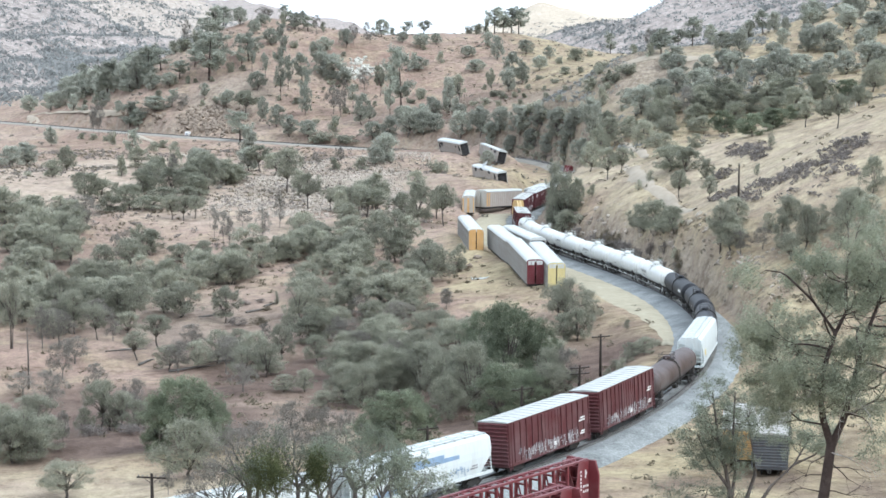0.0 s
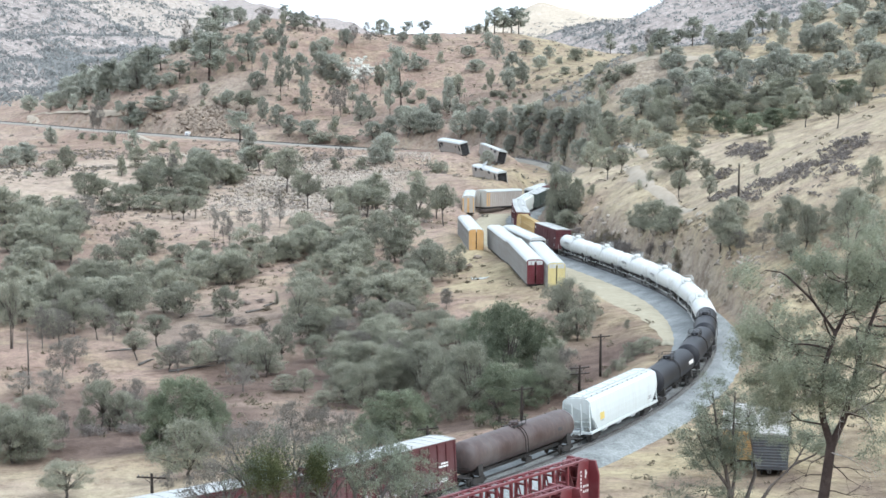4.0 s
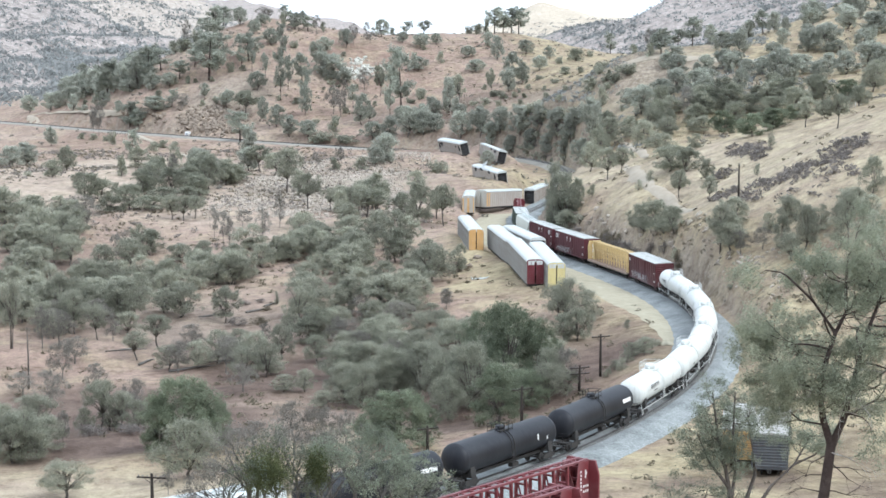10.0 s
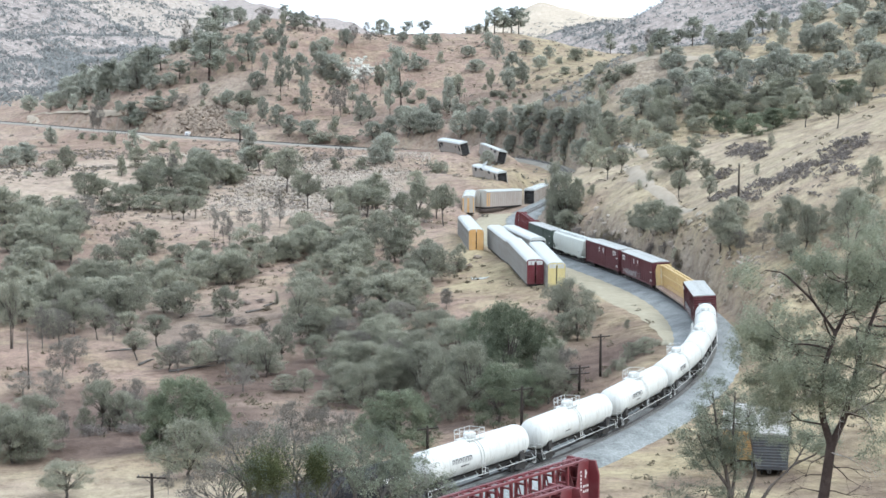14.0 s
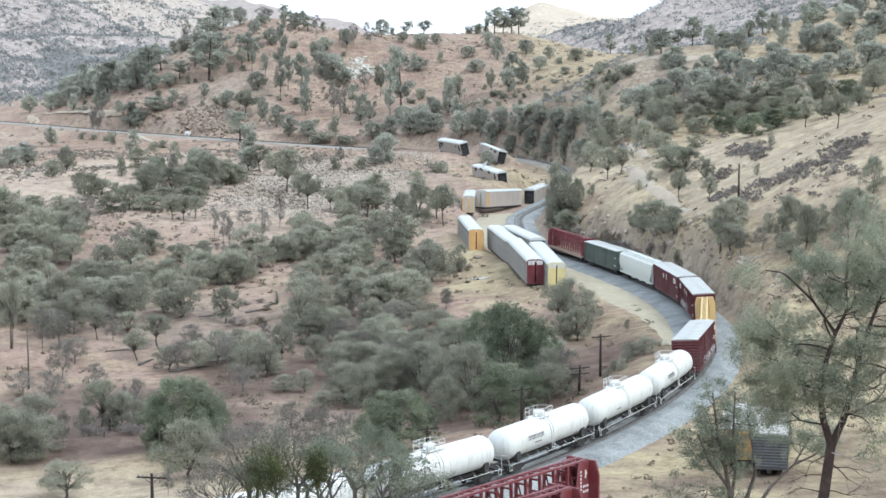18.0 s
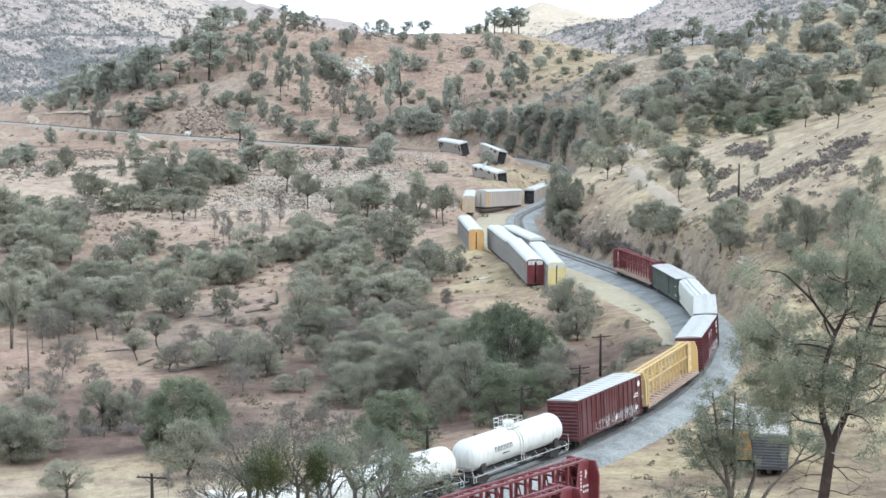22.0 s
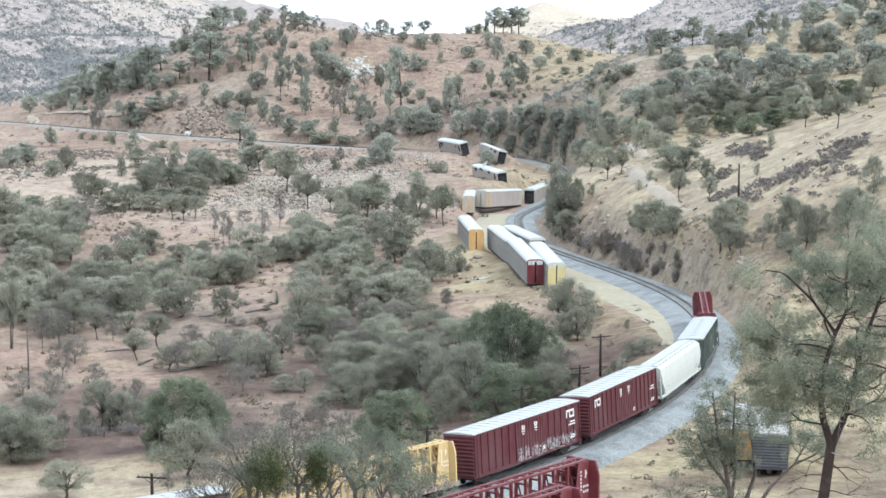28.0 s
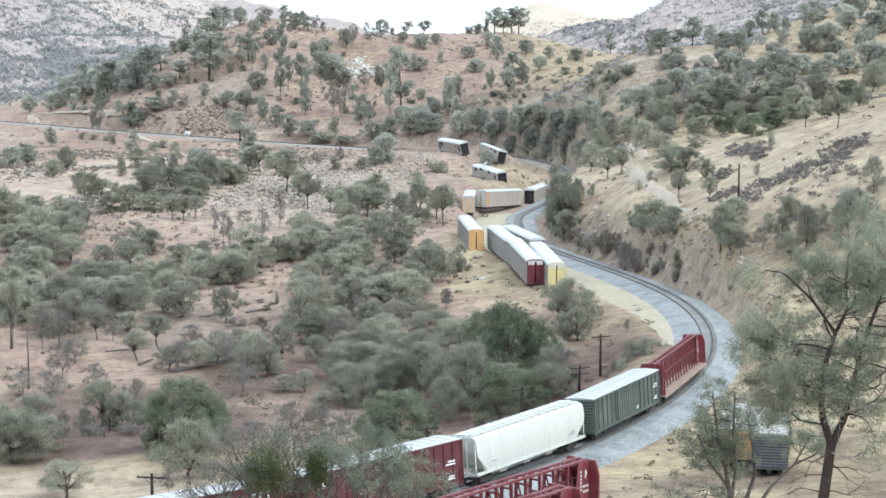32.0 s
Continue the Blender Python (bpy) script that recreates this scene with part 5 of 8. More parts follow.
def oak(seed, leaf, label, width=8.0, low=0.12, count=46, lump=0.13, leaves=6000, leaf_size=0.17, high=8.0, reach=14, bark=None):
    """An oak: forked trunk, bent limbs that reach into an uneven dome of leaf clumps."""
    rng = np.random.default_rng(seed)
    tree = thing("blue_oak" if leaf in (BLUE_OAK, HAZED_LEAF) else "live_oak", label, "tree", "hillside trees")
    cs, rs = clumps(rng, high, width, low, count, lump)
    bm = bmesh.new()
    top = Vector((rng.normal() * 0.35, rng.normal() * 0.35, high * max(0.16, low * 0.85)))
    stem = tube(bm, [(0, 0, -0.6), (0, 0, 0.05), top * 0.5 + Vector((rng.normal() * 0.1, 0, 0)), top], [high * 0.034, high * 0.028, high * 0.022, high * 0.02], 7, 0, False)[-1]
    crotch = bm.verts.new(top + Vector((0, 0, 0.01 * high)))
    for j in range(7):
        bm.faces.new((crotch, stem[j], stem[(j + 1) % 7]))
    for i in rng.permutation(count)[:reach]:
        e = Vector(cs[i])
        bend = top.lerp(e, 0.45) + Vector((rng.normal() * 0.3, rng.normal() * 0.3, 0.06 * high))
        fork = tube(bm, [top.lerp(bend, 0.06), bend, e], [high * 0.014, high * 0.009, high * 0.003], 5, 0, False, crotch)[1][0]
        for _ in range(2):
            k = Vector(cs[int(rng.integers(count))])
            if (k - bend).length < 0.4 * high:
                tube(bm, [bend.lerp(k, 0.05), bend.lerp(k, 0.5) + Vector((0, 0, 0.03 * high)), k], [high * 0.007, high * 0.005, high * 0.002], 4, 0, False, fork)
    part("trunk", bm, bark or BARK, tree)
    cr = new("crown", leaf_mesh("crown", cs, rs, leaves, leaf_size, leaf, rng))
    cr.parent = tree
    return tree


def pine(seed, label, leaf, leaves=4200, leaf_size=0.2, high=12.0):
    """A foothill pine: slender, often forked, with ragged foliage."""
    rng = np.random.default_rng(seed)
    tree = thing("pine_tree", label, "tree", "hillside trees")
    bm = bmesh.new()
    lean = Vector((rng.normal() * 0.4, rng.normal() * 0.4, 0))
    stem = [Vector((0, 0, -0.6)), Vector((0, 0, 0)), lean * 0.3 + Vector((0, 0, high * 0.4)), lean + Vector((0, 0, high * 0.97))]
    along = [stem[0]] + [stem[1].lerp(stem[2], i / 6) for i in range(6)] + [stem[2].lerp(stem[3], i / 10) for i in range(11)]
    rings = tube(bm, along, [high * (0.02 - 0.017 * i / 17) for i in range(18)], 6, 0, False)
    cs, rs = [(stem[3].x, stem[3].y, high * 0.94)], [high * 0.05]
    for i in range(34):
        u = rng.uniform(0.24, 0.96)
        p = stem[1].lerp(stem[2], u / 0.4) if u < 0.4 else stem[2].lerp(stem[3], (u - 0.4) / 0.57)
        a = rng.uniform(0, 2 * math.pi)
        ln = high * rng.uniform(0.05, 0.3) * (1.2 - abs(u - 0.55) * 0.9)
        e = p + Vector((math.cos(a) * ln, math.sin(a) * ln, ln * rng.uniform(0.1, 0.6)))
        bud = min((v for ring in rings for v in ring), key=lambda v: (v.co - p.lerp(e, 0.1)).length)
        tube(bm, [p.lerp(e, 0.1), p.lerp(e, 0.5) + Vector((0, 0, -0.03 * ln)), e], [high * 0.005, high * 0.004, high * 0.002], 4, 0, False, bud)
        cs += [tuple(e), tuple(p.lerp(e, 0.6))]
        rs += [high * rng.uniform(0.04, 0.075), high * rng.uniform(0.04, 0.07)]
    part("trunk", bm, PINE_BARK, tree)
    cr = new("crown", leaf_mesh("crown", cs, rs, leaves, leaf_size, leaf, rng, 1.15, 1.4))
    cr.parent = tree
    return tree


def shrub(seed, label, leaf, leaves=1500, leaf_size=0.15, high=3.0, width=4.0):
    rng = np.random.default_rng(seed)
    bush = thing("shrub", label, "shrub", "hillside shrubs")
    cs, rs = clumps(rng, high, width, 0.0, 22, 0.2)
    bm = bmesh.new()
    foot = bm.verts.new((0, 0, -0.2))
    for c in cs[:9]:
        tube(bm, [Vector(c) * 0.1, Vector(c) * 0.5 + Vector((0, 0, 0.1)), c], [0.05, 0.035, 0.015], 4, 0, False, foot)
    part("stem", bm, BARK, bush)
    cr = new("crown", leaf_mesh("crown", cs, rs, leaves, leaf_size, leaf, rng, 0.85))
    cr.parent = bush
    return bush


def bare_oak(seed, label, leaves=1600, leaf_size=0.13, high=8.0, thick=1.0):
    """A nearly leafless oak: forked limbs and a haze of twigs."""
    rng = np.random.default_rng(seed)
    tree = thing("bare_oak", label, "tree", "hillside trees")
    bm, tips = bmesh.new(), []
    top = Vector((rng.normal() * 0.3, rng.normal() * 0.3, high * 0.2))
    tube(bm, [(0, 0, -0.6), (0, 0, 0), top], [high * 0.03, high * 0.024, high * 0.02], 8, 0, False)
    for i in range(4):
        a = 2 * math.pi * (i + rng.uniform(-0.3, 0.3)) / 4
        limbs(bm, rng, top, (math.cos(a) * 0.75, math.sin(a) * 0.75, rng.uniform(0.8, 1.4)), high * 0.25, high * 0.013 * thick, 4, tips, 0.7, 0.1, 5, 3, (2, 3), 0.58)
    k = high * 0.97 / max(t[0].z for t in tips)
    w = high * 0.48 / max(math.hypot(t[0].x, t[0].y) for t in tips)
    for v in bm.verts:
        if v.co.z > 0.1:
            v.co = Vector((v.co.x * w, v.co.y * w, v.co.z * k))
    part("trunk", bm, GREY_TWIG, tree)
    cr = new("crown", leaf_mesh("crown", *clumps(rng, high, high, 0.22, 60, 0.09), leaves, leaf_size, TWIG_HAZE, rng, 0.8, 2.6))
    cr.parent = tree
    return tree


# ---- where the trees stand: (x, y, height, crown width), hillside by hillside ----
WEST_FLANK_ROUND = [(-216.6, 882.8, 9.5, 10.1), (-122.2, 754.5, 6.8, 8.6), (-103.9, 735.3, 6.2, 4.4), (-124.6, 730.4, 6.9, 12.2)]
WEST_FLANK_DARK = [(-187.5, 806.1, 8.9, 8.1), (-183.1, 823.4, 11, 8.3), (-179.8, 833.9, 11.7, 9.5), (-168.9, 814.9, 13.1, 9.3), (-154.2, 791.3, 16.2, 7.9), (-146.6, 779.6, 12.5, 9.4), (-138.5, 767.7, 16.2, 9.2), (-130.4, 758.1, 7.6, 7.6), (-143, 771, 5.9, 10.3), (-171, 780, 8.6, 5.2), (-152.8, 761.2, 7.7, 5.6), (-162.9, 766.5, 3.3, 3.6), (-142.9, 742.7, 5.5, 4), (-136.1, 735.6, 4.9, 3.5), (-183.9, 808.4, 8.1, 7), (-173.6, 817.9, 8.8, 11), (-155, 799.9, 8, 9.6), (-170.3, 842.5, 8.5, 8.5), (-150.6, 799, 9.6, 10.5), (-141.5, 823.3, 7.7, 6.1), (-250.1, 1171.2, 7.5, 7.3), (-140.1, 778.8, 11, 10.4), (-144.4, 780.5, 11.8, 11), (-276.2, 1298, 11.2, 9.3)]
WEST_FLANK_DARK_MORE = [(-154.5, 824, 9.5, 10.8), (-144.9, 819.2, 10.7, 11.3), (-161.9, 804.6, 11, 9.6), (-177.5, 807.9, 8.2, 9.1), (-263.4, 1174.6, 8.3, 7.6), (-157.3, 817.9, 10.2, 10.9), (-260.7, 1179.8, 8.9, 10), (-133.3, 766, 9.1, 8.7)]
WEST_FLANK_PINES = [(-157.3, 791, 15.9, 6.9), (-134.2, 768.3, 16.7, 7.7), (-154.5, 849.8, 9.9, 6.2), (-130.5, 782.2, 10.5, 6.8), (-156.4, 760.2, 5.9, 2.5), (-118.4, 759.7, 8.1, 5.1), (-112.9, 769.6, 8.5, 4.6), (-104.2, 752.7, 20.1, 11.1), (-110.9, 773.5, 9, 6.7), (-102.4, 767.6, 14.6, 7.2), (-107.7, 798.9, 15.2, 7.5), (-116, 829.7, 9.4, 5.5), (-109.1, 841.2, 11.2, 6.2), (-117.4, 731.3, 7.4, 3.4), (-92.7, 720.5, 8.7, 4.3), (-136, 731.5, 12.8, 5.9), (-131.7, 728.2, 8.6, 4.4), (-174.2, 823.3, 11.5, 4.3), (-262.1, 1297.1, 9.7, 4.2), (-161.5, 791.2, 7.6, 3), (-144.9, 808.1, 9.1, 3.4), (-156.9, 791, 11.6, 4.8), (-213, 968.3, 11.5, 5.1), (-138.2, 783.7, 11.4, 4.9)]
WEST_FLANK_PINES_MORE = [(-153.6, 828.7, 9.8, 4)]
WEST_FLANK_BARE = [(-127.2, 839.5, 14, 5), (-112.6, 727.4, 7.3, 7.3), (-144.2, 705.7, 13.7, 4.7), (-146.7, 706.1, 12.8, 3.3)]
WEST_FLANK_SHRUBS = [(-122.4, 798.6, 6.4, 10.7), (-130.1, 822.2, 6.3, 8.2), (-117, 807.6, 7.3, 6.5), (-113.6, 752.8, 3.3, 3), (-103.9, 728, 2.9, 2.9), (-95, 756.1, 5.8, 4), (-160.7, 788.5, 2.5, 3.1), (-212.9, 972.1, 2.3, 2.6), (-165.9, 774.5, 2.3, 3.1), (-167.4, 789.8, 2.8, 3), (-166.2, 779.6, 2.3, 3), (-164.2, 803.6, 3.3, 4.2), (-125.5, 745.7, 3.1, 4.1), (-124.5, 741.4, 2.5, 3.4), (-130.2, 745.2, 2.7, 2.9)]
BARE_HILL_ROUND = [(-99.8, 833.6, 9.2, 8.3), (-90.3, 810.3, 6.8, 7.6), (-80.5, 793.1, 7.9, 9), (-88.3, 830.2, 5.8, 7.2), (-72.4, 828.9, 8.3, 8.3), (-55.6, 796.9, 7.2, 8.5), (-46.3, 806.3, 9.4, 6.5), (-30.7, 843.9, 9, 8.4), (-19.8, 825.7, 5.5, 6.1), (-10.7, 819.2, 7.4, 9.8), (-3.3, 830.6, 5.8, 5.5), (-11.4, 777.6, 6.5, 9.9), (-80.8, 733.8, 8.6, 7.4), (-57.7, 705.7, 13, 5.2), (-32.8, 679.9, 13, 6.8), (-30.4, 687.4, 7.1, 5.5), (-68.2, 691.3, 9.5, 7.9), (-61.7, 676, 8.4, 6.8), (-53.8, 671.1, 6.8, 9), (-27.3, 655.4, 7, 8.8), (-75.1, 702.4, 10.8, 4.7)]
BARE_HILL_BARE = [(-90.7, 853.3, 5.7, 7.4), (-87.8, 855.8, 4.8, 4.6), (-62.1, 831, 8.6, 4.4), (-43, 810.9, 10.3, 5.4), (-37.7, 842.7, 6.7, 3.9), (-35.2, 818.7, 5.7, 5.5), (-46, 707.4, 12.3, 6.2), (-42.5, 700.3, 11.3, 4.7), (-42.4, 727.5, 10.2, 3.4), (-35, 752.4, 10.1, 6)]
BARE_HILL_PINES = [(-78.9, 848.9, 7.4, 4), (-68.4, 833.5, 8.9, 2.5), (-66.1, 829.4, 7.7, 4.4), (-18.5, 868.2, 6.4, 4.1), (-9.9, 872.2, 7, 4.7), (-17.2, 694.1, 27.9, 7.9), (-21.6, 686.2, 21.2, 3.7), (-88.6, 771, 12.4, 8.2), (-90.9, 764.3, 8.4, 3.6), (-85.3, 755.3, 14.1, 2.5), (-78.3, 745.7, 10.7, 2.2), (-69.8, 726.3, 22.6, 3.6), (-74, 779.7, 14.3, 3.4), (-67.6, 736.9, 14.8, 2.7), (-62.2, 746.3, 13.7, 5.5), (-59.1, 722.7, 15.7, 3.4), (-57.9, 773.6, 11.6, 4.1), (-38.2, 716.5, 9.6, 3.1), (-81.2, 673.7, 11.8, 6.8)]
BARE_HILL_SHRUBS = [(-78.8, 832, 6.7, 4.4), (-58.8, 831.9, 5, 2.8), (-70.1, 795.9, 4.5, 4.8), (-25.6, 861, 3.7, 3.4), (-1.1, 786.1, 5.8, 4.2), (-47.8, 665, 6, 13.4), (-42.7, 672.7, 6.5, 5.9), (-38.1, 659.2, 3.5, 11.1), (-9.5, 727.3, 6.3, 4.9), (-63.1, 747.6, 1.7, 2.4), (-89.4, 756.7, 3, 3.6), (-52, 690.4, 3, 3.4), (-12.4, 719.2, 1.8, 2.7), (-72.8, 740.4, 2.6, 3.6), (-48.8, 746.8, 1.8, 2.7), (-30.1, 777.7, 3, 4.2), (-97.3, 727.3, 2.2, 2.5), (-13.5, 800.5, 2, 2.8), (-57.6, 771, 2.1, 3), (-9.8, 740.7, 3.2, 4.8), (-97.8, 729.5, 3.2, 4), (-52.5, 745.4, 1.5, 2), (-52.4, 760.3, 1.8, 2.8), (-22.5, 795.8, 2.6, 3.9)]
BARE_HILL_SHRUBS_MORE = [(-9.8, 814.6, 2.4, 3.4), (-70.8, 725.8, 2.4, 3.1), (-14.1, 720.7, 2.5, 3.6), (-102.9, 750, 2.4, 2.9), (-29, 719.1, 2.3, 2.7), (-46.8, 754.3, 1.8, 2.8), (-110.4, 751.9, 2.1, 2.8), (-40.7, 706.8, 2.7, 4.1), (-92.4, 729.4, 2.6, 2.7), (-63, 723.7, 2.8, 3.6), (-38.4, 754.2, 1.9, 2.2), (-31.1, 699.8, 1.6, 2), (-74.3, 769.7, 1.7, 2.5), (-46.6, 794.1, 2.4, 3.7), (-49.9, 756.1, 3.2, 4.4)]
BARE_HILL_DARK = [(-49.5, 763.6, 11.5, 12.8), (-54.7, 765, 11.5, 7.7), (-44.1, 758.3, 7.6, 7.6), (-20.6, 654.2, 8.1, 6.6), (2.5, 685.6, 15.4, 6.9), (-13.5, 651.1, 11.4, 8.7), (-7.4, 649.6, 9.4, 8.7), (-3.1, 650.6, 7, 8.7), (-71.9, 621.8, 9.8, 6.3)]
BARE_HILL_OPEN = [(-27.6, 741.3, 13.4, 5.5), (-83.4, 713.1, 11, 11.5)]
SADDLE_PINES = [(26.6, 877, 13.2, 6.4), (31.2, 881.7, 9.4, 5.9), (35.8, 887.9, 12.7, 7.1), (39.8, 891.1, 13.4, 6.5), (30, 722.8, 13.8, 5.8), (89.1, 900.9, 10.8, 4.2), (76.1, 590.1, 7.5, 5.1)]
SADDLE_SHRUBS = [(23.1, 886.7, 8, 4.1), (17.9, 880.9, 5.3, 7.6), (13.5, 880.3, 5.3, 4.7), (61.8, 784.3, 5.8, 10), (72.5, 831.9, 3.1, 4.4), (53.3, 774.7, 4.7, 3.6), (52.4, 725.1, 3.4, 5.8), (50.7, 586.8, 5.1, 6.7), (55, 595.5, 4, 4), (58.9, 579.4, 3.5, 5.8), (53.7, 570.3, 6.9, 4.2), (63.5, 582.2, 5.1, 7.8), (67.4, 600.7, 3.4, 3.6), (72.1, 590, 5.5, 3.5), (12.5, 689.9, 2.4, 3.7), (32.9, 743.1, 1.7, 2.1), (29.2, 693.5, 2.4, 3), (56, 585.8, 2, 2.4), (18.1, 724.5, 2.5, 3.1), (41.3, 598.9, 2.4, 3.7), (23.4, 667.8, 2.5, 3.6), (41.6, 691.2, 2.1, 2.6), (14.8, 680.3, 1.8, 2.2), (57.3, 602, 3.1, 4)]
SADDLE_SHRUBS_MORE = [(56.6, 584.7, 3, 3.9), (35.7, 703.4, 2.5, 3.4), (28.3, 725.5, 1.9, 2.1), (24.6, 694.8, 1.8, 2.4), (31.6, 700.8, 1.7, 1.8), (44.8, 615.3, 2.8, 3), (55.9, 578.2, 2.8, 4.3), (57.9, 589.7, 1.8, 2.2), (34.4, 740.9, 2.9, 3.3), (61.2, 586.7, 2.2, 3.1), (39.4, 645.1, 3, 3.9), (22.3, 678.9, 2.9, 3), (34.6, 732.7, 3.2, 3.8), (30.5, 667, 2.4, 3), (28.4, 666.5, 2.1, 2.9), (58.3, 719.7, 2.7, 3.7), (35.6, 721.2, 1.7, 2.2), (28.7, 747.5, 1.9, 2.1), (20.9, 701.6, 2.5, 3.9), (55, 600.8, 2.8, 4.4), (56.3, 601.5, 3, 3.6), (36.4, 731, 2, 2.4), (51.9, 589.2, 2.7, 3.4), (41.2, 723.4, 2.5, 3.7)]
SADDLE_SHRUBS_TOO = [(32.3, 681, 2.3, 3.2), (17.1, 683.8, 3.1, 4.6), (46.5, 703.6, 2.7, 4), (66.1, 725.6, 2.7, 3.2), (58.6, 551, 2.1, 2.5), (22.7, 701, 3.3, 5.1), (24.9, 692.3, 2.3, 3.5), (53.9, 569.5, 2.3, 2.7), (52.2, 572.5, 2, 2.8)]
SADDLE_DARK = [(21.8, 825.8, 7.2, 5.5), (25.5, 794.3, 11.7, 6.4), (27.4, 706.7, 9.9, 7.1), (61.8, 525.6, 9.2, 9.5), (6.7, 640.2, 10.1, 8.6), (14.1, 634.6, 11.1, 8.5), (21.3, 628.4, 9.3, 7.6), (28.3, 619.6, 11, 8.3), (34.9, 608.5, 9.2, 7.3), (40.1, 594.5, 10.4, 8), (43.9, 579.1, 10.1, 7.8), (47.8, 545.3, 13.2, 8.1), (45.5, 491.1, 8.1, 6.6), (32, 611.5, 7.6, 7), (25.2, 621, 7.3, 6.3), (37.4, 599.1, 7.4, 6.8), (18.2, 629.8, 8.7, 7.2), (55.8, 501.8, 6.2, 6.1), (49.6, 551.3, 7.8, 6.3), (-4.3, 681.2, 9.1, 8.1), (6.9, 671.6, 6.1, 6), (12.6, 651, 6, 6.5), (50.8, 519.9, 6.8, 6.2), (-8.1, 665.8, 9.1, 8)]
SADDLE_DARK_MORE = [(-11.3, 662.4, 7, 7.1)]
SADDLE_ROUND = [(11.8, 801.9, 5.9, 7), (14.9, 770.1, 5.9, 9.3), (39.4, 807.7, 7, 8.1), (43.4, 759.9, 6.9, 8.1), (50, 796.7, 5.9, 5.3), (34.3, 726.5, 9, 5.8), (45.7, 552.5, 9.3, 7.4), (42.3, 582.8, 6.1, 5.9), (45.5, 575.1, 7.3, 6.6), (49.2, 498.2, 9, 10), (-16.6, 674.5, 7.6, 6.6), (-9.6, 653.1, 6.5, 6.6)]
SADDLE_OPEN = [(6.1, 697.1, 12.8, 7.5), (19.8, 702.3, 12.2, 4.2)]
SADDLE_BARE = [(74.5, 609.4, 7.3, 4.1)]
SADDLE_GREEN = [(14.8, 558.6, 4.9, 4.9)]
UPLAND_PINES = [(89.7, 609.2, 10.4, 4.5), (84.6, 609.1, 6.1, 3.7), (79.3, 607.3, 6.5, 3.6), (172.1, 911.8, 12.8, 6.1), (157.5, 605.1, 6.8, 3), (194.2, 908.2, 8.3, 3.3), (158.2, 615, 8.8, 3.5), (159.5, 666, 8.9, 4.1), (137.6, 638.9, 8.8, 3.9), (201.2, 868.1, 6.4, 2.5), (145.9, 577.6, 7.6, 2.6), (165.4, 668.2, 6.3, 2.8), (140.2, 642.8, 8.2, 3.5)]
UPLAND_BARE = [(76.5, 609.2, 6.7, 4.1), (104.9, 627.4, 4.6, 3.3), (72.9, 504.5, 9.8, 4.1)]
UPLAND_ROUND = [(98.4, 623.6, 7.5, 5), (114.6, 585.4, 4.1, 7.8), (92.6, 525.8, 7.4, 5.3), (75.1, 485.1, 5.4, 6.5), (64.7, 487.1, 6, 6.5), (61.9, 504.1, 5.7, 5.1), (76.3, 510.3, 5.5, 5.1), (84.9, 502.2, 7, 6.3), (143.8, 560.2, 5.3, 4.6), (98.4, 566.6, 5.7, 5.2), (97.4, 498.6, 7.9, 9.9), (87.4, 507.3, 5.1, 4.5), (77.8, 503.7, 7.4, 7.9), (83.1, 540.5, 6.4, 6.5), (122.2, 479.9, 8.4, 7.4), (71.2, 509.2, 4, 4), (73, 497.4, 5.6, 5), (68.5, 510.5, 6, 5.4), (69.5, 536.1, 6.9, 8.6), (82.1, 527.4, 5.9, 6.7), (78.4, 514.5, 5.5, 6.5), (72.7, 488.7, 4.3, 4.4), (65.4, 492.6, 4.9, 5.2), (60.5, 553.9, 6, 6.3)]
UPLAND_DARK = [(98.9, 597.2, 7.4, 6.8), (104.5, 594.8, 8.7, 6.8), (164.8, 913.2, 10.4, 7.3), (176.7, 904.1, 11.2, 7.2), (138.2, 683.6, 6.2, 4.1), (121.6, 606.2, 5.7, 5.3), (126.5, 586.6, 8.2, 7.1), (191, 873.4, 12.2, 14.6), (95.2, 562.6, 6.4, 6), (80, 582.8, 6.2, 7), (76.6, 579, 5.8, 5.8), (132.2, 583.8, 10.1, 9.7), (136.2, 581.8, 4.7, 5.4), (148.9, 623.7, 8.7, 8.3), (145.8, 585.4, 6.3, 7.8), (153.7, 601.6, 8.4, 8), (107.8, 540.8, 10.3, 10.1), (104.3, 551, 5.9, 5.5), (116.8, 549.4, 6.8, 7.3), (117.6, 527.8, 6.5, 7.1), (84.9, 544.7, 5.8, 7.3), (84.2, 506.9, 9.7, 8.5), (66.9, 517.5, 8.2, 6.9), (94.6, 507.8, 5.4, 5.1)]
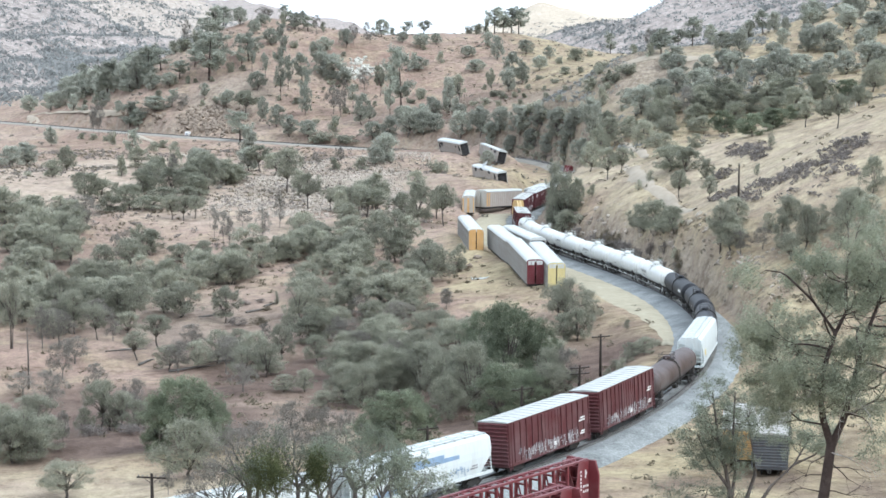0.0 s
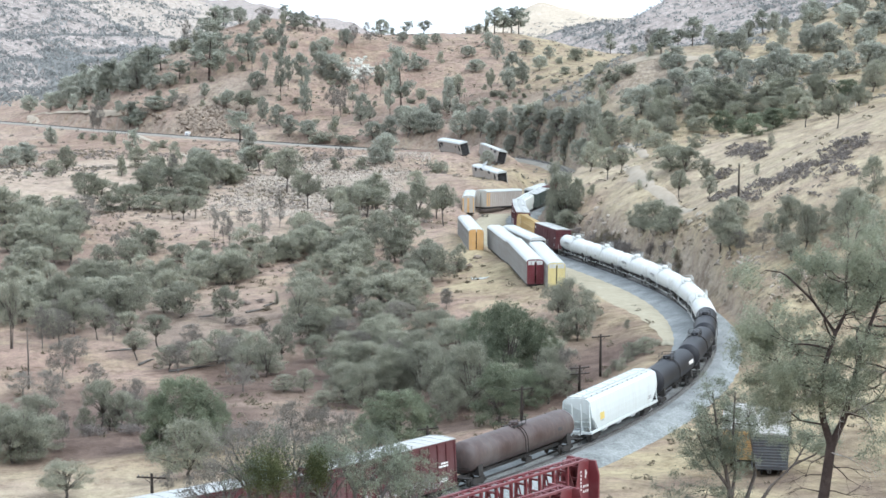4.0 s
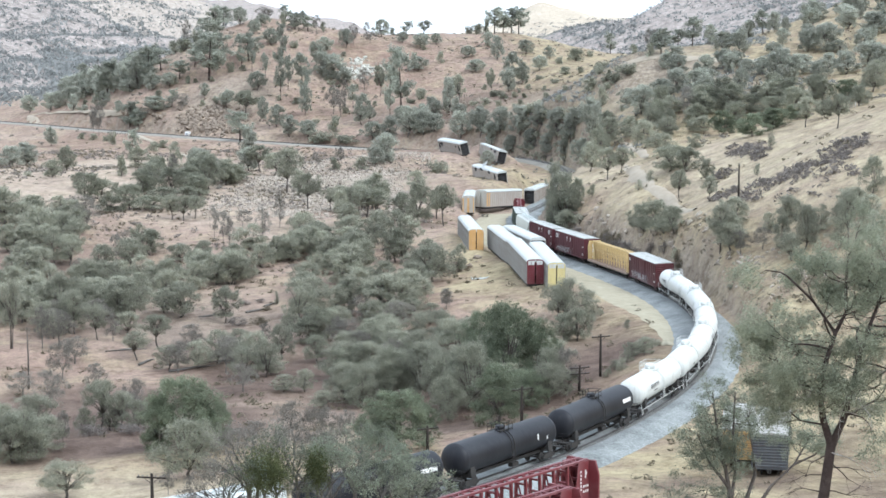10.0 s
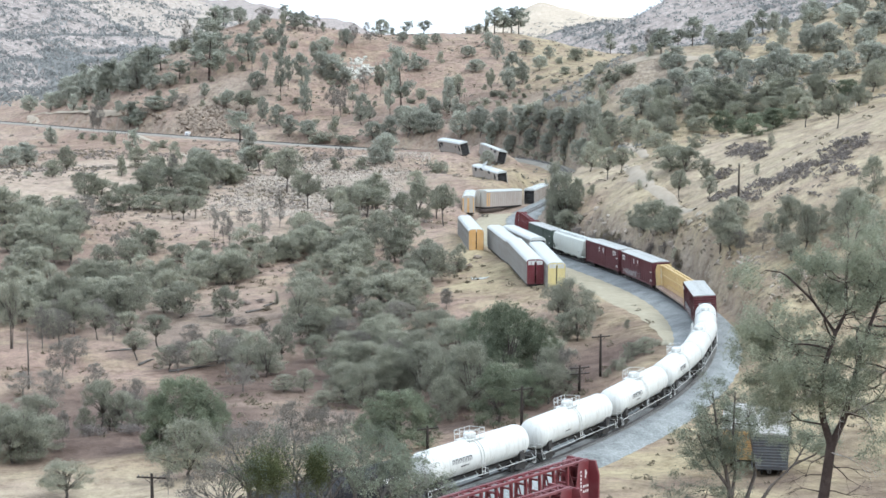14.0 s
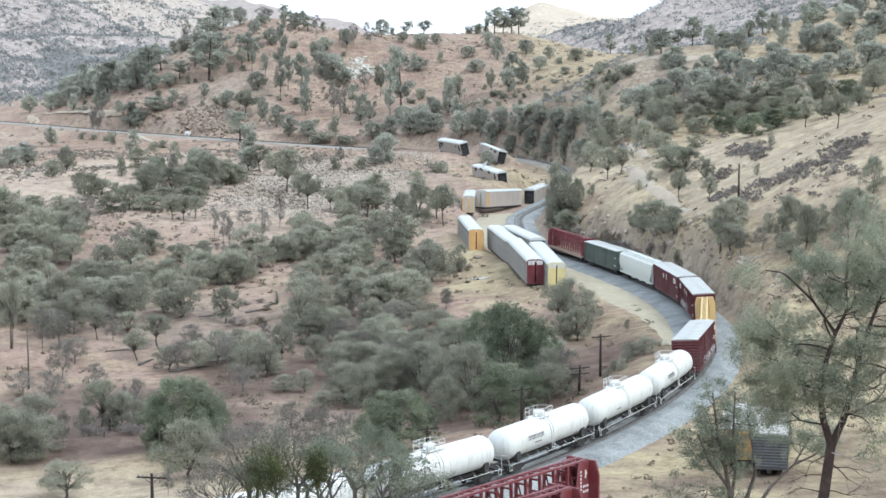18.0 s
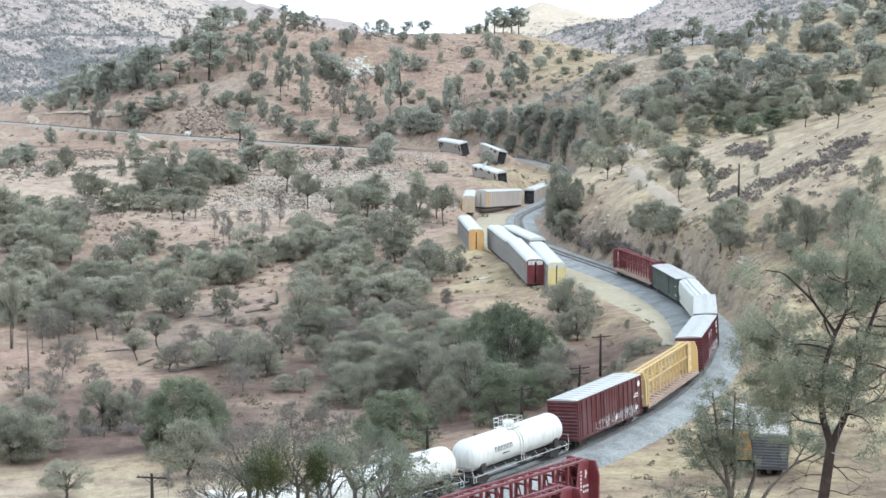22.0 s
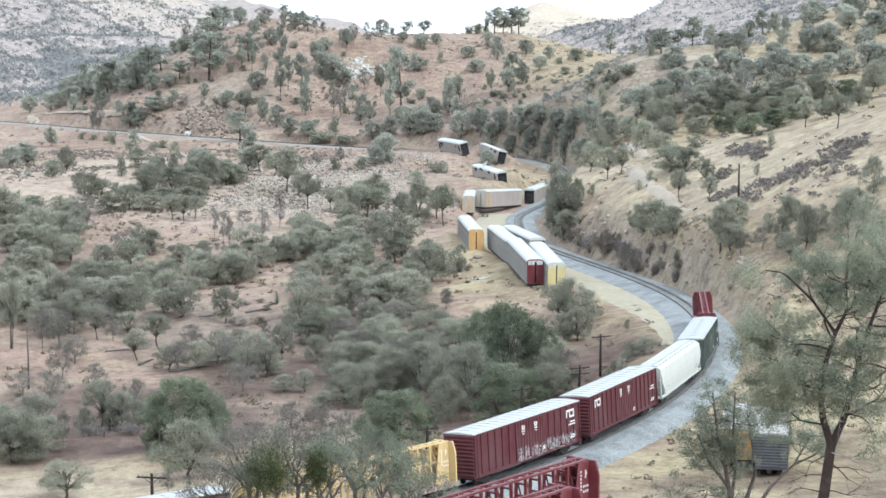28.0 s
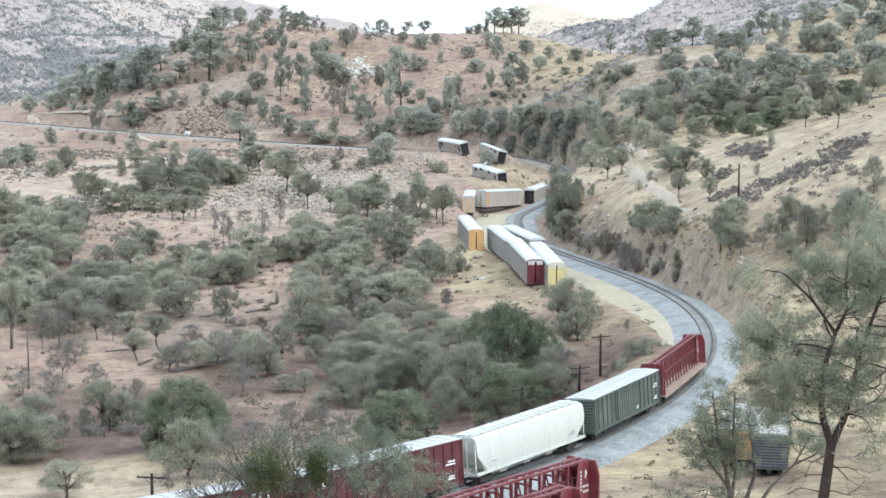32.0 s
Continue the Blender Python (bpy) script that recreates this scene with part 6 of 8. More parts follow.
UPLAND_DARK_MORE = [(102.8, 498, 7.8, 6.7), (108.3, 492.9, 8.6, 7.3), (126.1, 492, 7.7, 8.2), (88.2, 357.6, 4.6, 4.8), (85.3, 492.9, 6.3, 6.6), (94.7, 490.4, 6.2, 8.2), (81.8, 361.1, 4, 4.8), (91.2, 498.4, 6.2, 6.7), (138.4, 534.7, 7, 7.5), (113.2, 543.4, 7.6, 6), (99.2, 551.3, 5.6, 5.1), (114.6, 566.6, 5.5, 5.1), (94.4, 569.6, 5.3, 5.1), (86.8, 504.8, 8, 7.4), (101.1, 498.4, 6.3, 4.8), (78.8, 568.8, 7.5, 6.9), (111, 492.5, 6.6, 6.4), (100.3, 513.9, 7.1, 6.7), (78.8, 508.5, 7.7, 7.8), (85.4, 507.3, 7.2, 7.7), (124.6, 546.9, 6.3, 6.2), (94.8, 569.2, 6.2, 6.9), (74.9, 541.7, 7.9, 7.2), (64.3, 505.7, 7.4, 6.4)]
UPLAND_DARK_TOO = [(126.8, 531.9, 7.8, 8.8), (98.8, 500.1, 8.4, 8.5), (79.9, 531.1, 7.5, 7.9), (101.4, 485.6, 8, 8.2), (74.8, 497.2, 6.3, 6.2), (135.7, 539.7, 8.1, 9.2), (128.7, 597.2, 7.6, 7.8), (214.7, 830.3, 7.3, 7.1), (153.4, 606.1, 7.6, 8.2), (160.9, 664.8, 8.9, 8.5), (205, 854, 7.5, 7.4), (151.9, 639.6, 7.5, 7.6), (136.1, 604.6, 6.1, 5), (67.2, 499.8, 5.3, 4.7), (85.3, 567.8, 4, 3.1), (88.2, 566.5, 6, 6.3), (77.7, 504.6, 6, 6.8), (64.1, 500.6, 5.4, 4.1)]
UPLAND_GREEN = [(115.1, 480, 6.1, 9.6), (65.4, 356.7, 5, 7.2), (71.5, 363.9, 4.6, 7.3), (80.7, 384.4, 3.5, 6.4), (73.3, 440.6, 6.4, 7.4)]
UPLAND_OPEN = [(75.5, 350.9, 6.6, 4.9), (74.2, 316.9, 6.7, 5.1)]
WEST_VALLEY_DARK = [(-134.7, 522.7, 6.7, 8.1), (-133.7, 538.2, 7.6, 8.3), (-110.2, 491.8, 7.4, 5.6), (-109.4, 469.9, 5.1, 5.7), (-64.6, 463.5, 9.4, 6.2), (-61.7, 477.3, 7.7, 8), (-65, 444.6, 5.7, 7.5), (-66, 431.1, 4.1, 7.3), (-72.7, 436.7, 3.5, 8.2), (-70.7, 408.1, 3.7, 8.3), (-77.2, 413, 6.5, 8.4), (-90.2, 429.1, 6.8, 7.2), (-87.5, 430.1, 5.4, 5.8), (-97.3, 448.6, 4.4, 4.5), (-86.4, 443.1, 3, 3), (-81, 407.8, 4.4, 6.9), (-62.4, 355.6, 5.7, 7.2), (-79.7, 458.7, 7, 6.8), (-78.9, 447.5, 5.1, 5.4), (-69.5, 461.4, 7.3, 6.6), (-59.3, 479, 5.8, 6), (-80.2, 446.9, 6.9, 6.4), (-73.7, 453, 6.8, 6.8), (-68.4, 479.6, 7.9, 8.2)]
WEST_VALLEY_DARK_MORE = [(-70.4, 478, 6.8, 7.1), (-70.1, 496.8, 7.3, 6), (-70.9, 461.3, 6.5, 5.8), (-79.6, 464, 7.5, 5.9), (-66, 447, 6.3, 6.6), (-70.9, 480.3, 5.6, 6), (-82.5, 486.9, 4.5, 4.9), (-81.3, 483, 5.9, 5.1), (-83.2, 486.5, 5.7, 5.5), (-72.8, 489.7, 5.7, 5.7), (-77.7, 538.2, 6.6, 7.5), (-73.8, 471, 4.5, 3.5), (-73.1, 538.8, 4, 3.4)]
WEST_VALLEY_SHRUBS = [(-150.2, 700.3, 2.4, 3.8), (-144.6, 695.6, 2.8, 4.2), (-136.9, 686.3, 2.8, 4.6), (-108.1, 651.4, 3.1, 5.7), (-102, 640.8, 3, 4.3), (-119, 481.7, 1.9, 2.3), (-91.4, 477.1, 5.9, 3.5), (-109, 633.9, 3.8, 4.7), (-131.5, 670.4, 7, 2.9)]
WEST_VALLEY_ROUND = [(-158.4, 679.7, 7.8, 5.5), (-90, 496.2, 7.3, 5.7), (-81.1, 509, 8, 4.1), (-77.3, 523.7, 7.4, 5.3), (-84.4, 382.2, 6.5, 6.5), (-100.5, 383.7, 9.1, 7.8), (-96.1, 382.8, 6.1, 7.8), (-87.9, 364.4, 8.3, 8.6), (-82.2, 366.6, 7.1, 7.4), (-67.1, 368.5, 4.6, 3.7), (-90.3, 354.3, 5.2, 6), (-85.4, 356.2, 6, 6), (-80.8, 347.6, 7.5, 5.2), (-80, 361.8, 6.6, 4.9), (-96.9, 395.8, 6.3, 7.9), (-92.5, 372.3, 5.9, 5.8), (-92.4, 355.4, 6.1, 6.2), (-84.9, 359.6, 5.6, 6.5), (-101.2, 388.1, 6.4, 6.7), (-85.9, 380.3, 5.4, 6.1), (-88.2, 354.9, 6.4, 6.9), (-82.3, 376.7, 5.9, 5.5), (-85.4, 370.6, 6.5, 6.4), (-96.8, 395.5, 5.4, 6.2)]
WEST_VALLEY_PINES = [(-107.1, 580.5, 9.8, 3.5)]
WEST_VALLEY_BARE = [(-76.3, 473.5, 8.3, 3.2), (-79.4, 459, 6.5, 5.6), (-80.9, 380.9, 7.8, 5.7), (-67.9, 347.6, 6.8, 3.3), (-69.3, 364.6, 4.3, 2.7)]
WEST_VALLEY_OPEN = [(-61.3, 395.5, 6.1, 5.3), (-64, 396, 5.9, 5.1), (-59.1, 399.1, 5.7, 5.1), (-92.3, 402.9, 5, 4.1)]
STONY_RISE_OPEN = [(-42.5, 457.3, 12.6, 8.9), (-58.1, 533.1, 8.6, 9), (-52.4, 520.6, 7.4, 7), (-33.5, 415.9, 9.4, 6.7), (-38.4, 448.5, 7.9, 4.2), (-23.3, 380.6, 8.6, 4.1), (-21.4, 386.5, 8.7, 4.7), (-16.3, 417.6, 9.4, 5.4), (-27.7, 412.5, 5.6, 3.9), (0.1, 378.4, 9.6, 6.4), (-34, 381.7, 2.7, 3.9), (-24.5, 408.7, 7, 6.8), (-18.2, 399.3, 7.1, 7.3), (-7.3, 467, 6.7, 5.2), (-20.3, 419.4, 6.9, 6.4), (-15.9, 400.8, 7, 7.5), (-20.5, 409.8, 7.3, 6.1), (-1.6, 406.6, 6.8, 6.6), (-17.6, 418.4, 8, 8.3)]
STONY_RISE_DARK = [(-61.9, 535.3, 7.6, 7.2), (-59.9, 482.6, 5.2, 9.7), (-19, 553.7, 9.7, 8.6), (-22, 549.5, 6.3, 6.3), (-5.5, 386.6, 10, 6), (-9.6, 396, 6.9, 6.1)]
STONY_RISE_BARE = [(-20.2, 416.3, 5.9, 4.2), (-34.1, 551.9, 5.9, 3.7), (-41.4, 549.3, 5, 3), (-46, 385, 4.2, 3.9), (-39.2, 363.9, 8.6, 3.4), (-37.3, 382.8, 8.3, 2.6), (-47.8, 364, 7.9, 3.2), (-50.6, 370.5, 7.8, 2), (-46.2, 361.9, 7, 2.4)]
STONY_RISE_SHRUBS = [(-35.4, 542.2, 4.6, 4), (-26.1, 539.4, 4.5, 5.4), (-1.7, 545, 5.5, 6.2)]
STONY_RISE_ROUND = [(-10.5, 350.5, 8.5, 7.8), (-13.8, 358.1, 7.5, 5.6), (-7.3, 350.1, 7.3, 5.4), (-41.7, 359, 5.7, 7.3), (-27, 356.2, 6.3, 7.9), (-20.3, 355.8, 5.1, 6.7), (-32.8, 357, 3.9, 6)]
WRECK_BANK_TALL = [(24.5, 363.4, 17.1, 5.2), (25.8, 361.1, 13.2, 6.8)]
WRECK_BANK_DARK = [(29.1, 362.8, 6.1, 3.7), (26.7, 360.1, 8, 6.6), (25.9, 355.3, 6.7, 5.3), (24.4, 369.1, 7.5, 3.7), (39, 307.2, 6, 6.6), (41.1, 298, 4.7, 4.6), (37.1, 316, 4.9, 4.5), (46.2, 342.6, 5.6, 7.6), (48.9, 336.9, 5, 5.7), (51.3, 326.9, 4.6, 2.9)]
WRECK_BANK_SHRUBS = [(32.3, 363.5, 2.7, 2.2), (28.6, 351.3, 2.3, 2.8), (39.3, 336.9, 2.2, 2), (40, 302.6, 3.5, 6.1), (37.6, 313, 3.4, 5.3), (40.6, 292.3, 2.2, 1.7), (38.8, 298.5, 1.7, 2), (37.8, 298.2, 2.4, 1.6), (40.3, 288, 1.9, 2), (41.2, 281.1, 1.2, 1.7), (45.6, 259.9, 1.1, 1.2), (49.4, 248.6, 1.3, 1.2), (44.8, 259.6, 1, 1.4), (41.9, 272.8, 0.9, 1.3), (41.9, 339.8, 2.5, 2.3)]
WRECK_BANK_OPEN = [(36.8, 375.8, 7.3, 4.8), (39.9, 375.7, 6.1, 5.3), (45.4, 322.1, 6.2, 3.7), (49.1, 308.9, 4.9, 3.1)]
WRECK_BANK_ROUND = [(38.3, 436.5, 7.9, 5.9), (54.8, 422.3, 6.1, 8.5), (54.6, 364.4, 3.5, 3.7), (54.6, 457, 8, 7.1)]
WRECK_BANK_BRUSH = [(29.5, 334.7, 4.1, 4.5), (32, 325.7, 4.4, 4.4), (33.6, 309.4, 6.5, 4.2), (35.3, 305.9, 4.8, 2.9), (28.3, 340.8, 2.9, 3.5), (37.9, 297.6, 2.7, 2), (40, 287.1, 2.9, 1.6), (40.9, 290.4, 2.5, 1.4), (39.5, 298.9, 2.5, 1.8), (37.8, 305.1, 2.6, 2.1), (26.7, 349.8, 3.2, 2.8), (34.2, 316.8, 2, 2.6), (33.6, 320.9, 2.7, 3.3), (32.9, 325.2, 1.6, 2.2), (32.4, 327.2, 2.6, 3), (33.8, 320.1, 1.8, 1.9), (31.3, 329.5, 2.9, 4.3), (28, 347.6, 2.4, 2.9), (32.8, 325.2, 1.8, 2.5), (32.2, 329.3, 2.2, 2.8), (34.8, 317.2, 2.4, 3.2), (32.7, 324.9, 2.4, 3.6), (33.7, 323.3, 2.2, 2.9), (37.5, 302.8, 0.8, 1.2)]
WRECK_BANK_BRUSH_MORE = [(39.2, 295.8, 1.8, 2.1), (40.9, 288.3, 1.6, 2.3), (36.7, 309.3, 0.8, 1), (37.4, 304.8, 1.1, 1.2), (35.5, 313.1, 1.7, 2.4), (37.4, 304.1, 1.1, 1.2), (36.2, 311.9, 1, 1.4), (41, 287.9, 1.2, 1.7), (40.4, 290.9, 1.2, 1.4)]
GRASS_SPUR_SHRUBS = [(57.4, 306.8, 2.5, 1.5), (64.7, 332, 3.1, 2), (65.1, 262.6, 1.5, 2.7), (60.6, 267.1, 1.1, 1.4)]
GRASS_SPUR_OPEN = [(45.2, 272.6, 7.6, 5), (58.9, 243.5, 8.8, 3.8)]
GRASS_SPUR_ROUND = [(52.5, 270.1, 3.4, 2.7), (60.5, 256.7, 3.6, 2.4), (52.9, 253.6, 4.5, 4.3), (60.9, 236.7, 5.6, 4), (64.2, 252.2, 3.9, 4.3), (55.6, 270.6, 4.6, 4.5), (48.2, 277.8, 5, 5.2), (46.4, 270, 4.5, 5.5), (58.7, 247.6, 4.8, 4.9), (63, 257.9, 4.4, 5.3), (46.6, 272.2, 4.8, 5.2), (56.3, 271.3, 3.5, 3.2)]
GRASS_SPUR_DARK = [(52.8, 260.1, 5.5, 3.5), (55.4, 255.6, 7.1, 4.8), (57.9, 259.5, 4.1, 4), (67.1, 261.9, 5.9, 3.7)]
GRASS_SPUR_BARE = [(50.5, 264.2, 3.8, 3.2), (47.4, 266.3, 4.2, 3.6)]
OAK_BENCH_ROUND = [(-82.2, 317.4, 5.6, 5.4), (-69.8, 286, 6.2, 4.9), (-65.3, 285.2, 8.3, 5.8), (-73.4, 311.8, 6.8, 5.3), (-59.9, 285.2, 6.2, 4.8), (-66.1, 328.7, 4.7, 6.7), (-62.9, 329.3, 4.9, 5.6), (-55.1, 285.5, 5.2, 4.8), (-54.8, 299.7, 6.7, 5.1), (-58.9, 328.6, 6, 5.6), (-45.7, 290.1, 6.3, 7.7), (-49.3, 294.3, 4.4, 5), (-47.8, 318.8, 5.8, 5.4), (-54.5, 346.9, 4, 5.9), (-49.6, 347.4, 4.6, 4.7), (-44.4, 325.7, 6, 6.6), (-41.1, 324.3, 7, 6.6), (-52, 274, 3.9, 4.7), (-37.5, 287.2, 6.5, 4.9), (-34.7, 255.2, 5.4, 5.2), (-70.2, 328, 4.9, 3.3), (-57.6, 285.9, 4.1, 3.9), (-61.9, 287.8, 5.9, 3.9), (-48.7, 333.2, 5.4, 4.7)]
OAK_BENCH_ROUND_MORE = [(-81.9, 335.6, 6.3, 7.4), (-81.5, 316.9, 5.7, 5.4), (-83.9, 334.1, 6.3, 5.6), (-50.8, 308.6, 6.4, 6.7), (-47.1, 330.3, 5.8, 5.7), (-62.8, 315.8, 6.4, 7.9), (-60.6, 288.3, 6.7, 7.9), (-58.9, 302.1, 5.8, 5.9), (-73.6, 298.9, 6.4, 6.2), (-67.6, 317.5, 6.9, 6), (-77.3, 345.8, 6.6, 6), (-83.1, 322.9, 6.8, 5.8), (-85.4, 340.6, 6.2, 6.7), (-64.3, 318.7, 5.4, 5.1), (-72.1, 297.4, 6.3, 7.7), (-55, 287.5, 6.8, 8.3), (-69.6, 317.1, 6, 5.6), (-72.3, 278.5, 7, 8.2), (-72.4, 280.3, 6.7, 8.2), (-68.7, 336.2, 6.2, 5.6), (-81.6, 334, 6.8, 8), (-74.2, 299.1, 6, 5.2), (-64.3, 342.2, 6.6, 7.9), (-65.3, 273.8, 5.4, 5.9)]
OAK_BENCH_ROUND_TOO = [(-61.7, 274.6, 5.1, 5.7)]
OAK_BENCH_OPEN = [(-67.4, 260.1, 11.2, 3.7), (-60.7, 273.9, 7.6, 5.2), (-62.2, 273.7, 4.8, 3.7), (-55.8, 268.3, 6.1, 4), (-47.7, 258.6, 4.7, 4.9), (-45.5, 265.3, 5.6, 5.1)]
OAK_BENCH_BARE = [(-63.1, 261.7, 6.9, 3.6), (-41, 271.5, 3, 3.7), (-39.7, 265.6, 3.2, 3.3), (-53.1, 267.4, 4.5, 2.7), (-56.6, 246.6, 5.9, 4.2), (-56.6, 255.1, 4.5, 4.9), (-73.9, 338.8, 3.3, 3.4), (-59.8, 235.8, 3.6, 4), (-63.2, 273, 6, 4.7), (-57.4, 277.5, 5.2, 4.6), (-70.7, 279.5, 5.2, 4.6), (-60.8, 263.3, 6.4, 4.8)]
OAK_BENCH_DARK = [(-53.5, 326.2, 5.4, 5.5)]
MID_SLOPE_ROUND = [(-38.9, 329.2, 6, 5.6), (-36.8, 340.6, 5.1, 5.8), (-40.5, 324.1, 5.9, 6.6), (-33.4, 348, 4.5, 7.1), (-30.1, 350.4, 5.8, 7.1), (-25.3, 305.8, 4.6, 6.2), (-24.8, 288, 7, 5.9), (-10.7, 303.5, 5.6, 5.1), (-14.3, 314, 3.8, 5.3), (-6.2, 309.9, 5.5, 4.6), (-17.9, 286.4, 6, 5.8), (-3.9, 263.6, 4.8, 5.4), (-0.4, 260.7, 5, 5.3), (-9.4, 266.9, 4.7, 5.4), (-12.7, 258.8, 3.7, 5.3), (-32.5, 255.3, 3.8, 5.2), (-29.1, 256.1, 5.2, 4.9), (-37.3, 252.5, 4.3, 4.8), (-21.9, 377.6, 6.2, 6.6), (-17.8, 342.9, 6.9, 7.5), (-20, 364.6, 5.8, 7.1), (-42.5, 340.1, 5.1, 5.1), (-16.4, 362.9, 5.2, 5), (-31.3, 345.6, 5.1, 4.6)]
MID_SLOPE_ROUND_MORE = [(-25, 345.6, 6.3, 5.3), (-34.1, 345.3, 5.6, 5), (-19.2, 342, 5.6, 5.6), (-30.8, 366.9, 6.5, 7)]
MID_SLOPE_DARK = [(-25.7, 355.5, 5.3, 7.2), (-20.6, 270.6, 5.9, 6.4), (-15.7, 326.9, 6.9, 5.5), (-21.7, 329.7, 4.9, 5.6), (-9.6, 336.8, 7.1, 6.4)]
MID_SLOPE_OPEN = [(-25.2, 273, 4.8, 3), (-17.9, 318.2, 7.8, 6.9), (-2.5, 304.2, 4.3, 3.1), (-17.3, 274, 4.8, 4.7)]
MID_SLOPE_SHRUBS = [(-4.1, 293.6, 1.2, 1.6), (-30.2, 302.6, 2.6, 1.2)]
MID_SLOPE_BARE = [(-13.7, 281.2, 4.4, 4.8), (-7, 270.7, 5.7, 5.5), (-28.9, 270.2, 4.1, 2.2), (-25, 272.8, 4.1, 2.2), (0.6, 279.3, 3.9, 2.3)]
MID_SLOPE_BRUSH = [(-35.1, 284.3, 1.7, 4.2), (-31.8, 285, 1.4, 4.3), (-33.4, 305.8, 0.9, 2.1), (-36.1, 304.9, 0.9, 2.1), (-31.9, 299.8, 1, 2.4)]
NEAR_WEST_DARK = [(-47, 184.3, 5.9, 6.6), (-47.8, 183.2, 5.5, 5), (-26.3, 171, 6.4, 6.8)]
NEAR_WEST_ROUND = [(-49.5, 200, 5.4, 6.2), (-50.3, 187.3, 5.8, 4.5)]
NEAR_WEST_BARE = [(-53.9, 227.6, 5.6, 4.7), (-39.5, 211.6, 5.7, 3.6), (-43.5, 189.2, 4.5, 1.4), (-27.1, 162.3, 2.6, 1.6)]
NEAR_WEST_OPEN = [(-42.1, 202.8, 6.7, 4.6), (-39.5, 202.8, 5, 3.9)]
NEAR_WEST_GREEN = [(-29, 183.6, 8.9, 8), (-31.5, 183.3, 6.4, 4.4), (-26, 186.1, 5.9, 4.8)]
NEAR_WEST_BROAD = [(-38, 166, 4.1, 6)]
NEAR_WEST_BRUSH = [(-42.2, 197.5, 1.5, 4.1), (-37.2, 196.3, 1.3, 4)]
RAVINE_GREEN = [(-5, 183.4, 6.7, 7.9), (-7.3, 183.4, 4.5, 4.8), (-2.3, 190.8, 4.4, 3.9), (8.5, 215.4, 12, 8.5), (12.2, 215, 9.2, 5.9), (6.2, 239.3, 8.2, 7.3), (6.4, 193.9, 7.4, 7.3), (9.8, 203, 5.1, 5.5)]
RAVINE_BARE = [(-16.2, 179.2, 6.2, 4.9), (-13.1, 178.9, 5.6, 4.7), (-10.7, 182.3, 4.5, 3.1), (-21.4, 186.8, 3.3, 3.8), (-23.2, 183.4, 3, 3.1), (-27.6, 228.7, 4.2, 3.9), (-16.6, 263.4, 5.8, 4.3), (-12.4, 250.8, 5.5, 3.7), (-7.5, 246.6, 4.5, 3.4), (3.9, 224.7, 5.9, 4.7), (15.2, 208.8, 6.1, 4.1)]
RAVINE_DARK = [(-10.6, 215.3, 6, 4.4), (-7.1, 220.4, 6.8, 6), (-3.3, 217.5, 7.4, 5.9), (-0.3, 208.9, 7.3, 5.7), (3.2, 206.2, 8.4, 6.8), (13.2, 207.8, 6.5, 4.3), (0.6, 202.5, 5.7, 4.8), (-15, 239.3, 5, 4.6), (-19.4, 254.7, 4.3, 4.3), (-11, 260.6, 5.1, 5.4), (5.1, 226.7, 4.7, 3.9), (-12.4, 241.5, 5.1, 4.7), (8.1, 237.9, 4.4, 4), (2.2, 247.3, 5.8, 6.1), (-3.8, 240.3, 5.2, 4.7)]
RAVINE_ROUND = [(-19, 228.5, 3.3, 3.1), (-12.3, 220.1, 3.2, 4.5), (-15.7, 216.3, 2.4, 4.1), (-22, 228.6, 2.5, 3.7), (-3.1, 236.2, 6.6, 5.6), (0.7, 256.9, 4.7, 5.8), (4.1, 250.7, 5.5, 5.6), (-11.1, 242.6, 5.1, 5.8), (-7, 250.1, 5.3, 6), (-25.4, 245.3, 2.8, 4.2), (14.3, 219.4, 5.1, 5.1), (-14.7, 241.6, 5.7, 6.5), (-5.6, 222.6, 5.6, 6.5), (11, 234.7, 6.3, 6.9), (7.3, 224.4, 6.5, 7.6), (-8.5, 262.2, 4.6, 4.9), (-8.1, 256.7, 5.4, 5), (13, 204.4, 5.4, 4.6), (5, 220.5, 4.6, 5), (6.8, 241.7, 4.7, 5.6), (-1.9, 228, 6.3, 6.7), (1.8, 232.1, 4.4, 5.1), (13.6, 234, 4.3, 5.1), (-7.3, 220.2, 5.9, 5.9)]
RAVINE_ROUND_MORE = [(8.6, 209.9, 4.8, 5.4), (-14.7, 251.2, 5.3, 5), (-13.1, 221.8, 5.3, 5.4)]
TRACK_SIDE_OPEN = [(18.8, 250.2, 8.7, 6.6)]
TRACK_SIDE_ROUND = [(21.8, 254.6, 5.5, 4.3), (17.9, 262.5, 5.5, 4.5), (3, 319.6, 5.6, 3.5)]
TRACK_SIDE_DARK = [(19.7, 244, 5.1, 5), (17.9, 246.4, 4.2, 4.2), (26.6, 219.4, 2.4, 3), (25.2, 221.9, 2.1, 2.3)]
TRACK_SIDE_SHRUBS = [(27.1, 244.7, 1.5, 1.2), (28.2, 223.7, 1.4, 2), (23, 214.1, 1.8, 2), (21.1, 212.8, 1.3, 1.6), (24.3, 257.1, 1.3, 1.2), (24.2, 218.2, 2, 2.2), (22.4, 216.1, 1.5, 1.8), (-0.4, 322.2, 2.4, 2.8), (29.2, 225.2, 0.9, 1.2)]
TRACK_SIDE_BARE = [(0.6, 279.7, 3.3, 2.1)]
TRACK_SIDE_BRUSH = [(-2.7, 331.5, 2.2, 3.4)]
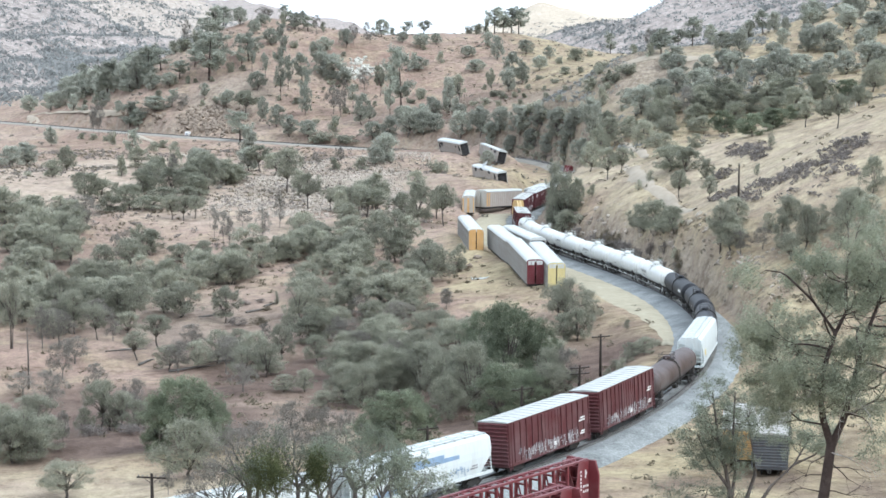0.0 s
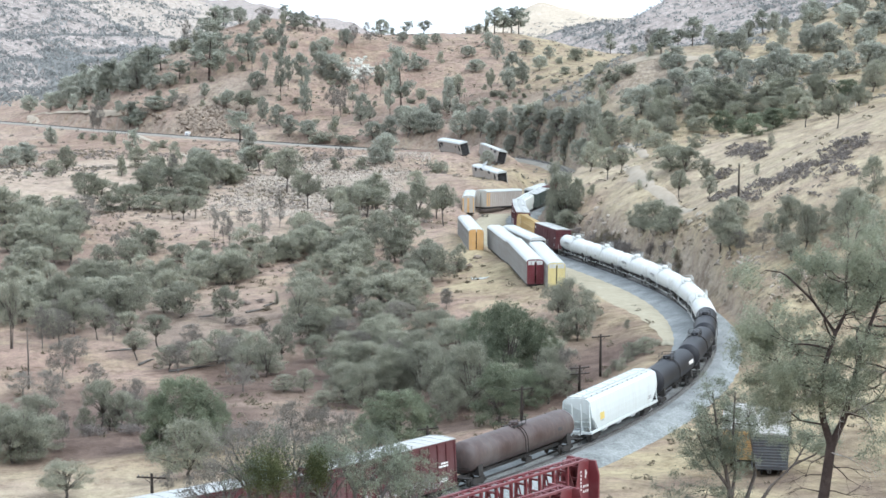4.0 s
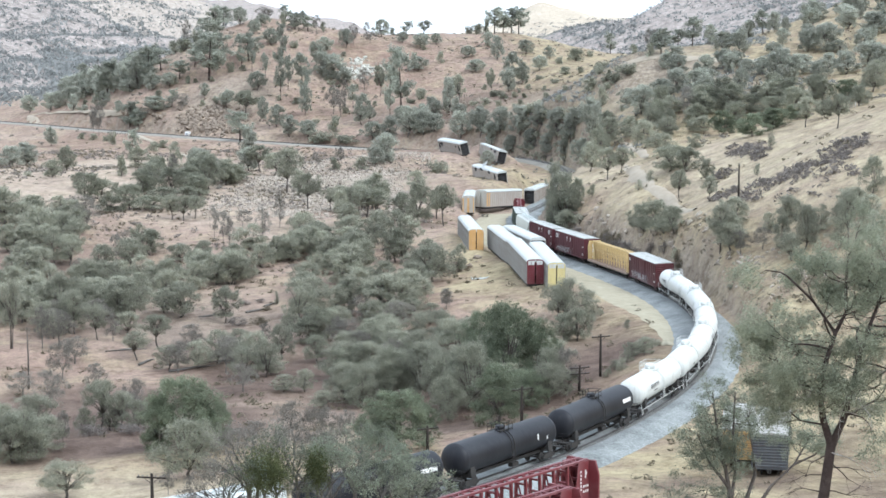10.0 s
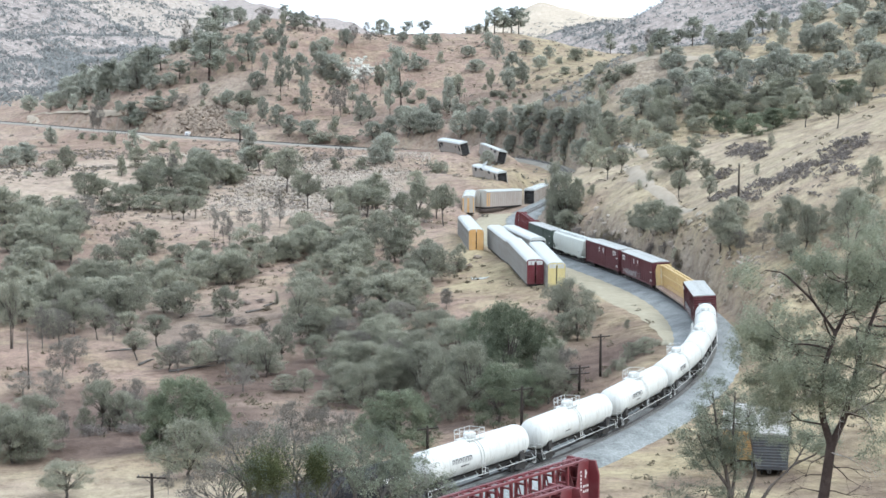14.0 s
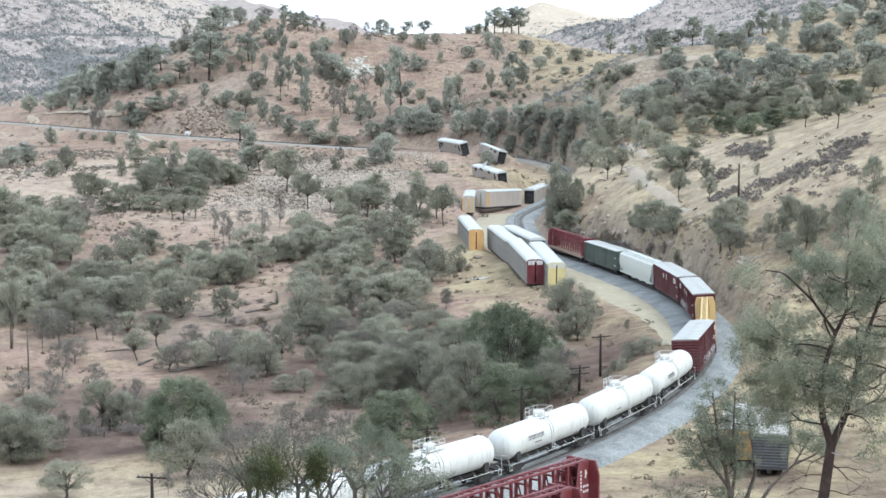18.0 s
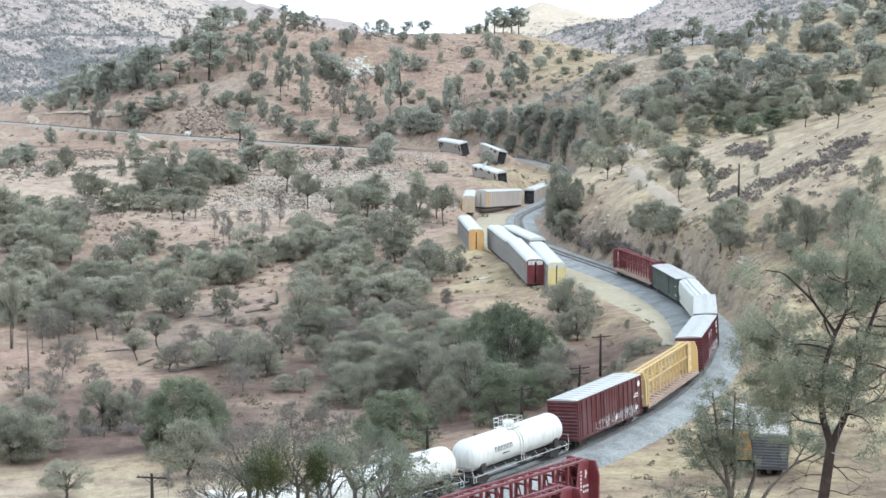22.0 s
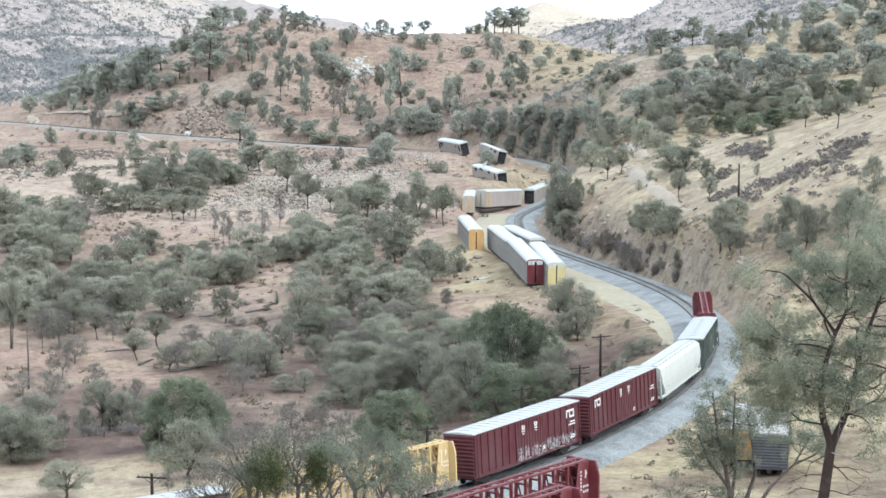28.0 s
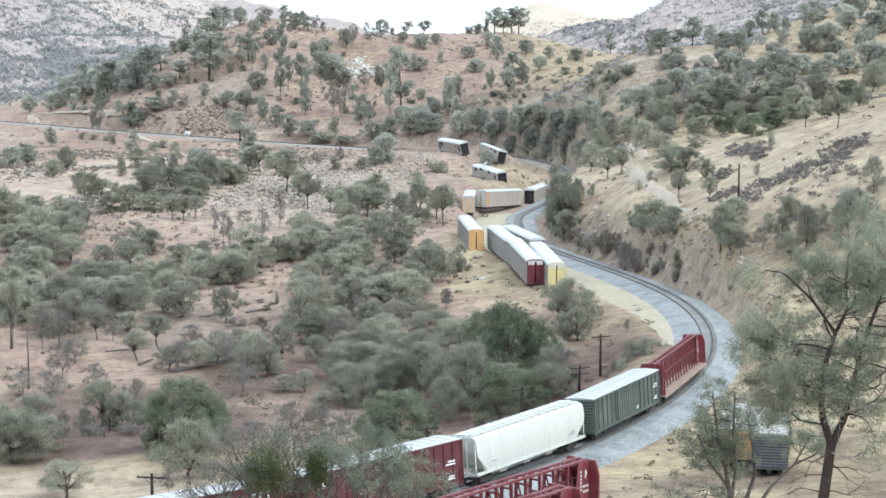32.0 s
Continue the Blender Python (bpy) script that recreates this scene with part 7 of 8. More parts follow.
FOLD_ROUND = [(-41.7, 252.7, 4, 4.8), (-28.9, 243.2, 5.1, 5), (-26, 243.4, 5.6, 4.6), (-25.1, 259.5, 5.8, 4.4), (-33, 266.9, 3.6, 4.5), (-18.8, 271.6, 5.1, 5.5), (-11.6, 275.7, 4.7, 5.2), (-25.4, 334.7, 3.4, 4.5), (-64.1, 288.5, 5.9, 4.9), (-70.4, 280.7, 5.7, 4.2), (-63.1, 269.6, 5, 4.6), (-77.3, 314.7, 5.9, 5.3), (-57, 303.4, 5.1, 5.8), (-55.5, 318.6, 5.4, 5.4), (-49.5, 337.1, 4.6, 5.7), (-62.5, 305.1, 5.2, 5.2), (-7.9, 277.7, 3.8, 4.7), (-5.1, 279.9, 3.3, 3.8), (-2.2, 273.8, 3.7, 4.6), (15.3, 207.6, 3.5, 3.5), (14.1, 229.2, 4.7, 4.7), (-18.9, 315.8, 6.3, 6.8), (-17.5, 340.1, 6.8, 5.8), (-9.4, 282, 7.4, 8.4)]
FOLD_ROUND_MORE = [(-23.6, 301.5, 5.1, 4.5), (-22.1, 337.9, 6.6, 6.6), (-25.4, 313.2, 5.2, 6.5), (-3.4, 326.4, 5.4, 4.9), (-21, 336.9, 5.1, 5.6), (-15, 301.4, 5.4, 4.8), (-5.2, 293.4, 6.1, 7.4), (-5.9, 286.4, 6.7, 7.1), (-27.5, 350.5, 6.7, 7.5), (-23.3, 295.8, 6, 6.4), (-2, 307.9, 7.2, 8.9)]
FOLD_BARE = [(-39.9, 249.9, 5.1, 4.3), (-32.7, 250.1, 6, 4.3), (-14.9, 267.6, 4.5, 4.5), (-50.1, 239.4, 4.1, 3.3)]
FOLD_DARK = [(-21.8, 268.6, 4.6, 5.5), (-37, 200.7, 3.8, 3.4), (-41.2, 204.5, 3.3, 3.5), (-43.6, 201.3, 3.4, 2.5), (-45.2, 187.4, 4.2, 5.1), (-5.5, 251.7, 4.7, 6), (-9.4, 222.4, 4.6, 5.3), (-13.5, 228.2, 3.9, 4.7), (4.9, 215.9, 5.2, 5.9)]
FOLD_GREEN = [(9.7, 246, 6.3, 6.7)]
FOLD_OPEN = [(-15.9, 287.4, 6.9, 6.2), (-3.2, 333.4, 5.1, 4), (-10.6, 284.7, 6.8, 6.4), (-8.2, 334.8, 5, 4.9)]


# forms: close, middle and far trees have leaves of the size that shows there
REACH = (275, 520)
ROUND_WORDS = ("grey-green oak with a full rounded crown", "dusty oak with a lobed crown on dry ground", "grey-green oak with low spreading boughs")
DARK_WORDS = ("dark grey-green live oak with a dense crown", "dark oak crowded among its neighbours", "dense dark oak with an uneven top")
OPEN_WORDS = ("oak with a bare trunk under an open crown", "leaning oak with a high thin crown", "forked oak with visible limbs")
GRAIN = ((17000, 0.105), (9000, 0.165), (4200, 0.28))
# far round, dark and green oaks take the leaf colours with painted haze
FORMS = {
    "round": [[oak(400 + 10 * g + i, BLUE_OAK if g < 2 else HAZED_LEAF, w, 8.0, (0.12, 0.16, 0.08)[i], 70, 0.10, n, sz) for i, w in enumerate(ROUND_WORDS)] for g, (n, sz) in enumerate(GRAIN)],
    "dark": [[oak(440 + 10 * g + i, (OAK_LEAF, OAK_LEAF, HAZED_DARK)[g], w, 8.0, (0.05, 0.08, 0.05)[i], 70, 0.105, int(n * 1.15), sz) for i, w in enumerate(DARK_WORDS)] for g, (n, sz) in enumerate(GRAIN)],
    "open": [[oak(480 + 10 * g + i, BLUE_OAK if i != 1 else OAK_LEAF, w, 8.0, (0.36, 0.42, 0.32)[i], 50, 0.10, int(n * 0.75), sz, 8.0, 20) for i, w in enumerate(OPEN_WORDS)] for g, (n, sz) in enumerate(GRAIN)],
    "green": [[oak(520 + 10 * g + i, GREEN_OAK if g < 2 else HAZED_DARK, "large green live oak with a dense crown", 8.0, 0.03, 110, 0.085, int(n * 1.5), sz) for i in range(2)] for g, (n, sz) in enumerate(GRAIN)],
    "broad": [[oak(560 + i, BLUE_OAK, "broad grey oak with a dark forked trunk on a grassy flat", 8.0, 0.24, 80, 0.085, 20000, 0.085, 8.0, 24) for i in (0,)]] * 3,
    "tall": [[oak(570 + i, OAK_LEAF, "tall narrow dark oak beside the track", 8.0, 0.03, 56, 0.12, 8000, 0.15) for i in range(2)]] * 3,
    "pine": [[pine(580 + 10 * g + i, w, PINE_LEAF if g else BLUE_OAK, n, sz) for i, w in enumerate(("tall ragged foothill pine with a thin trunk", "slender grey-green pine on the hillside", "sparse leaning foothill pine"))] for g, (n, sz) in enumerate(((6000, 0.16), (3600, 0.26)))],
    "bare": [[bare_oak(600 + 10 * g + i, w, n, sz, 8.0, t) for i, w in enumerate(("leafless grey oak with fine branches", "half-bare oak with pale twigs", "bare many-limbed oak on the slope"))] for g, (n, sz, t) in enumerate(((6000, 0.075, 1.1), (3000, 0.12, 1.5)))],
    "shrub": [[shrub(630 + 10 * g + i, w, f, n, sz) for i, (w, f) in enumerate((("rounded dark shrub on the bare slope", OAK_LEAF), ("grey-green bush on dry soil", BLUE_OAK), ("rounded olive shrub in dry grass", BLUE_OAK)))] for g, (n, sz) in enumerate(((2600, 0.10), (900, 0.24)))],
    "brush": [[shrub(660 + i, "brownish grey bush on the bank", f, 1800, 0.12) for i, f in enumerate((SAGE, DRY_LEAF, SAGE))]],
}
BASE = {"pine": (12.0, 4.3), "shrub": (3.0, 4.0), "brush": (3.0, 4.0)}
PLANTED = {}


def plant(form, x, y, high, width):
    """Set a tree of that height and crown width on the ground; the first of a form is the form itself."""
    sets = FORMS[form]
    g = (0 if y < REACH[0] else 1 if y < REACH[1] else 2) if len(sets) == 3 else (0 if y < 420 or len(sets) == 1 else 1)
    protos = sets[g]
    key = protos[0].name
    i = PLANTED[key] = PLANTED.get(key, -1) + 1
    h0, w0 = BASE.get(form, (8.0, 7.3))
    m = pose(x, y, set_down(x, y) - 0.05, 0, 0, forest.uniform(0, 360)) @ Matrix.Diagonal((width / w0, width / w0, high / h0, 1))
    p = protos[i % len(protos)] if i < len(protos) else copy_thing(protos[i % len(protos)], pose(0, 0, 0))
    p.matrix_basis = m
    return p


forest = random.Random(5)
for form, stands in (
        ("round", (WEST_FLANK_ROUND, BARE_HILL_ROUND, SADDLE_ROUND, UPLAND_ROUND, WEST_VALLEY_ROUND, STONY_RISE_ROUND, WRECK_BANK_ROUND, GRASS_SPUR_ROUND, OAK_BENCH_ROUND, OAK_BENCH_ROUND_MORE, OAK_BENCH_ROUND_TOO, MID_SLOPE_ROUND, MID_SLOPE_ROUND_MORE, NEAR_WEST_ROUND, RAVINE_ROUND, RAVINE_ROUND_MORE, TRACK_SIDE_ROUND, FOLD_ROUND, FOLD_ROUND_MORE,)),
        ("dark", (WEST_FLANK_DARK, WEST_FLANK_DARK_MORE, BARE_HILL_DARK, SADDLE_DARK, SADDLE_DARK_MORE, UPLAND_DARK, UPLAND_DARK_MORE, UPLAND_DARK_TOO, WEST_VALLEY_DARK, WEST_VALLEY_DARK_MORE, STONY_RISE_DARK, WRECK_BANK_DARK, GRASS_SPUR_DARK, OAK_BENCH_DARK, MID_SLOPE_DARK, NEAR_WEST_DARK, RAVINE_DARK, TRACK_SIDE_DARK, FOLD_DARK,)),
        ("pine", (WEST_FLANK_PINES, WEST_FLANK_PINES_MORE, BARE_HILL_PINES, SADDLE_PINES, UPLAND_PINES, WEST_VALLEY_PINES,)),
        ("bare", (WEST_FLANK_BARE, BARE_HILL_BARE, SADDLE_BARE, UPLAND_BARE, WEST_VALLEY_BARE, STONY_RISE_BARE, GRASS_SPUR_BARE, OAK_BENCH_BARE, MID_SLOPE_BARE, NEAR_WEST_BARE, RAVINE_BARE, TRACK_SIDE_BARE, FOLD_BARE,)),
        ("shrub", (WEST_FLANK_SHRUBS, BARE_HILL_SHRUBS, BARE_HILL_SHRUBS_MORE, SADDLE_SHRUBS, SADDLE_SHRUBS_MORE, SADDLE_SHRUBS_TOO, WEST_VALLEY_SHRUBS, STONY_RISE_SHRUBS, WRECK_BANK_SHRUBS, GRASS_SPUR_SHRUBS, MID_SLOPE_SHRUBS, TRACK_SIDE_SHRUBS,)),
        ("open", (BARE_HILL_OPEN, SADDLE_OPEN, UPLAND_OPEN, WEST_VALLEY_OPEN, STONY_RISE_OPEN, WRECK_BANK_OPEN, GRASS_SPUR_OPEN, OAK_BENCH_OPEN, MID_SLOPE_OPEN, NEAR_WEST_OPEN, TRACK_SIDE_OPEN, FOLD_OPEN,)),
        ("green", (SADDLE_GREEN, UPLAND_GREEN, NEAR_WEST_GREEN, RAVINE_GREEN, FOLD_GREEN,)),
        ("tall", (WRECK_BANK_TALL,)),
        ("brush", (WRECK_BANK_BRUSH, WRECK_BANK_BRUSH_MORE, MID_SLOPE_BRUSH, NEAR_WEST_BRUSH, TRACK_SIDE_BRUSH,)),
        ("broad", (NEAR_WEST_BROAD,)),
        ):
    for stand in stands:
        for x, y, high, width in stand:
            plant(form, x, y, high, width)
for sets in FORMS.values():
    for protos in sets:
        for p in protos:
            if p.matrix_basis.translation.length < 1:
                for o in (*p.children, p):
                    bpy.data.objects.remove(o)


def clear_of_line(x, y, r):
    return float(np.min((LINE[:, 0] - x) ** 2 + (LINE[:, 1] - y) ** 2)) > r * r


# ---- low scrub and tufts, past counting ----
def scrub(name, label, count, box_xy, size, quads, mat, seed, gap=8.0, keep=None, patchy=0.0):
    rng = np.random.default_rng(seed)
    x0, x1, y0, y1 = box_xy
    y = y0 + (y1 - y0) * rng.random(count) ** 0.8
    x = rng.uniform(x0, x1, count) if x0 > 0 else rng.uniform(-1, 1, count) * np.minimum(0.34 * y, x1)
    d = np.full(count, 1e9)
    for i in range(0, len(LINE_S), 4):
        d = np.minimum(d, (x - LINE[i, 0]) ** 2 + (y - LINE[i, 1]) ** 2)
    ok = d > gap * gap
    lump = np.sin(x * 0.07 + 1.7 * np.sin(y * 0.05)) + np.cos(y * 0.06 + 1.3 * np.sin(x * 0.045)) + rng.normal(0, 0.7, count)
    ok &= lump > patchy
    if keep is not None:
        ok &= keep(x, y)
    x, y = x[ok], y[ok]
    z = land(x, y)
    s = size * rng.uniform(0.5, 1.5, len(x))
    cs = np.c_[x, y, z + s * 0.25]
    n = len(x) * quads
    me = leaf_mesh(name, [(0, 0, 0)], [1.0], n, 1.0, mat, rng, 0.7)
    co = np.empty(n * 9)
    me.vertices.foreach_get("co", co)
    co = co.reshape(len(x), quads * 3, 3)
    # each clump: leaves of 0.6 of its size round its middle
    mid = co.reshape(len(x), quads, 3, 3).mean(2, keepdims=True)
    leaf = (co.reshape(len(x), quads, 3, 3) - mid) * 0.38 + mid * np.array([0.8, 0.8, 0.45])
    co = leaf.reshape(len(x), quads * 3, 3) * s[:, None, None] + cs[:, None, :]
    me.vertices.foreach_set("co", co.ravel())
    me.update()
    return tagged(new(name, me), label, "scrub", kind="stuff")


SAGE_BEDS = [(60.1, 289.9, 3.8, 7.6), (68.1, 291.2, 5.2, 7.4), (65.0, 279.4, 4.2, 4.5), (61.8, 339.6, 3.3, 10.9), (53.4, 290.2, 2.4, 3), (56.8, 278.9, 1.9, 3), (51.3, 303.9, 2.5, 7.4), (61.8, 273.6, 2.3, 3), (54.6, 327.3, 2.2, 3), (55.7, 292.1, 4.3, 5.2)]


def in_sage(x, y):
    """Sage grows in beds across the grassy spur."""
    near = np.min([np.hypot((x - a) / rx, (y - b) / ry) for a, b, rx, ry in SAGE_BEDS], axis=0)
    return near + 0.35 * np.sin(x * 0.9 + np.sin(y * 0.4)) * np.sin(y * 0.6) < 1.0


scrub("hillside_scrub", "low dry brown scrub scattered on the slopes", 7500, (-150, 150, 130, 900), 0.75, 12, DRY_LEAF, 201, 12.5)
scrub("sage_scrub", "low grey-brown sage bushes on the dry slope", 26000, (40, 110, 225, 410), 0.85, 12, SAGE, 202, 10.0, in_sage)
scrub("bank_scrub", "thin dry brush on the cut bank above the track", 2600, (30, 80, 190, 300), 0.7, 10, DRY_LEAF, 206, 7.5, lambda x, y: x < np.interp(y, (190, 250, 300, 345), (60, 54, 46, 40)))
scrub("upland_scrub", "low grey brush over the stony ridge", 3600, (30, 120, 480, 680), 1.1, 12, HAZED_SCRUB, 207, 9.0)
scrub("cut_brush", "grey-green brush covering the steep bank above the far curve", 1700, (29, 66, 520, 660), 2.0, 26, BLUE_OAK, 208, 4.8, lambda x, y: (x > 33 - (y - 590) * 0.25) & (x < 47) & (land(x, y) < 24))
scrub("cut_sage", "brown brush on the steep bank above the far curve", 1500, (29, 66, 515, 660), 1.5, 16, SAGE, 209, 4.8, lambda x, y: (x > 32 - (y - 590) * 0.25) & (x < 50) & (land(x, y) < 22))
scrub("slope_brush", "low dry brush and stones on the west slope", 16000, (-150, 150, 300, 640), 0.6, 10, DRY_LEAF, 210, 9.0, lambda x, y: x < -3)
scrub("slope_sage", "low grey-brown brush on the west slope", 5000, (-150, 150, 330, 640), 0.9, 12, SAGE, 211, 9.0, lambda x, y: x < -3)
scrub("flat_brush", "dry brown brush and twigs on the flat beside the ballast", 900, (6, 46, 118, 188), 0.5, 12, DRY_LEAF, 212, 6.2)
scrub("green_scrub", "small grey-brown bushes on the hills", 1800, (-200, 200, 400, 950), 1.2, 16, TWIG_HAZE, 203)
# mountain growth uses the scrub colour with haze painted in
scrub("mountain_scrub", "dark scrub dotted over the far mountains", 27000, (-900, 900, 950, 2500), 3.0, 6, HAZED_SCRUB, 204, 0.0, None, -1.2)
scrub("mountain_oaks", "far dark trees dotted over the mountains", 14000, (-900, 900, 950, 2300), 4.6, 8, HAZED_SCRUB, 205, 0.0, lambda x, y: (x < 60) | (np.sin(x * 0.05) > 0.2), -0.8)
scrub("mountain_thicket", "dark scrub oak covering the lower mountainside", 9000, (-900, 900, 1150, 1900), 6.0, 10, HAZED_SCRUB, 213, 0.0, lambda x, y: (x < -0.13 * y) & (x > -0.235 * y) & (np.sin(x * 0.019 + y * 0.006) + np.sin(x * 0.043 - y * 0.011) > -0.3), -1.0)


# ---- foreground: foothill pine, a sparse oak and twiggy trees below the bluff ----
def near_pine(x, y):
    rng = np.random.default_rng(301)
    z = set_down(x, y)
    tree = thing("pine_tree", "tall foothill pine with forked dark red trunk and sparse needles", "tree", at=pose(x, y, z))
    bm, tips, wisps = bmesh.new(), [], []
    stem = [(0, 0, -0.5), (0.08, 0, 1.2), (0.33, 0, 3.3)]
    tube(bm, stem, [0.225, 0.205, 0.175], 12, 0, False)
    left = [(0.33, 0, 3.2), (0.02, 0.1, 4.2), (-0.12, 0.1, 5.2), (0.0, 0.05, 6.2), (0.38, 0, 7.5)]
    tube(bm, left, [0.16, 0.13, 0.115, 0.095, 0.075], 10, 0, False)
    right = [(0.33, 0, 3.2), (0.72, -0.1, 4.2), (1.1, -0.2, 5.8), (1.35, -0.2, 7.1), (2.0, -0.1, 8.8)]
    tube(bm, right, [0.165, 0.135, 0.115, 0.085, 0.05], 10, 0, False)
    for a in ([(0.38, 0, 7.5), (-0.45, 0.2, 8.7), (-1.4, 0.3, 9.6)], [(0.38, 0, 7.5), (0.8, 0.1, 8.3), (1.6, 0.3, 8.9)], [(0.8, 0.1, 8.3), (0.72, 0, 9.4), (0.8, 0, 10.4)]):
        tube(bm, a, [0.075, 0.055, 0.035], 8, 0, False)
        limbs(bm, rng, a[2], Vector(a[2]) - Vector(a[1]), 0.95, 0.035, 4, tips, 0.85, 0.05, 5, 3, (2, 2), 0.62, wisps)
        limbs(bm, rng, a[1], Vector((a[1][0], rng.normal(), 0.5)), 0.75, 0.035, 4, tips, 0.8, 0.1, 5, 3, (2, 3), 0.62, wisps)
    for p, d, n, r in (((-0.1, 0, 5.4), (-1, 0.1, 0.02), 1.45, 0.055), ((-0.05, 0, 6.3), (-1, 0.2, 0.05), 1.5, 0.05), ((0.1, 0, 6.9), (-1, -0.3, 0.1), 1.45, 0.05), ((-0.1, 0, 5.8), (-1, -0.5, -0.1), 1.3, 0.045), ((2.0, 0, 8.6), (0.9, -0.4, 0.3), 1.3, 0.045), ((1.5, 0, 7.4), (1, 0.5, 0.1), 1.4, 0.045), ((-0.08, 0, 5.0), (-1, -0.4, 0.15), 0.9, 0.045), ((1.05, 0, 5.4), (1, 0.2, -0.45), 1.2, 0.05), ((1.3, 0, 7.0), (1, -0.3, 0.2), 1.6, 0.05),
                       ((0.0, 0, 6.1), (-1, 0.5, 0.5), 1.1, 0.05), ((0.3, 0, 7.2), (-0.8, -0.6, 0.6), 1.1, 0.05), ((1.9, 0, 8.6), (0.6, 0.3, 0.9), 1.2, 0.05), ((2.0, 0, 8.7), (-0.2, -0.6, 0.9), 1.3, 0.05),
                       ((0.7, 0, 4.3), (0.9, -0.6, 0.1), 1.6, 0.045), ((0.1, 0, 4.0), (-0.9, 0.5, 0.25), 1.0, 0.045), ((1.3, 0, 7.0), (0.2, 0.9, 0.4), 1.7, 0.05), ((1.1, 0, 6.0), (0.9, 0.4, 0.5), 1.7, 0.05),
                       ((1.2, 0, 6.3), (1, 0.1, 0.05), 1.7, 0.05), ((0.95, 0, 5.2), (1, -0.3, 0.25), 1.6, 0.045), ((1.6, 0, 7.8), (1, 0.2, -0.15), 1.6, 0.05), ((1.0, 0, 5.6), (0.9, 0.7, -0.2), 1.4, 0.045)):
        limbs(bm, rng, p, d, n, r, 4, tips, 0.6, 0.06, 5, 4, (2, 3), 0.62, wisps)
    for i in range(34):
        u = rng.random()
        p = Vector((0.0, 0.0, 0.0))
        if i % 2:
            p = Vector(left[1]).lerp(Vector(left[3]), u) if u < 0.5 else Vector(left[3]).lerp(Vector((0.75, 0, 10.0)), (u - 0.5) * 2)
        else:
            p = Vector(right[1]).lerp(Vector(right[4]), u)
        a = rng.uniform(0, 2 * math.pi)
        limbs(bm, rng, p, (math.cos(a), math.sin(a) * 0.8, rng.uniform(-0.1, 0.7)), rng.uniform(0.7, 1.25), 0.03, 3, tips, 0.75, 0.05, 4, 3, (2, 3), 0.6, wisps)
    bare = []
    for p, d in (((0.3, 0, 2.6), (0.9, -0.2, -0.5)), ((0.2, 0, 2.1), (-1, 0.1, -0.1)), ((0.33, 0, 2.9), (-0.9, -0.3, -0.2)), ((0.35, 0, 2.4), (1, 0.3, -0.2)), ((0.2, 0, 1.5), (1, -0.2, 0.0)), ((0.1, 0, 1.4), (-0.9, 0.2, 0.1))):
        limbs(bm, rng, p, d, 0.9, 0.03, 3, bare, 0.8, -0.05, 4, 3)
    for p, d in (((0.7, -0.3, 4.2), (-0.9, -0.5, 0.35)), ((0.5, -0.3, 4.6), (0.8, -0.6, 0.1)), ((1.0, -0.3, 5.0), (1, -0.5, -0.2)), ((-0.1, -0.2, 5.0), (-1, -0.5, 0.4)), ((0.3, -0.2, 3.0), (1, -0.5, -0.1)), ((1.2, -0.3, 6.2), (0.9, -0.7, 0.1))):
        bough, dead = bmesh.new(), []
        limbs(bough, rng, p, d, 0.9, 0.028, 3, dead, 0.8, 0.0, 4, 3)
        part("dead_branch", bough, PALE_DEADWOOD, tree, "pale dead branch")
    part("trunk", bm, PINE_BARK, tree, "dark reddish forked trunk with dead lower twigs")
    cs = wisps
    cr = new("crown", leaf_mesh("crown", cs, [0.30] * len(cs), 98000, 0.036, NEAR_PINE, rng, 0.9, 2.2))
    cr.parent = tree


def near_oak(x, y, high, seed, leaves, label, lean=(0, 0), leaf=None, bark=None, stems=2, size=0.075, reach=0.17, twigs=4, fork=0.32):
    rng = np.random.default_rng(seed)
    z = set_down(x, y)
    tree = thing("near_oak", label, "tree", at=pose(x, y, z))
    bm, tips = bmesh.new(), []
    for i in range(stems):
        a = i * 2.2 + rng.uniform(-0.5, 0.5)
        top = Vector((math.cos(a) * 0.5 + lean[0], math.sin(a) * 0.5 + lean[1], high * fork))
        tube(bm, [(math.cos(a) * 0.2, math.sin(a) * 0.2, -0.5), (math.cos(a) * 0.25, math.sin(a) * 0.25, 0.6), top], [high * 0.018, high * 0.015, high * 0.013], 8, 0, False)
        for k in range(3):
            b = 2 * math.pi * k / 3 + rng.uniform(-0.4, 0.4)
            limbs(bm, rng, top, (math.cos(b) * 0.8, math.sin(b) * 0.8, 0.9), high * reach, high * 0.011, twigs, tips, 0.72, 0.05, 6, 3, (2, 3), 0.6)
    if twigs > 4:
        k = high / max(v.co.z for v in bm.verts)
        for v in bm.verts:
            v.co.z *= k
        tips = [(Vector((p.x, p.y, p.z * k)), d) for p, d in tips]
    part("trunk", bm, bark or BARK, tree)
    cs = [tuple(t[0]) for t in tips]
    cr = new("crown", leaf_mesh("crown", cs, [high * (0.06 if twigs < 5 else 0.035)] * len(cs), leaves, size, leaf or NEAR_LEAF, rng))
    cr.parent = tree
    return tree, cs


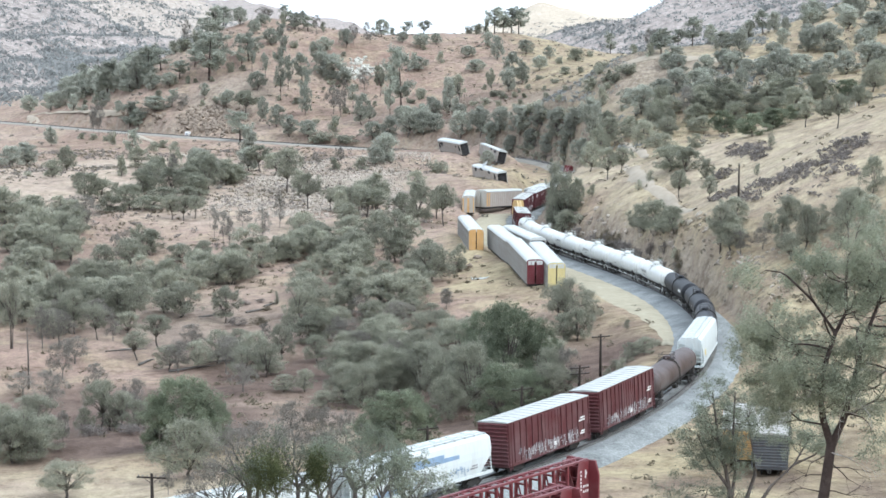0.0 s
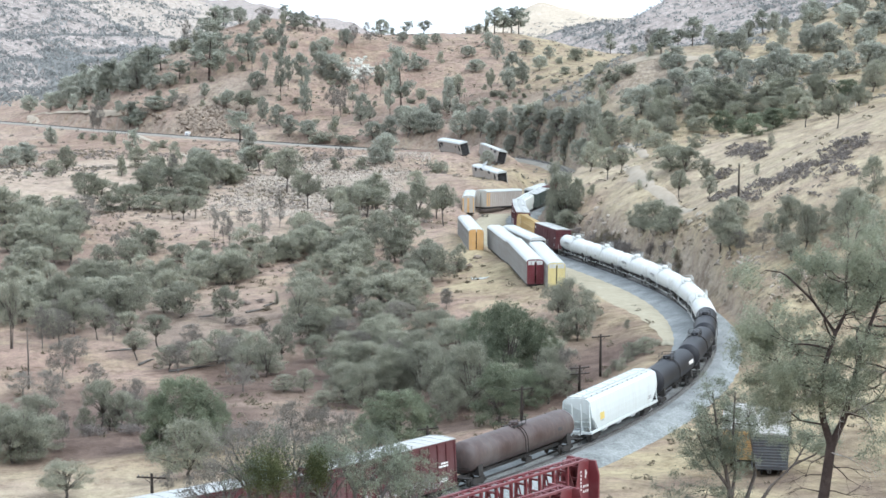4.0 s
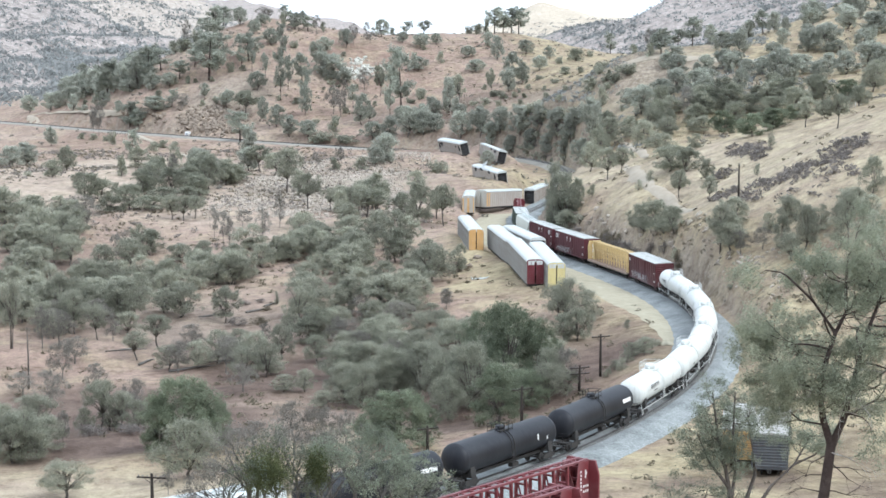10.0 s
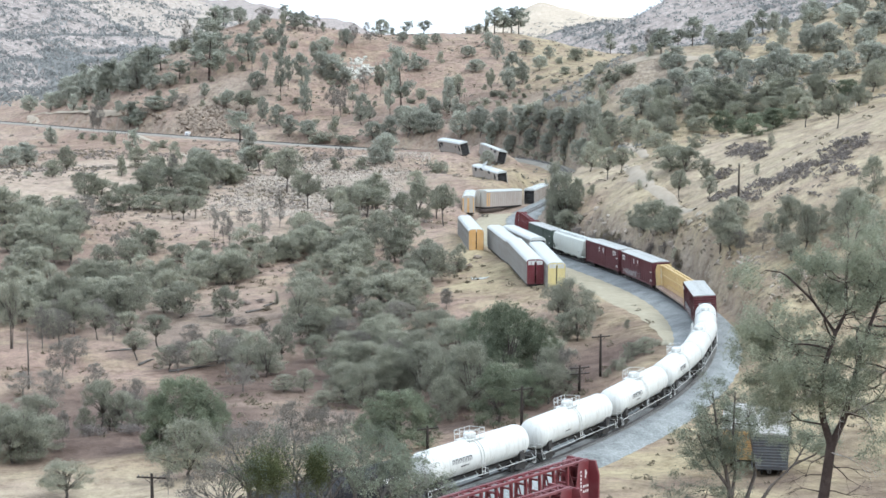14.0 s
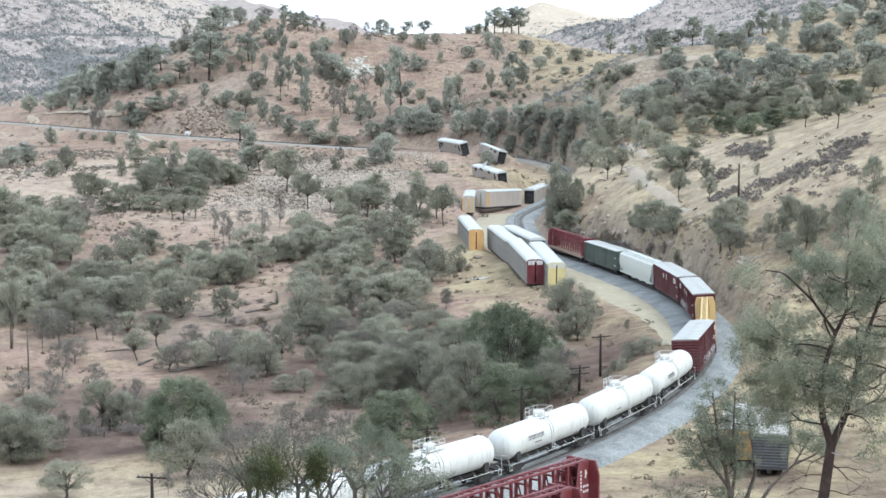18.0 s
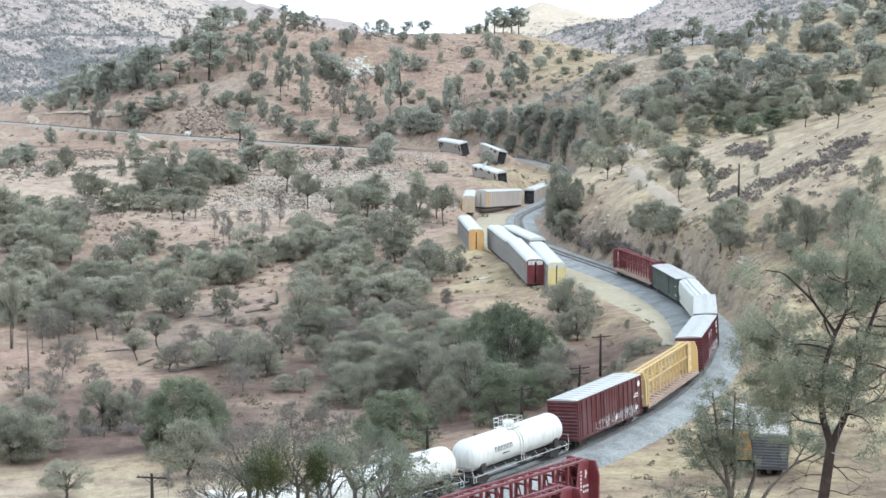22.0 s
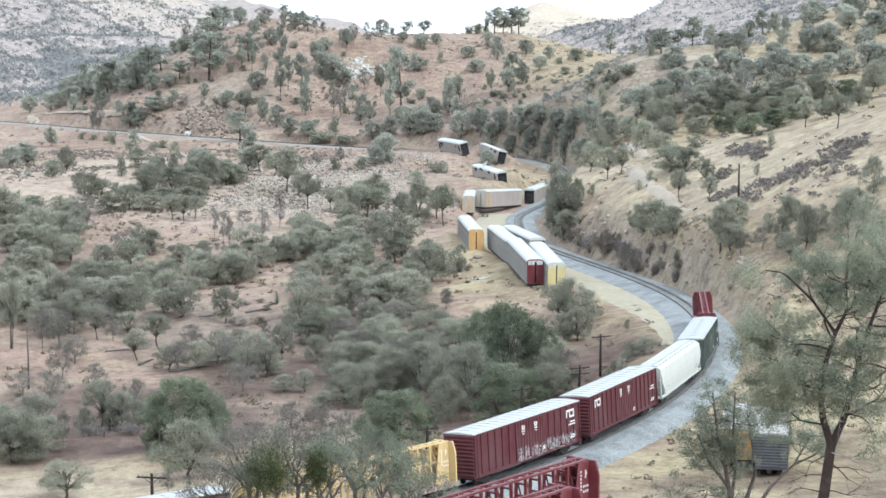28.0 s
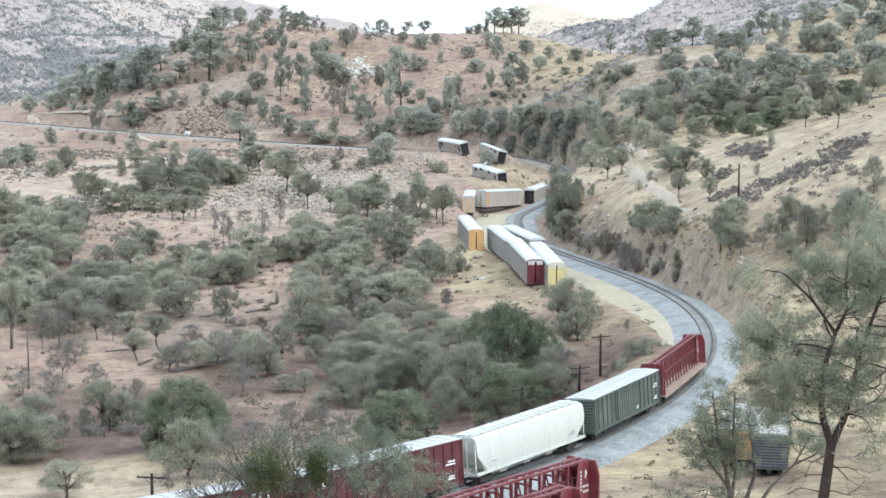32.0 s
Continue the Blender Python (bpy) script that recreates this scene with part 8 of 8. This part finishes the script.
def wiry_oak(name, x, y, stems, label, seed, leaves, leaf_size=0.045, fluff=0.24):
    """A sparse oak: bent stems, each (points, root thickness, first leafy point, boughs), with boughs all along them."""
    rng = np.random.default_rng(seed)
    tree = thing(name, label, "tree", at=pose(x, y, set_down(x, y)))
    bm, tips, wisps = bmesh.new(), [], []
    for pts, r, first, boughs in stems:
        pts = [Vector(p) for p in pts]
        n = len(pts) - 1
        tube(bm, pts, [r * (1 - 0.75 * i / n) for i in range(n + 1)], 8, 0, False)
        for k in range(boughs):
            u = first + (n - first) * (k + rng.random()) / boughs
            p = pts[min(int(u), n - 1)].lerp(pts[min(int(u), n - 1) + 1], u - min(int(u), n - 1))
            a = k * 2.4 + rng.uniform(-0.5, 0.5)
            limbs(bm, rng, p, (math.cos(a), math.sin(a), rng.uniform(-0.1, 0.7)), rng.uniform(0.45, 0.8), r * 0.22, 3, tips, 0.8, 0.05, 4, 3, (2, 3), 0.6, wisps)
    part("trunk", bm, BARK, tree)
    cr = new("crown", leaf_mesh("crown", wisps, [fluff] * len(wisps), leaves, leaf_size, NEAR_LEAF, rng, 0.8))
    cr.parent = tree


near_pine(14.25, 62)
wiry_oak("near_oak", 14.9, 84, (
    ([(0, 0, -0.5), (-0.2, 0, 3.3), (-0.45, 0.1, 4.8), (-0.9, 0, 6.6), (-1.2, 0.2, 8.9)], 0.16, 1.9, 26),
    ([(-0.2, 0, 3.3), (0.0, -0.1, 5.0), (-0.15, 0, 6.8), (-0.1, -0.1, 9.0)], 0.11, 1.2, 15),
    ([(-0.3, 0, 4.0), (-1.3, 0.2, 5.3), (-2.0, 0.1, 6.9)], 0.10, 0.5, 18),
    ([(0.2, 0, 2.2), (1.0, 0, 4.7), (0.8, 0.2, 6.6), (0.55, 0.1, 8.0)], 0.13, 1.7, 9)),
    "sparse grey-green oak in front of the parked cars", 311, 34000)
wiry_oak("near_oak", 15.6, 83.4, (
    ([(0, 0, -0.5), (0.5, 0, 3.2), (1.0, 0, 4.0), (2.2, 0.2, 5.1), (3.0, 0.2, 6.6)], 0.13, 3.2, 9),
    ([(2.2, 0.2, 5.1), (3.2, 0.1, 5.6), (4.1, 0.2, 6.6)], 0.07, 0.7, 10)),
    "leaning oak with a thin crown beside the pine", 316, 8500)
wiry_oak("oak_scrub", 12.6, 84.6, (
    ([(0, 0, -0.4), (-0.5, 0, 2.4), (-1.0, 0, 4.2)], 0.08, 1.0, 10),
    ([(0.1, 0, -0.4), (0.5, 0, 2.4), (1.0, 0, 4.2)], 0.08, 1.0, 10),
    ([(0.2, 0, -0.4), (1.6, 0, 2.6), (2.6, 0, 4.0)], 0.07, 1.0, 9)),
    "low oak scrub at the foot of the bluff", 321, 6500)
for x, y, h, seed, leaves, label in (
        (-13.4, 113, 9.3, 312, 5000, "twiggy half-bare oak below the bluff"), (-10.2, 116, 9.4, 313, 6500, "tall leafless oak with forking grey limbs"),
        (-8.4, 114, 7.6, 340, 12000, "grey-leaved oak beside the track"), (-6.2, 117, 8.8, 314, 8500, "thin bare-limbed oak beside the track"),
        (-4.3, 115, 7.4, 318, 12000, "dusty half-bare oak close to the track"), (-2.6, 117, 6.6, 341, 6500, "small twiggy oak close to the track"),
        (-15.6, 115, 7.6, 315, 9000, "low grey oak scrub by the track"), (-18.2, 117, 7.2, 319, 8000, "low oak scrub with pale twigs"),
        (-1.0, 119, 5.2, 342, 2500, "low forked bare oak by the ballast")):
    near_oak(x, y, h, seed, int(leaves * (0.55 if x < -8.5 else 0.8)), label, (0.2, 0), TWIG_HAZE if x < -8.5 else NEAR_LEAF, GREY_TWIG, 3, 0.07, 0.16, 5)
host, tips_at = near_oak(-11.9, 113, 8.6, 317, 5000, "bare oak hung with dark mistletoe clumps", (0, 0), None, GREY_TWIG, 2, 0.07, 0.17, 5)
for dx, dz, r, n, f in ((0.0, 5.75, 1.7, 11000, 1.0), (3.4, 6.0, 0.8, 4200, 1.9)):
    mt = new("mistletoe", leaf_mesh("mistletoe", [(dx, -1.6, dz), (dx + 0.25, -1.5, dz - 0.35), (dx - 0.3, -1.6, dz + 0.2)], [r, r * 0.75, r * 0.7], n, 0.075, MISTLETOE, np.random.default_rng(330 + n), f))
    mt.parent = host
    tagged(mt, "dense olive-brown mistletoe clump")


# ---- line-side poles, huts, rocks and clutter ----
def pole(x, y, high, arms, label, turn=20.0, lean=0.0):
    z = set_down(x, y)
    p = thing("telegraph_pole", label, "pole", "line-side poles", at=pose(x, y, z, lean, 0, turn))
    bm = bmesh.new()
    tube(bm, [(0, 0, -0.8), (0, 0, high * 0.5), (0, 0, high)], [0.19, 0.165, 0.125], 8)
    part("post", bm, WOOD_POLE, p)
    for i in range(arms):
        zz = high - 0.35 - i * 0.75
        bm = bmesh.new()
        box(bm, -1.35, 1.35, -0.12, -0.02, zz - 0.06, zz + 0.06)
        for s in (-1, 1):
            bar(bm, (s * 0.75, -0.1, zz), (0, -0.12, zz - 0.55), 0.04)
        arm = part("crossarm", bm, WOOD_POLE, p)
        for xx in (-1.2, -0.8, -0.4, 0.4, 0.8, 1.2):
            bm = bmesh.new()
            tube(bm, [(xx, -0.07, zz + 0.05), (xx, -0.07, zz + 0.14), (xx, -0.07, zz + 0.22)], [0.025, 0.055, 0.03], 6)
            part("insulator", bm, DARK_STEEL, arm)


pole(20.3, 214, 5.5, 1, "dark timber telegraph pole with one crossarm", 25, 0)
pole(17.0, 207, 3.7, 2, "dark timber telegraph pole leaning slightly", 25, 2)
pole(8.8, 185, 5.2, 1, "short dark timber pole above the ravine", 30)
pole(-25.6, 145, 4.9, 1, "timber telegraph pole with one sloping crossarm", -10, 1)
pole(50.4, 286, 7.8, 1, "tall plain timber pole on the grassy slope", 80)
pole(-1.7, 181, 3.0, 1, "short timber pole half hidden by an oak", 30)


def hut(x, y):
    z = set_down(x, y)
    h = thing("signal_hut", "small white trackside equipment hut", "hut", at=pose(x, y, z - 0.1, 0, 0, -30) @ Matrix.Diagonal((0.8, 0.8, 0.75, 1)))
    bm = bmesh.new()
    box(bm, -1.2, 1.2, -1.0, 1.0, 0, 2.6)
    part("body", bm, CONCRETE, h)
    bm = bmesh.new()
    loft(bm, [[(x0, -1.15, 2.6), (x0, 1.15, 2.6), (x0, 0, 3.0)] for x0 in (-1.35, 1.35)])
    part("roof", bm, CONCRETE, h)
    bm = bmesh.new()
    box(bm, -0.4, 0.4, -1.04, -1.0, 0.1, 2.1)
    part("door", bm, MARK_GREY, h)


hut(-106.7, 704)


def boulder(bm, rng, c, r, squash=0.7):
    q = bmesh.ops.create_icosphere(bm, subdivisions=1, radius=1.0)
    for v in q["verts"]:
        k = rng.uniform(0.7, 1.25)
        v.co = Vector((c[0] + v.co.x * r * k, c[1] + v.co.y * r * k * rng.uniform(0.8, 1.1), c[2] + v.co.z * r * squash * k))


def outcrop(name, label, spots, mat, seed, spread, count, size):
    """Weathered rocks, one a part."""
    rng = random.Random(seed)
    t = thing(name, label, "rock", "rocks")
    shapes = []
    for _ in range(6):
        bm = bmesh.new()
        boulder(bm, rng, (0, 0, 0), 1.0)
        shapes.append(mesh_of("rock", bm, mat))
    for cx, cy in spots:
        for _ in range(count):
            x, y = cx + rng.gauss(0, spread), cy + rng.gauss(0, spread)
            if not clear_of_line(x, y, 5.4):
                continue
            o = new("rock", rng.choice(shapes))
            o.parent = t
            k = size * rng.uniform(0.4, 1.4)
            o.matrix_basis = pose(x, y, set_down(x, y) + 0.1 * k, rng.uniform(0, 360), rng.uniform(0, 40), rng.uniform(0, 360)) @ Matrix.Diagonal((k, k * 0.9, k * 0.8, 1))
    return t


outcrop("rock_cut", "brown broken rock along the railway cutting", [on_line(s, 6.6 + (s % 3))[:2] for s in range(-118, -78, 6)], ROCK, 401, 1.5, 8, 0.7)
outcrop("pale_cut", "pale yellowish rock fallen along the cutting", [on_line(s, 6.6 + (s % 3))[:2] for s in range(-78, -20, 6)], LOOSE_ROCK, 409, 1.6, 8, 0.6)
outcrop("bank_stones", "pale stones scattered down the cut bank", [(38, 305), (40.2, 300), (40.8, 290), (42, 283), (43.4, 275), (44.5, 267), (46, 258), (48.5, 262), (49.5, 246), (52, 240)], LOOSE_ROCK, 410, 2.6, 22, 0.36)
outcrop("pale_outcrop", "pale weathered rock outcrop high on the hill", [(-44, 778), (-40, 774), (-36, 778), (-31, 781), (-38, 786), (-42, 770)], CHALK, 402, 3.4, 26, 1.25)
outcrop("boulders", "pale boulders lying on the grassy slope", [(45.4, 296)], PALE_ROCK, 403, 0.9, 5, 0.75)
outcrop("scree", "light broken rock scattered over the slope", [(-50, 468), (-42, 480), (-34, 492), (-58, 478), (-26, 505)], PALE_ROCK, 404, 7.5, 50, 0.42)
outcrop("ledge", "brown rock ledge above the far track", [(-98, 715), (-90, 712), (-104, 720)], ROCK, 405, 6.5, 60, 1.3)
outcrop("dark_outcrop", "dark brown rock outcrop above the far track", [(-111.1, 710.3), (-105.1, 705.7), (-99.3, 701.2), (-93.3, 697.1), (-87.5, 693.1), (-108.1, 710.0), (-96.4, 702.3), (-125.1, 722.7), (-137.8, 735.0)], ROCK, 408, 3.2, 22, 1.3)
outcrop("hill_rocks", "grey-brown rocks on the hill flank", [(8, 700), (14, 692), (2, 694), (60, 660), (48, 640)], ROCK, 406, 5.5, 18, 1.5)
outcrop("bank_rocks", "brown rocks beside the wrecked cars", [(4, 326), (2.5, 320)], ROCK, 407, 1.6, 14, 0.9)


# dirt tracks up the slope and a graded road along the upland
def path(name, label, pts, width, mat, lift=0.3, edge=-0.15):
    q = []
    for a, b in zip(pts, pts[1:]):
        n = max(2, int(math.hypot(b[0] - a[0], b[1] - a[1]) / 3))
        q += [(a[0] + (b[0] - a[0]) * i / n, a[1] + (b[1] - a[1]) * i / n) for i in range(n)]
    q = np.array(q + [pts[-1]])
    t = np.gradient(q, axis=0)
    t /= np.linalg.norm(t, axis=1)[:, None]
    u = np.linspace(0, 1, len(q))
    wide = width * np.clip(np.sin(math.pi * u), 0.05, 1) ** 0.35 * (1 + 0.16 * np.sin(np.arange(len(q)) * 1.3) + 0.12 * np.sin(np.arange(len(q)) * 2.9))
    v = []
    for k in (-0.5, -0.25, 0, 0.25, 0.5):
        x, y = q[:, 0] - t[:, 1] * wide * k, q[:, 1] + t[:, 0] * wide * k
        v.append(np.c_[x, y, land(x, y) + (lift if abs(k) < 0.5 else edge)])
    n = len(q)
    f = [(j * n + i, j * n + i + 1, (j + 1) * n + i + 1, (j + 1) * n + i) for j in range(4) for i in range(n - 1)]
    return tagged(sheet(name, np.concatenate(v), f, mat), label, "dirt road", kind="structure")


path("hill_track", "pale dirt track round the grassy knoll", [(52.6, 499.0), (54.4, 493.4), (53.2, 457.8), (51.6, 425.4)], 3.4, WORN_DIRT)
path("dirt_track", "pale dirt track winding up the slope", [(45.9, 421.6), (41.4, 361.0), (41.3, 335.0), (43.6, 326.5), (45.9, 305.4)], 3.6, WORN_DIRT)
path("upland_road", "graded dirt road along the upper hillside", [(60.5, 592.0), (72.1, 589.9), (81.5, 586.8), (94.5, 581.9), (104.4, 572.5), (117.3, 569.9), (128.5, 568.8), (136.2, 553.6)], 6.0, WORN_DIRT, 0.6, 0.2)
path("valley_road", "pale dirt road climbing from the far track", [(-189.8, 802.1), (-198.5, 806.6), (-195.1, 798.1), (-190.4, 790.7), (-183.5, 774.0), (-178.5, 765.0)], 3.0, WORN_DIRT, 0.6, 0.25)
path("terrace_road", "pale dirt road along the hillside above the far track", [(-189.8, 802.1), (-173.7, 780.4), (-155.5, 755.6), (-138.3, 738.1)], 2.2, WORN_DIRT, 0.6, 0.25)
path("bank_track", "short pale dirt ramp below the far track", [(-133.0, 706.0), (-128.0, 694.7), (-121.3, 683.1), (-114.8, 671.7)], 2.6, WORN_DIRT, 0.5, 0.2)
path("gully_track", "short pale dirt track down the slope", [(-96.5, 621.5), (-91.3, 602.6), (-85.6, 581.2)], 2.4, WORN_DIRT, 0.5, 0.2)



def flat_debris(x, y):
    z = set_down(x, y)
    t = thing("panel_debris", "torn white sheet-metal panel lying on the dirt", "debris", at=pose(x, y, z + 0.12, 4, -3, 8))
    bm = bmesh.new()
    box(bm, -1.4, 1.4, -0.5, 0.5, 0, 0.06)
    box(bm, -1.4, -1.3, -0.5, 0.5, 0, 0.4)
    part("panel", bm, GALVANISED, t)
    bm = bmesh.new()
    bar(bm, (0.4, -0.7, 0.02), (1.9, 0.5, 0.12), 0.12)
    part("brace", bm, GALVANISED, t)


flat_debris(6.6, 307)


def logs():
    rng = random.Random(77)
    for x, y, n, a in ((-50, 262, 6.5, 20), (-46, 258, 5, 70), (-38, 252, 8, 35), (-34, 256, 6, 15), (-33, 300, 6, 40), (-31, 303, 5, 60), (-40, 292, 6, 25), (-52, 330, 5, 30)):
        z = set_down(x, y)
        bm = bmesh.new()
        tube(bm, [(-n / 2, 0, 0.05), (0, rng.uniform(-0.3, 0.3), 0.25), (n / 2, 0, 0.15)], [0.2, 0.17, 0.08], 7)
        o = new("fallen_log", mesh_of("fallen_log", bm, GREY_TWIG))
        o.matrix_basis = pose(x, y, z + 0.05, 0, 0, a)
        tagged(o, "fallen grey tree trunk on dry ground", "log", "fallen logs")


logs()


def marker_posts():
    for x, y in ((87.6, 358), (88.6, 360), (89.8, 362)):
        bm = bmesh.new()
        tube(bm, [(0, 0, -0.3), (0, 0, 1.0), (0, 0, 1.06)], [0.07, 0.07, 0.04], 8)
        o = new("marker_post", mesh_of("marker_post", bm, CONCRETE))
        o.matrix_basis = pose(x, y, set_down(x, y))
        tagged(o, "short white post beside the hill road", "post", "marker posts")


marker_posts()


def dead_trunk(x, y, high, seed):
    """A tall dead trunk with a few broken stubs."""
    rng = np.random.default_rng(seed)
    t = thing("dead_trunk", "tall thin dark dead trunk with broken stubs", "tree", at=pose(x, y, set_down(x, y)))
    bm, tips = bmesh.new(), []
    tube(bm, [(0, 0, -0.5), (0.05, 0, high * 0.5), (-0.05, 0, high)], [0.16, 0.13, 0.06], 7)
    for _ in range(5):
        a, z = rng.uniform(0, 6.28), high * rng.uniform(0.45, 0.95)
        limbs(bm, rng, (0, 0, z), (math.cos(a), math.sin(a), 0.5), 0.8, 0.035, 1, tips, 0.7, 0.0, 4, 2)
    part("trunk", bm, BARK, t)


dead_trunk(-67.6, 260, 7.3, 20)
dead_trunk(-60.0, 240, 9.0, 51)
dead_trunk(-13.1, 223, 4.5, 612)
dead_trunk(-92.3, 432, 8.7, 150)


def stone_scatter(count, seed):
    """Loose pale stones over the dry rise west of the line, past counting."""
    rng = np.random.default_rng(seed)
    y = rng.uniform(398, 585, count)
    u = (y - 398) / 187
    x = -58 + 6 * u + rng.random(count) * (52 - 4 * u)
    keep = np.sin(x * 0.31 + np.sin(y * 0.07) * 2) + np.cos(y * 0.11 + x * 0.05) + rng.normal(0, 0.6, count) > -0.4
    x, y = x[keep], y[keep]
    z = land(x, y)
    c = np.array([(1, 0, 0), (0, 1, 0), (-1, 0, 0), (0, -1, 0), (0, 0, 1), (0, 0, -1)], float)
    f = np.array([(0, 1, 4), (1, 2, 4), (2, 3, 4), (3, 0, 4), (1, 0, 5), (2, 1, 5), (3, 2, 5), (0, 3, 5)])
    s = (0.28 + 0.5 * rng.random(len(x)) ** 3)[:, None, None]
    v = c[None] * s * rng.uniform(0.6, 1.2, (len(x), 6, 3)) * np.array([1, 1, 0.75]) + np.c_[x, y, z + 0.1][:, None]
    faces = (f[None] + 6 * np.arange(len(x))[:, None, None]).reshape(-1, 3)
    tagged(sheet("stone_scatter", v.reshape(-1, 3), [tuple(q) for q in faces.tolist()], LOOSE_ROCK, False), "loose pale stones on the dry rise", "stones", kind="stuff")


stone_scatter(10000, 77)


motions()
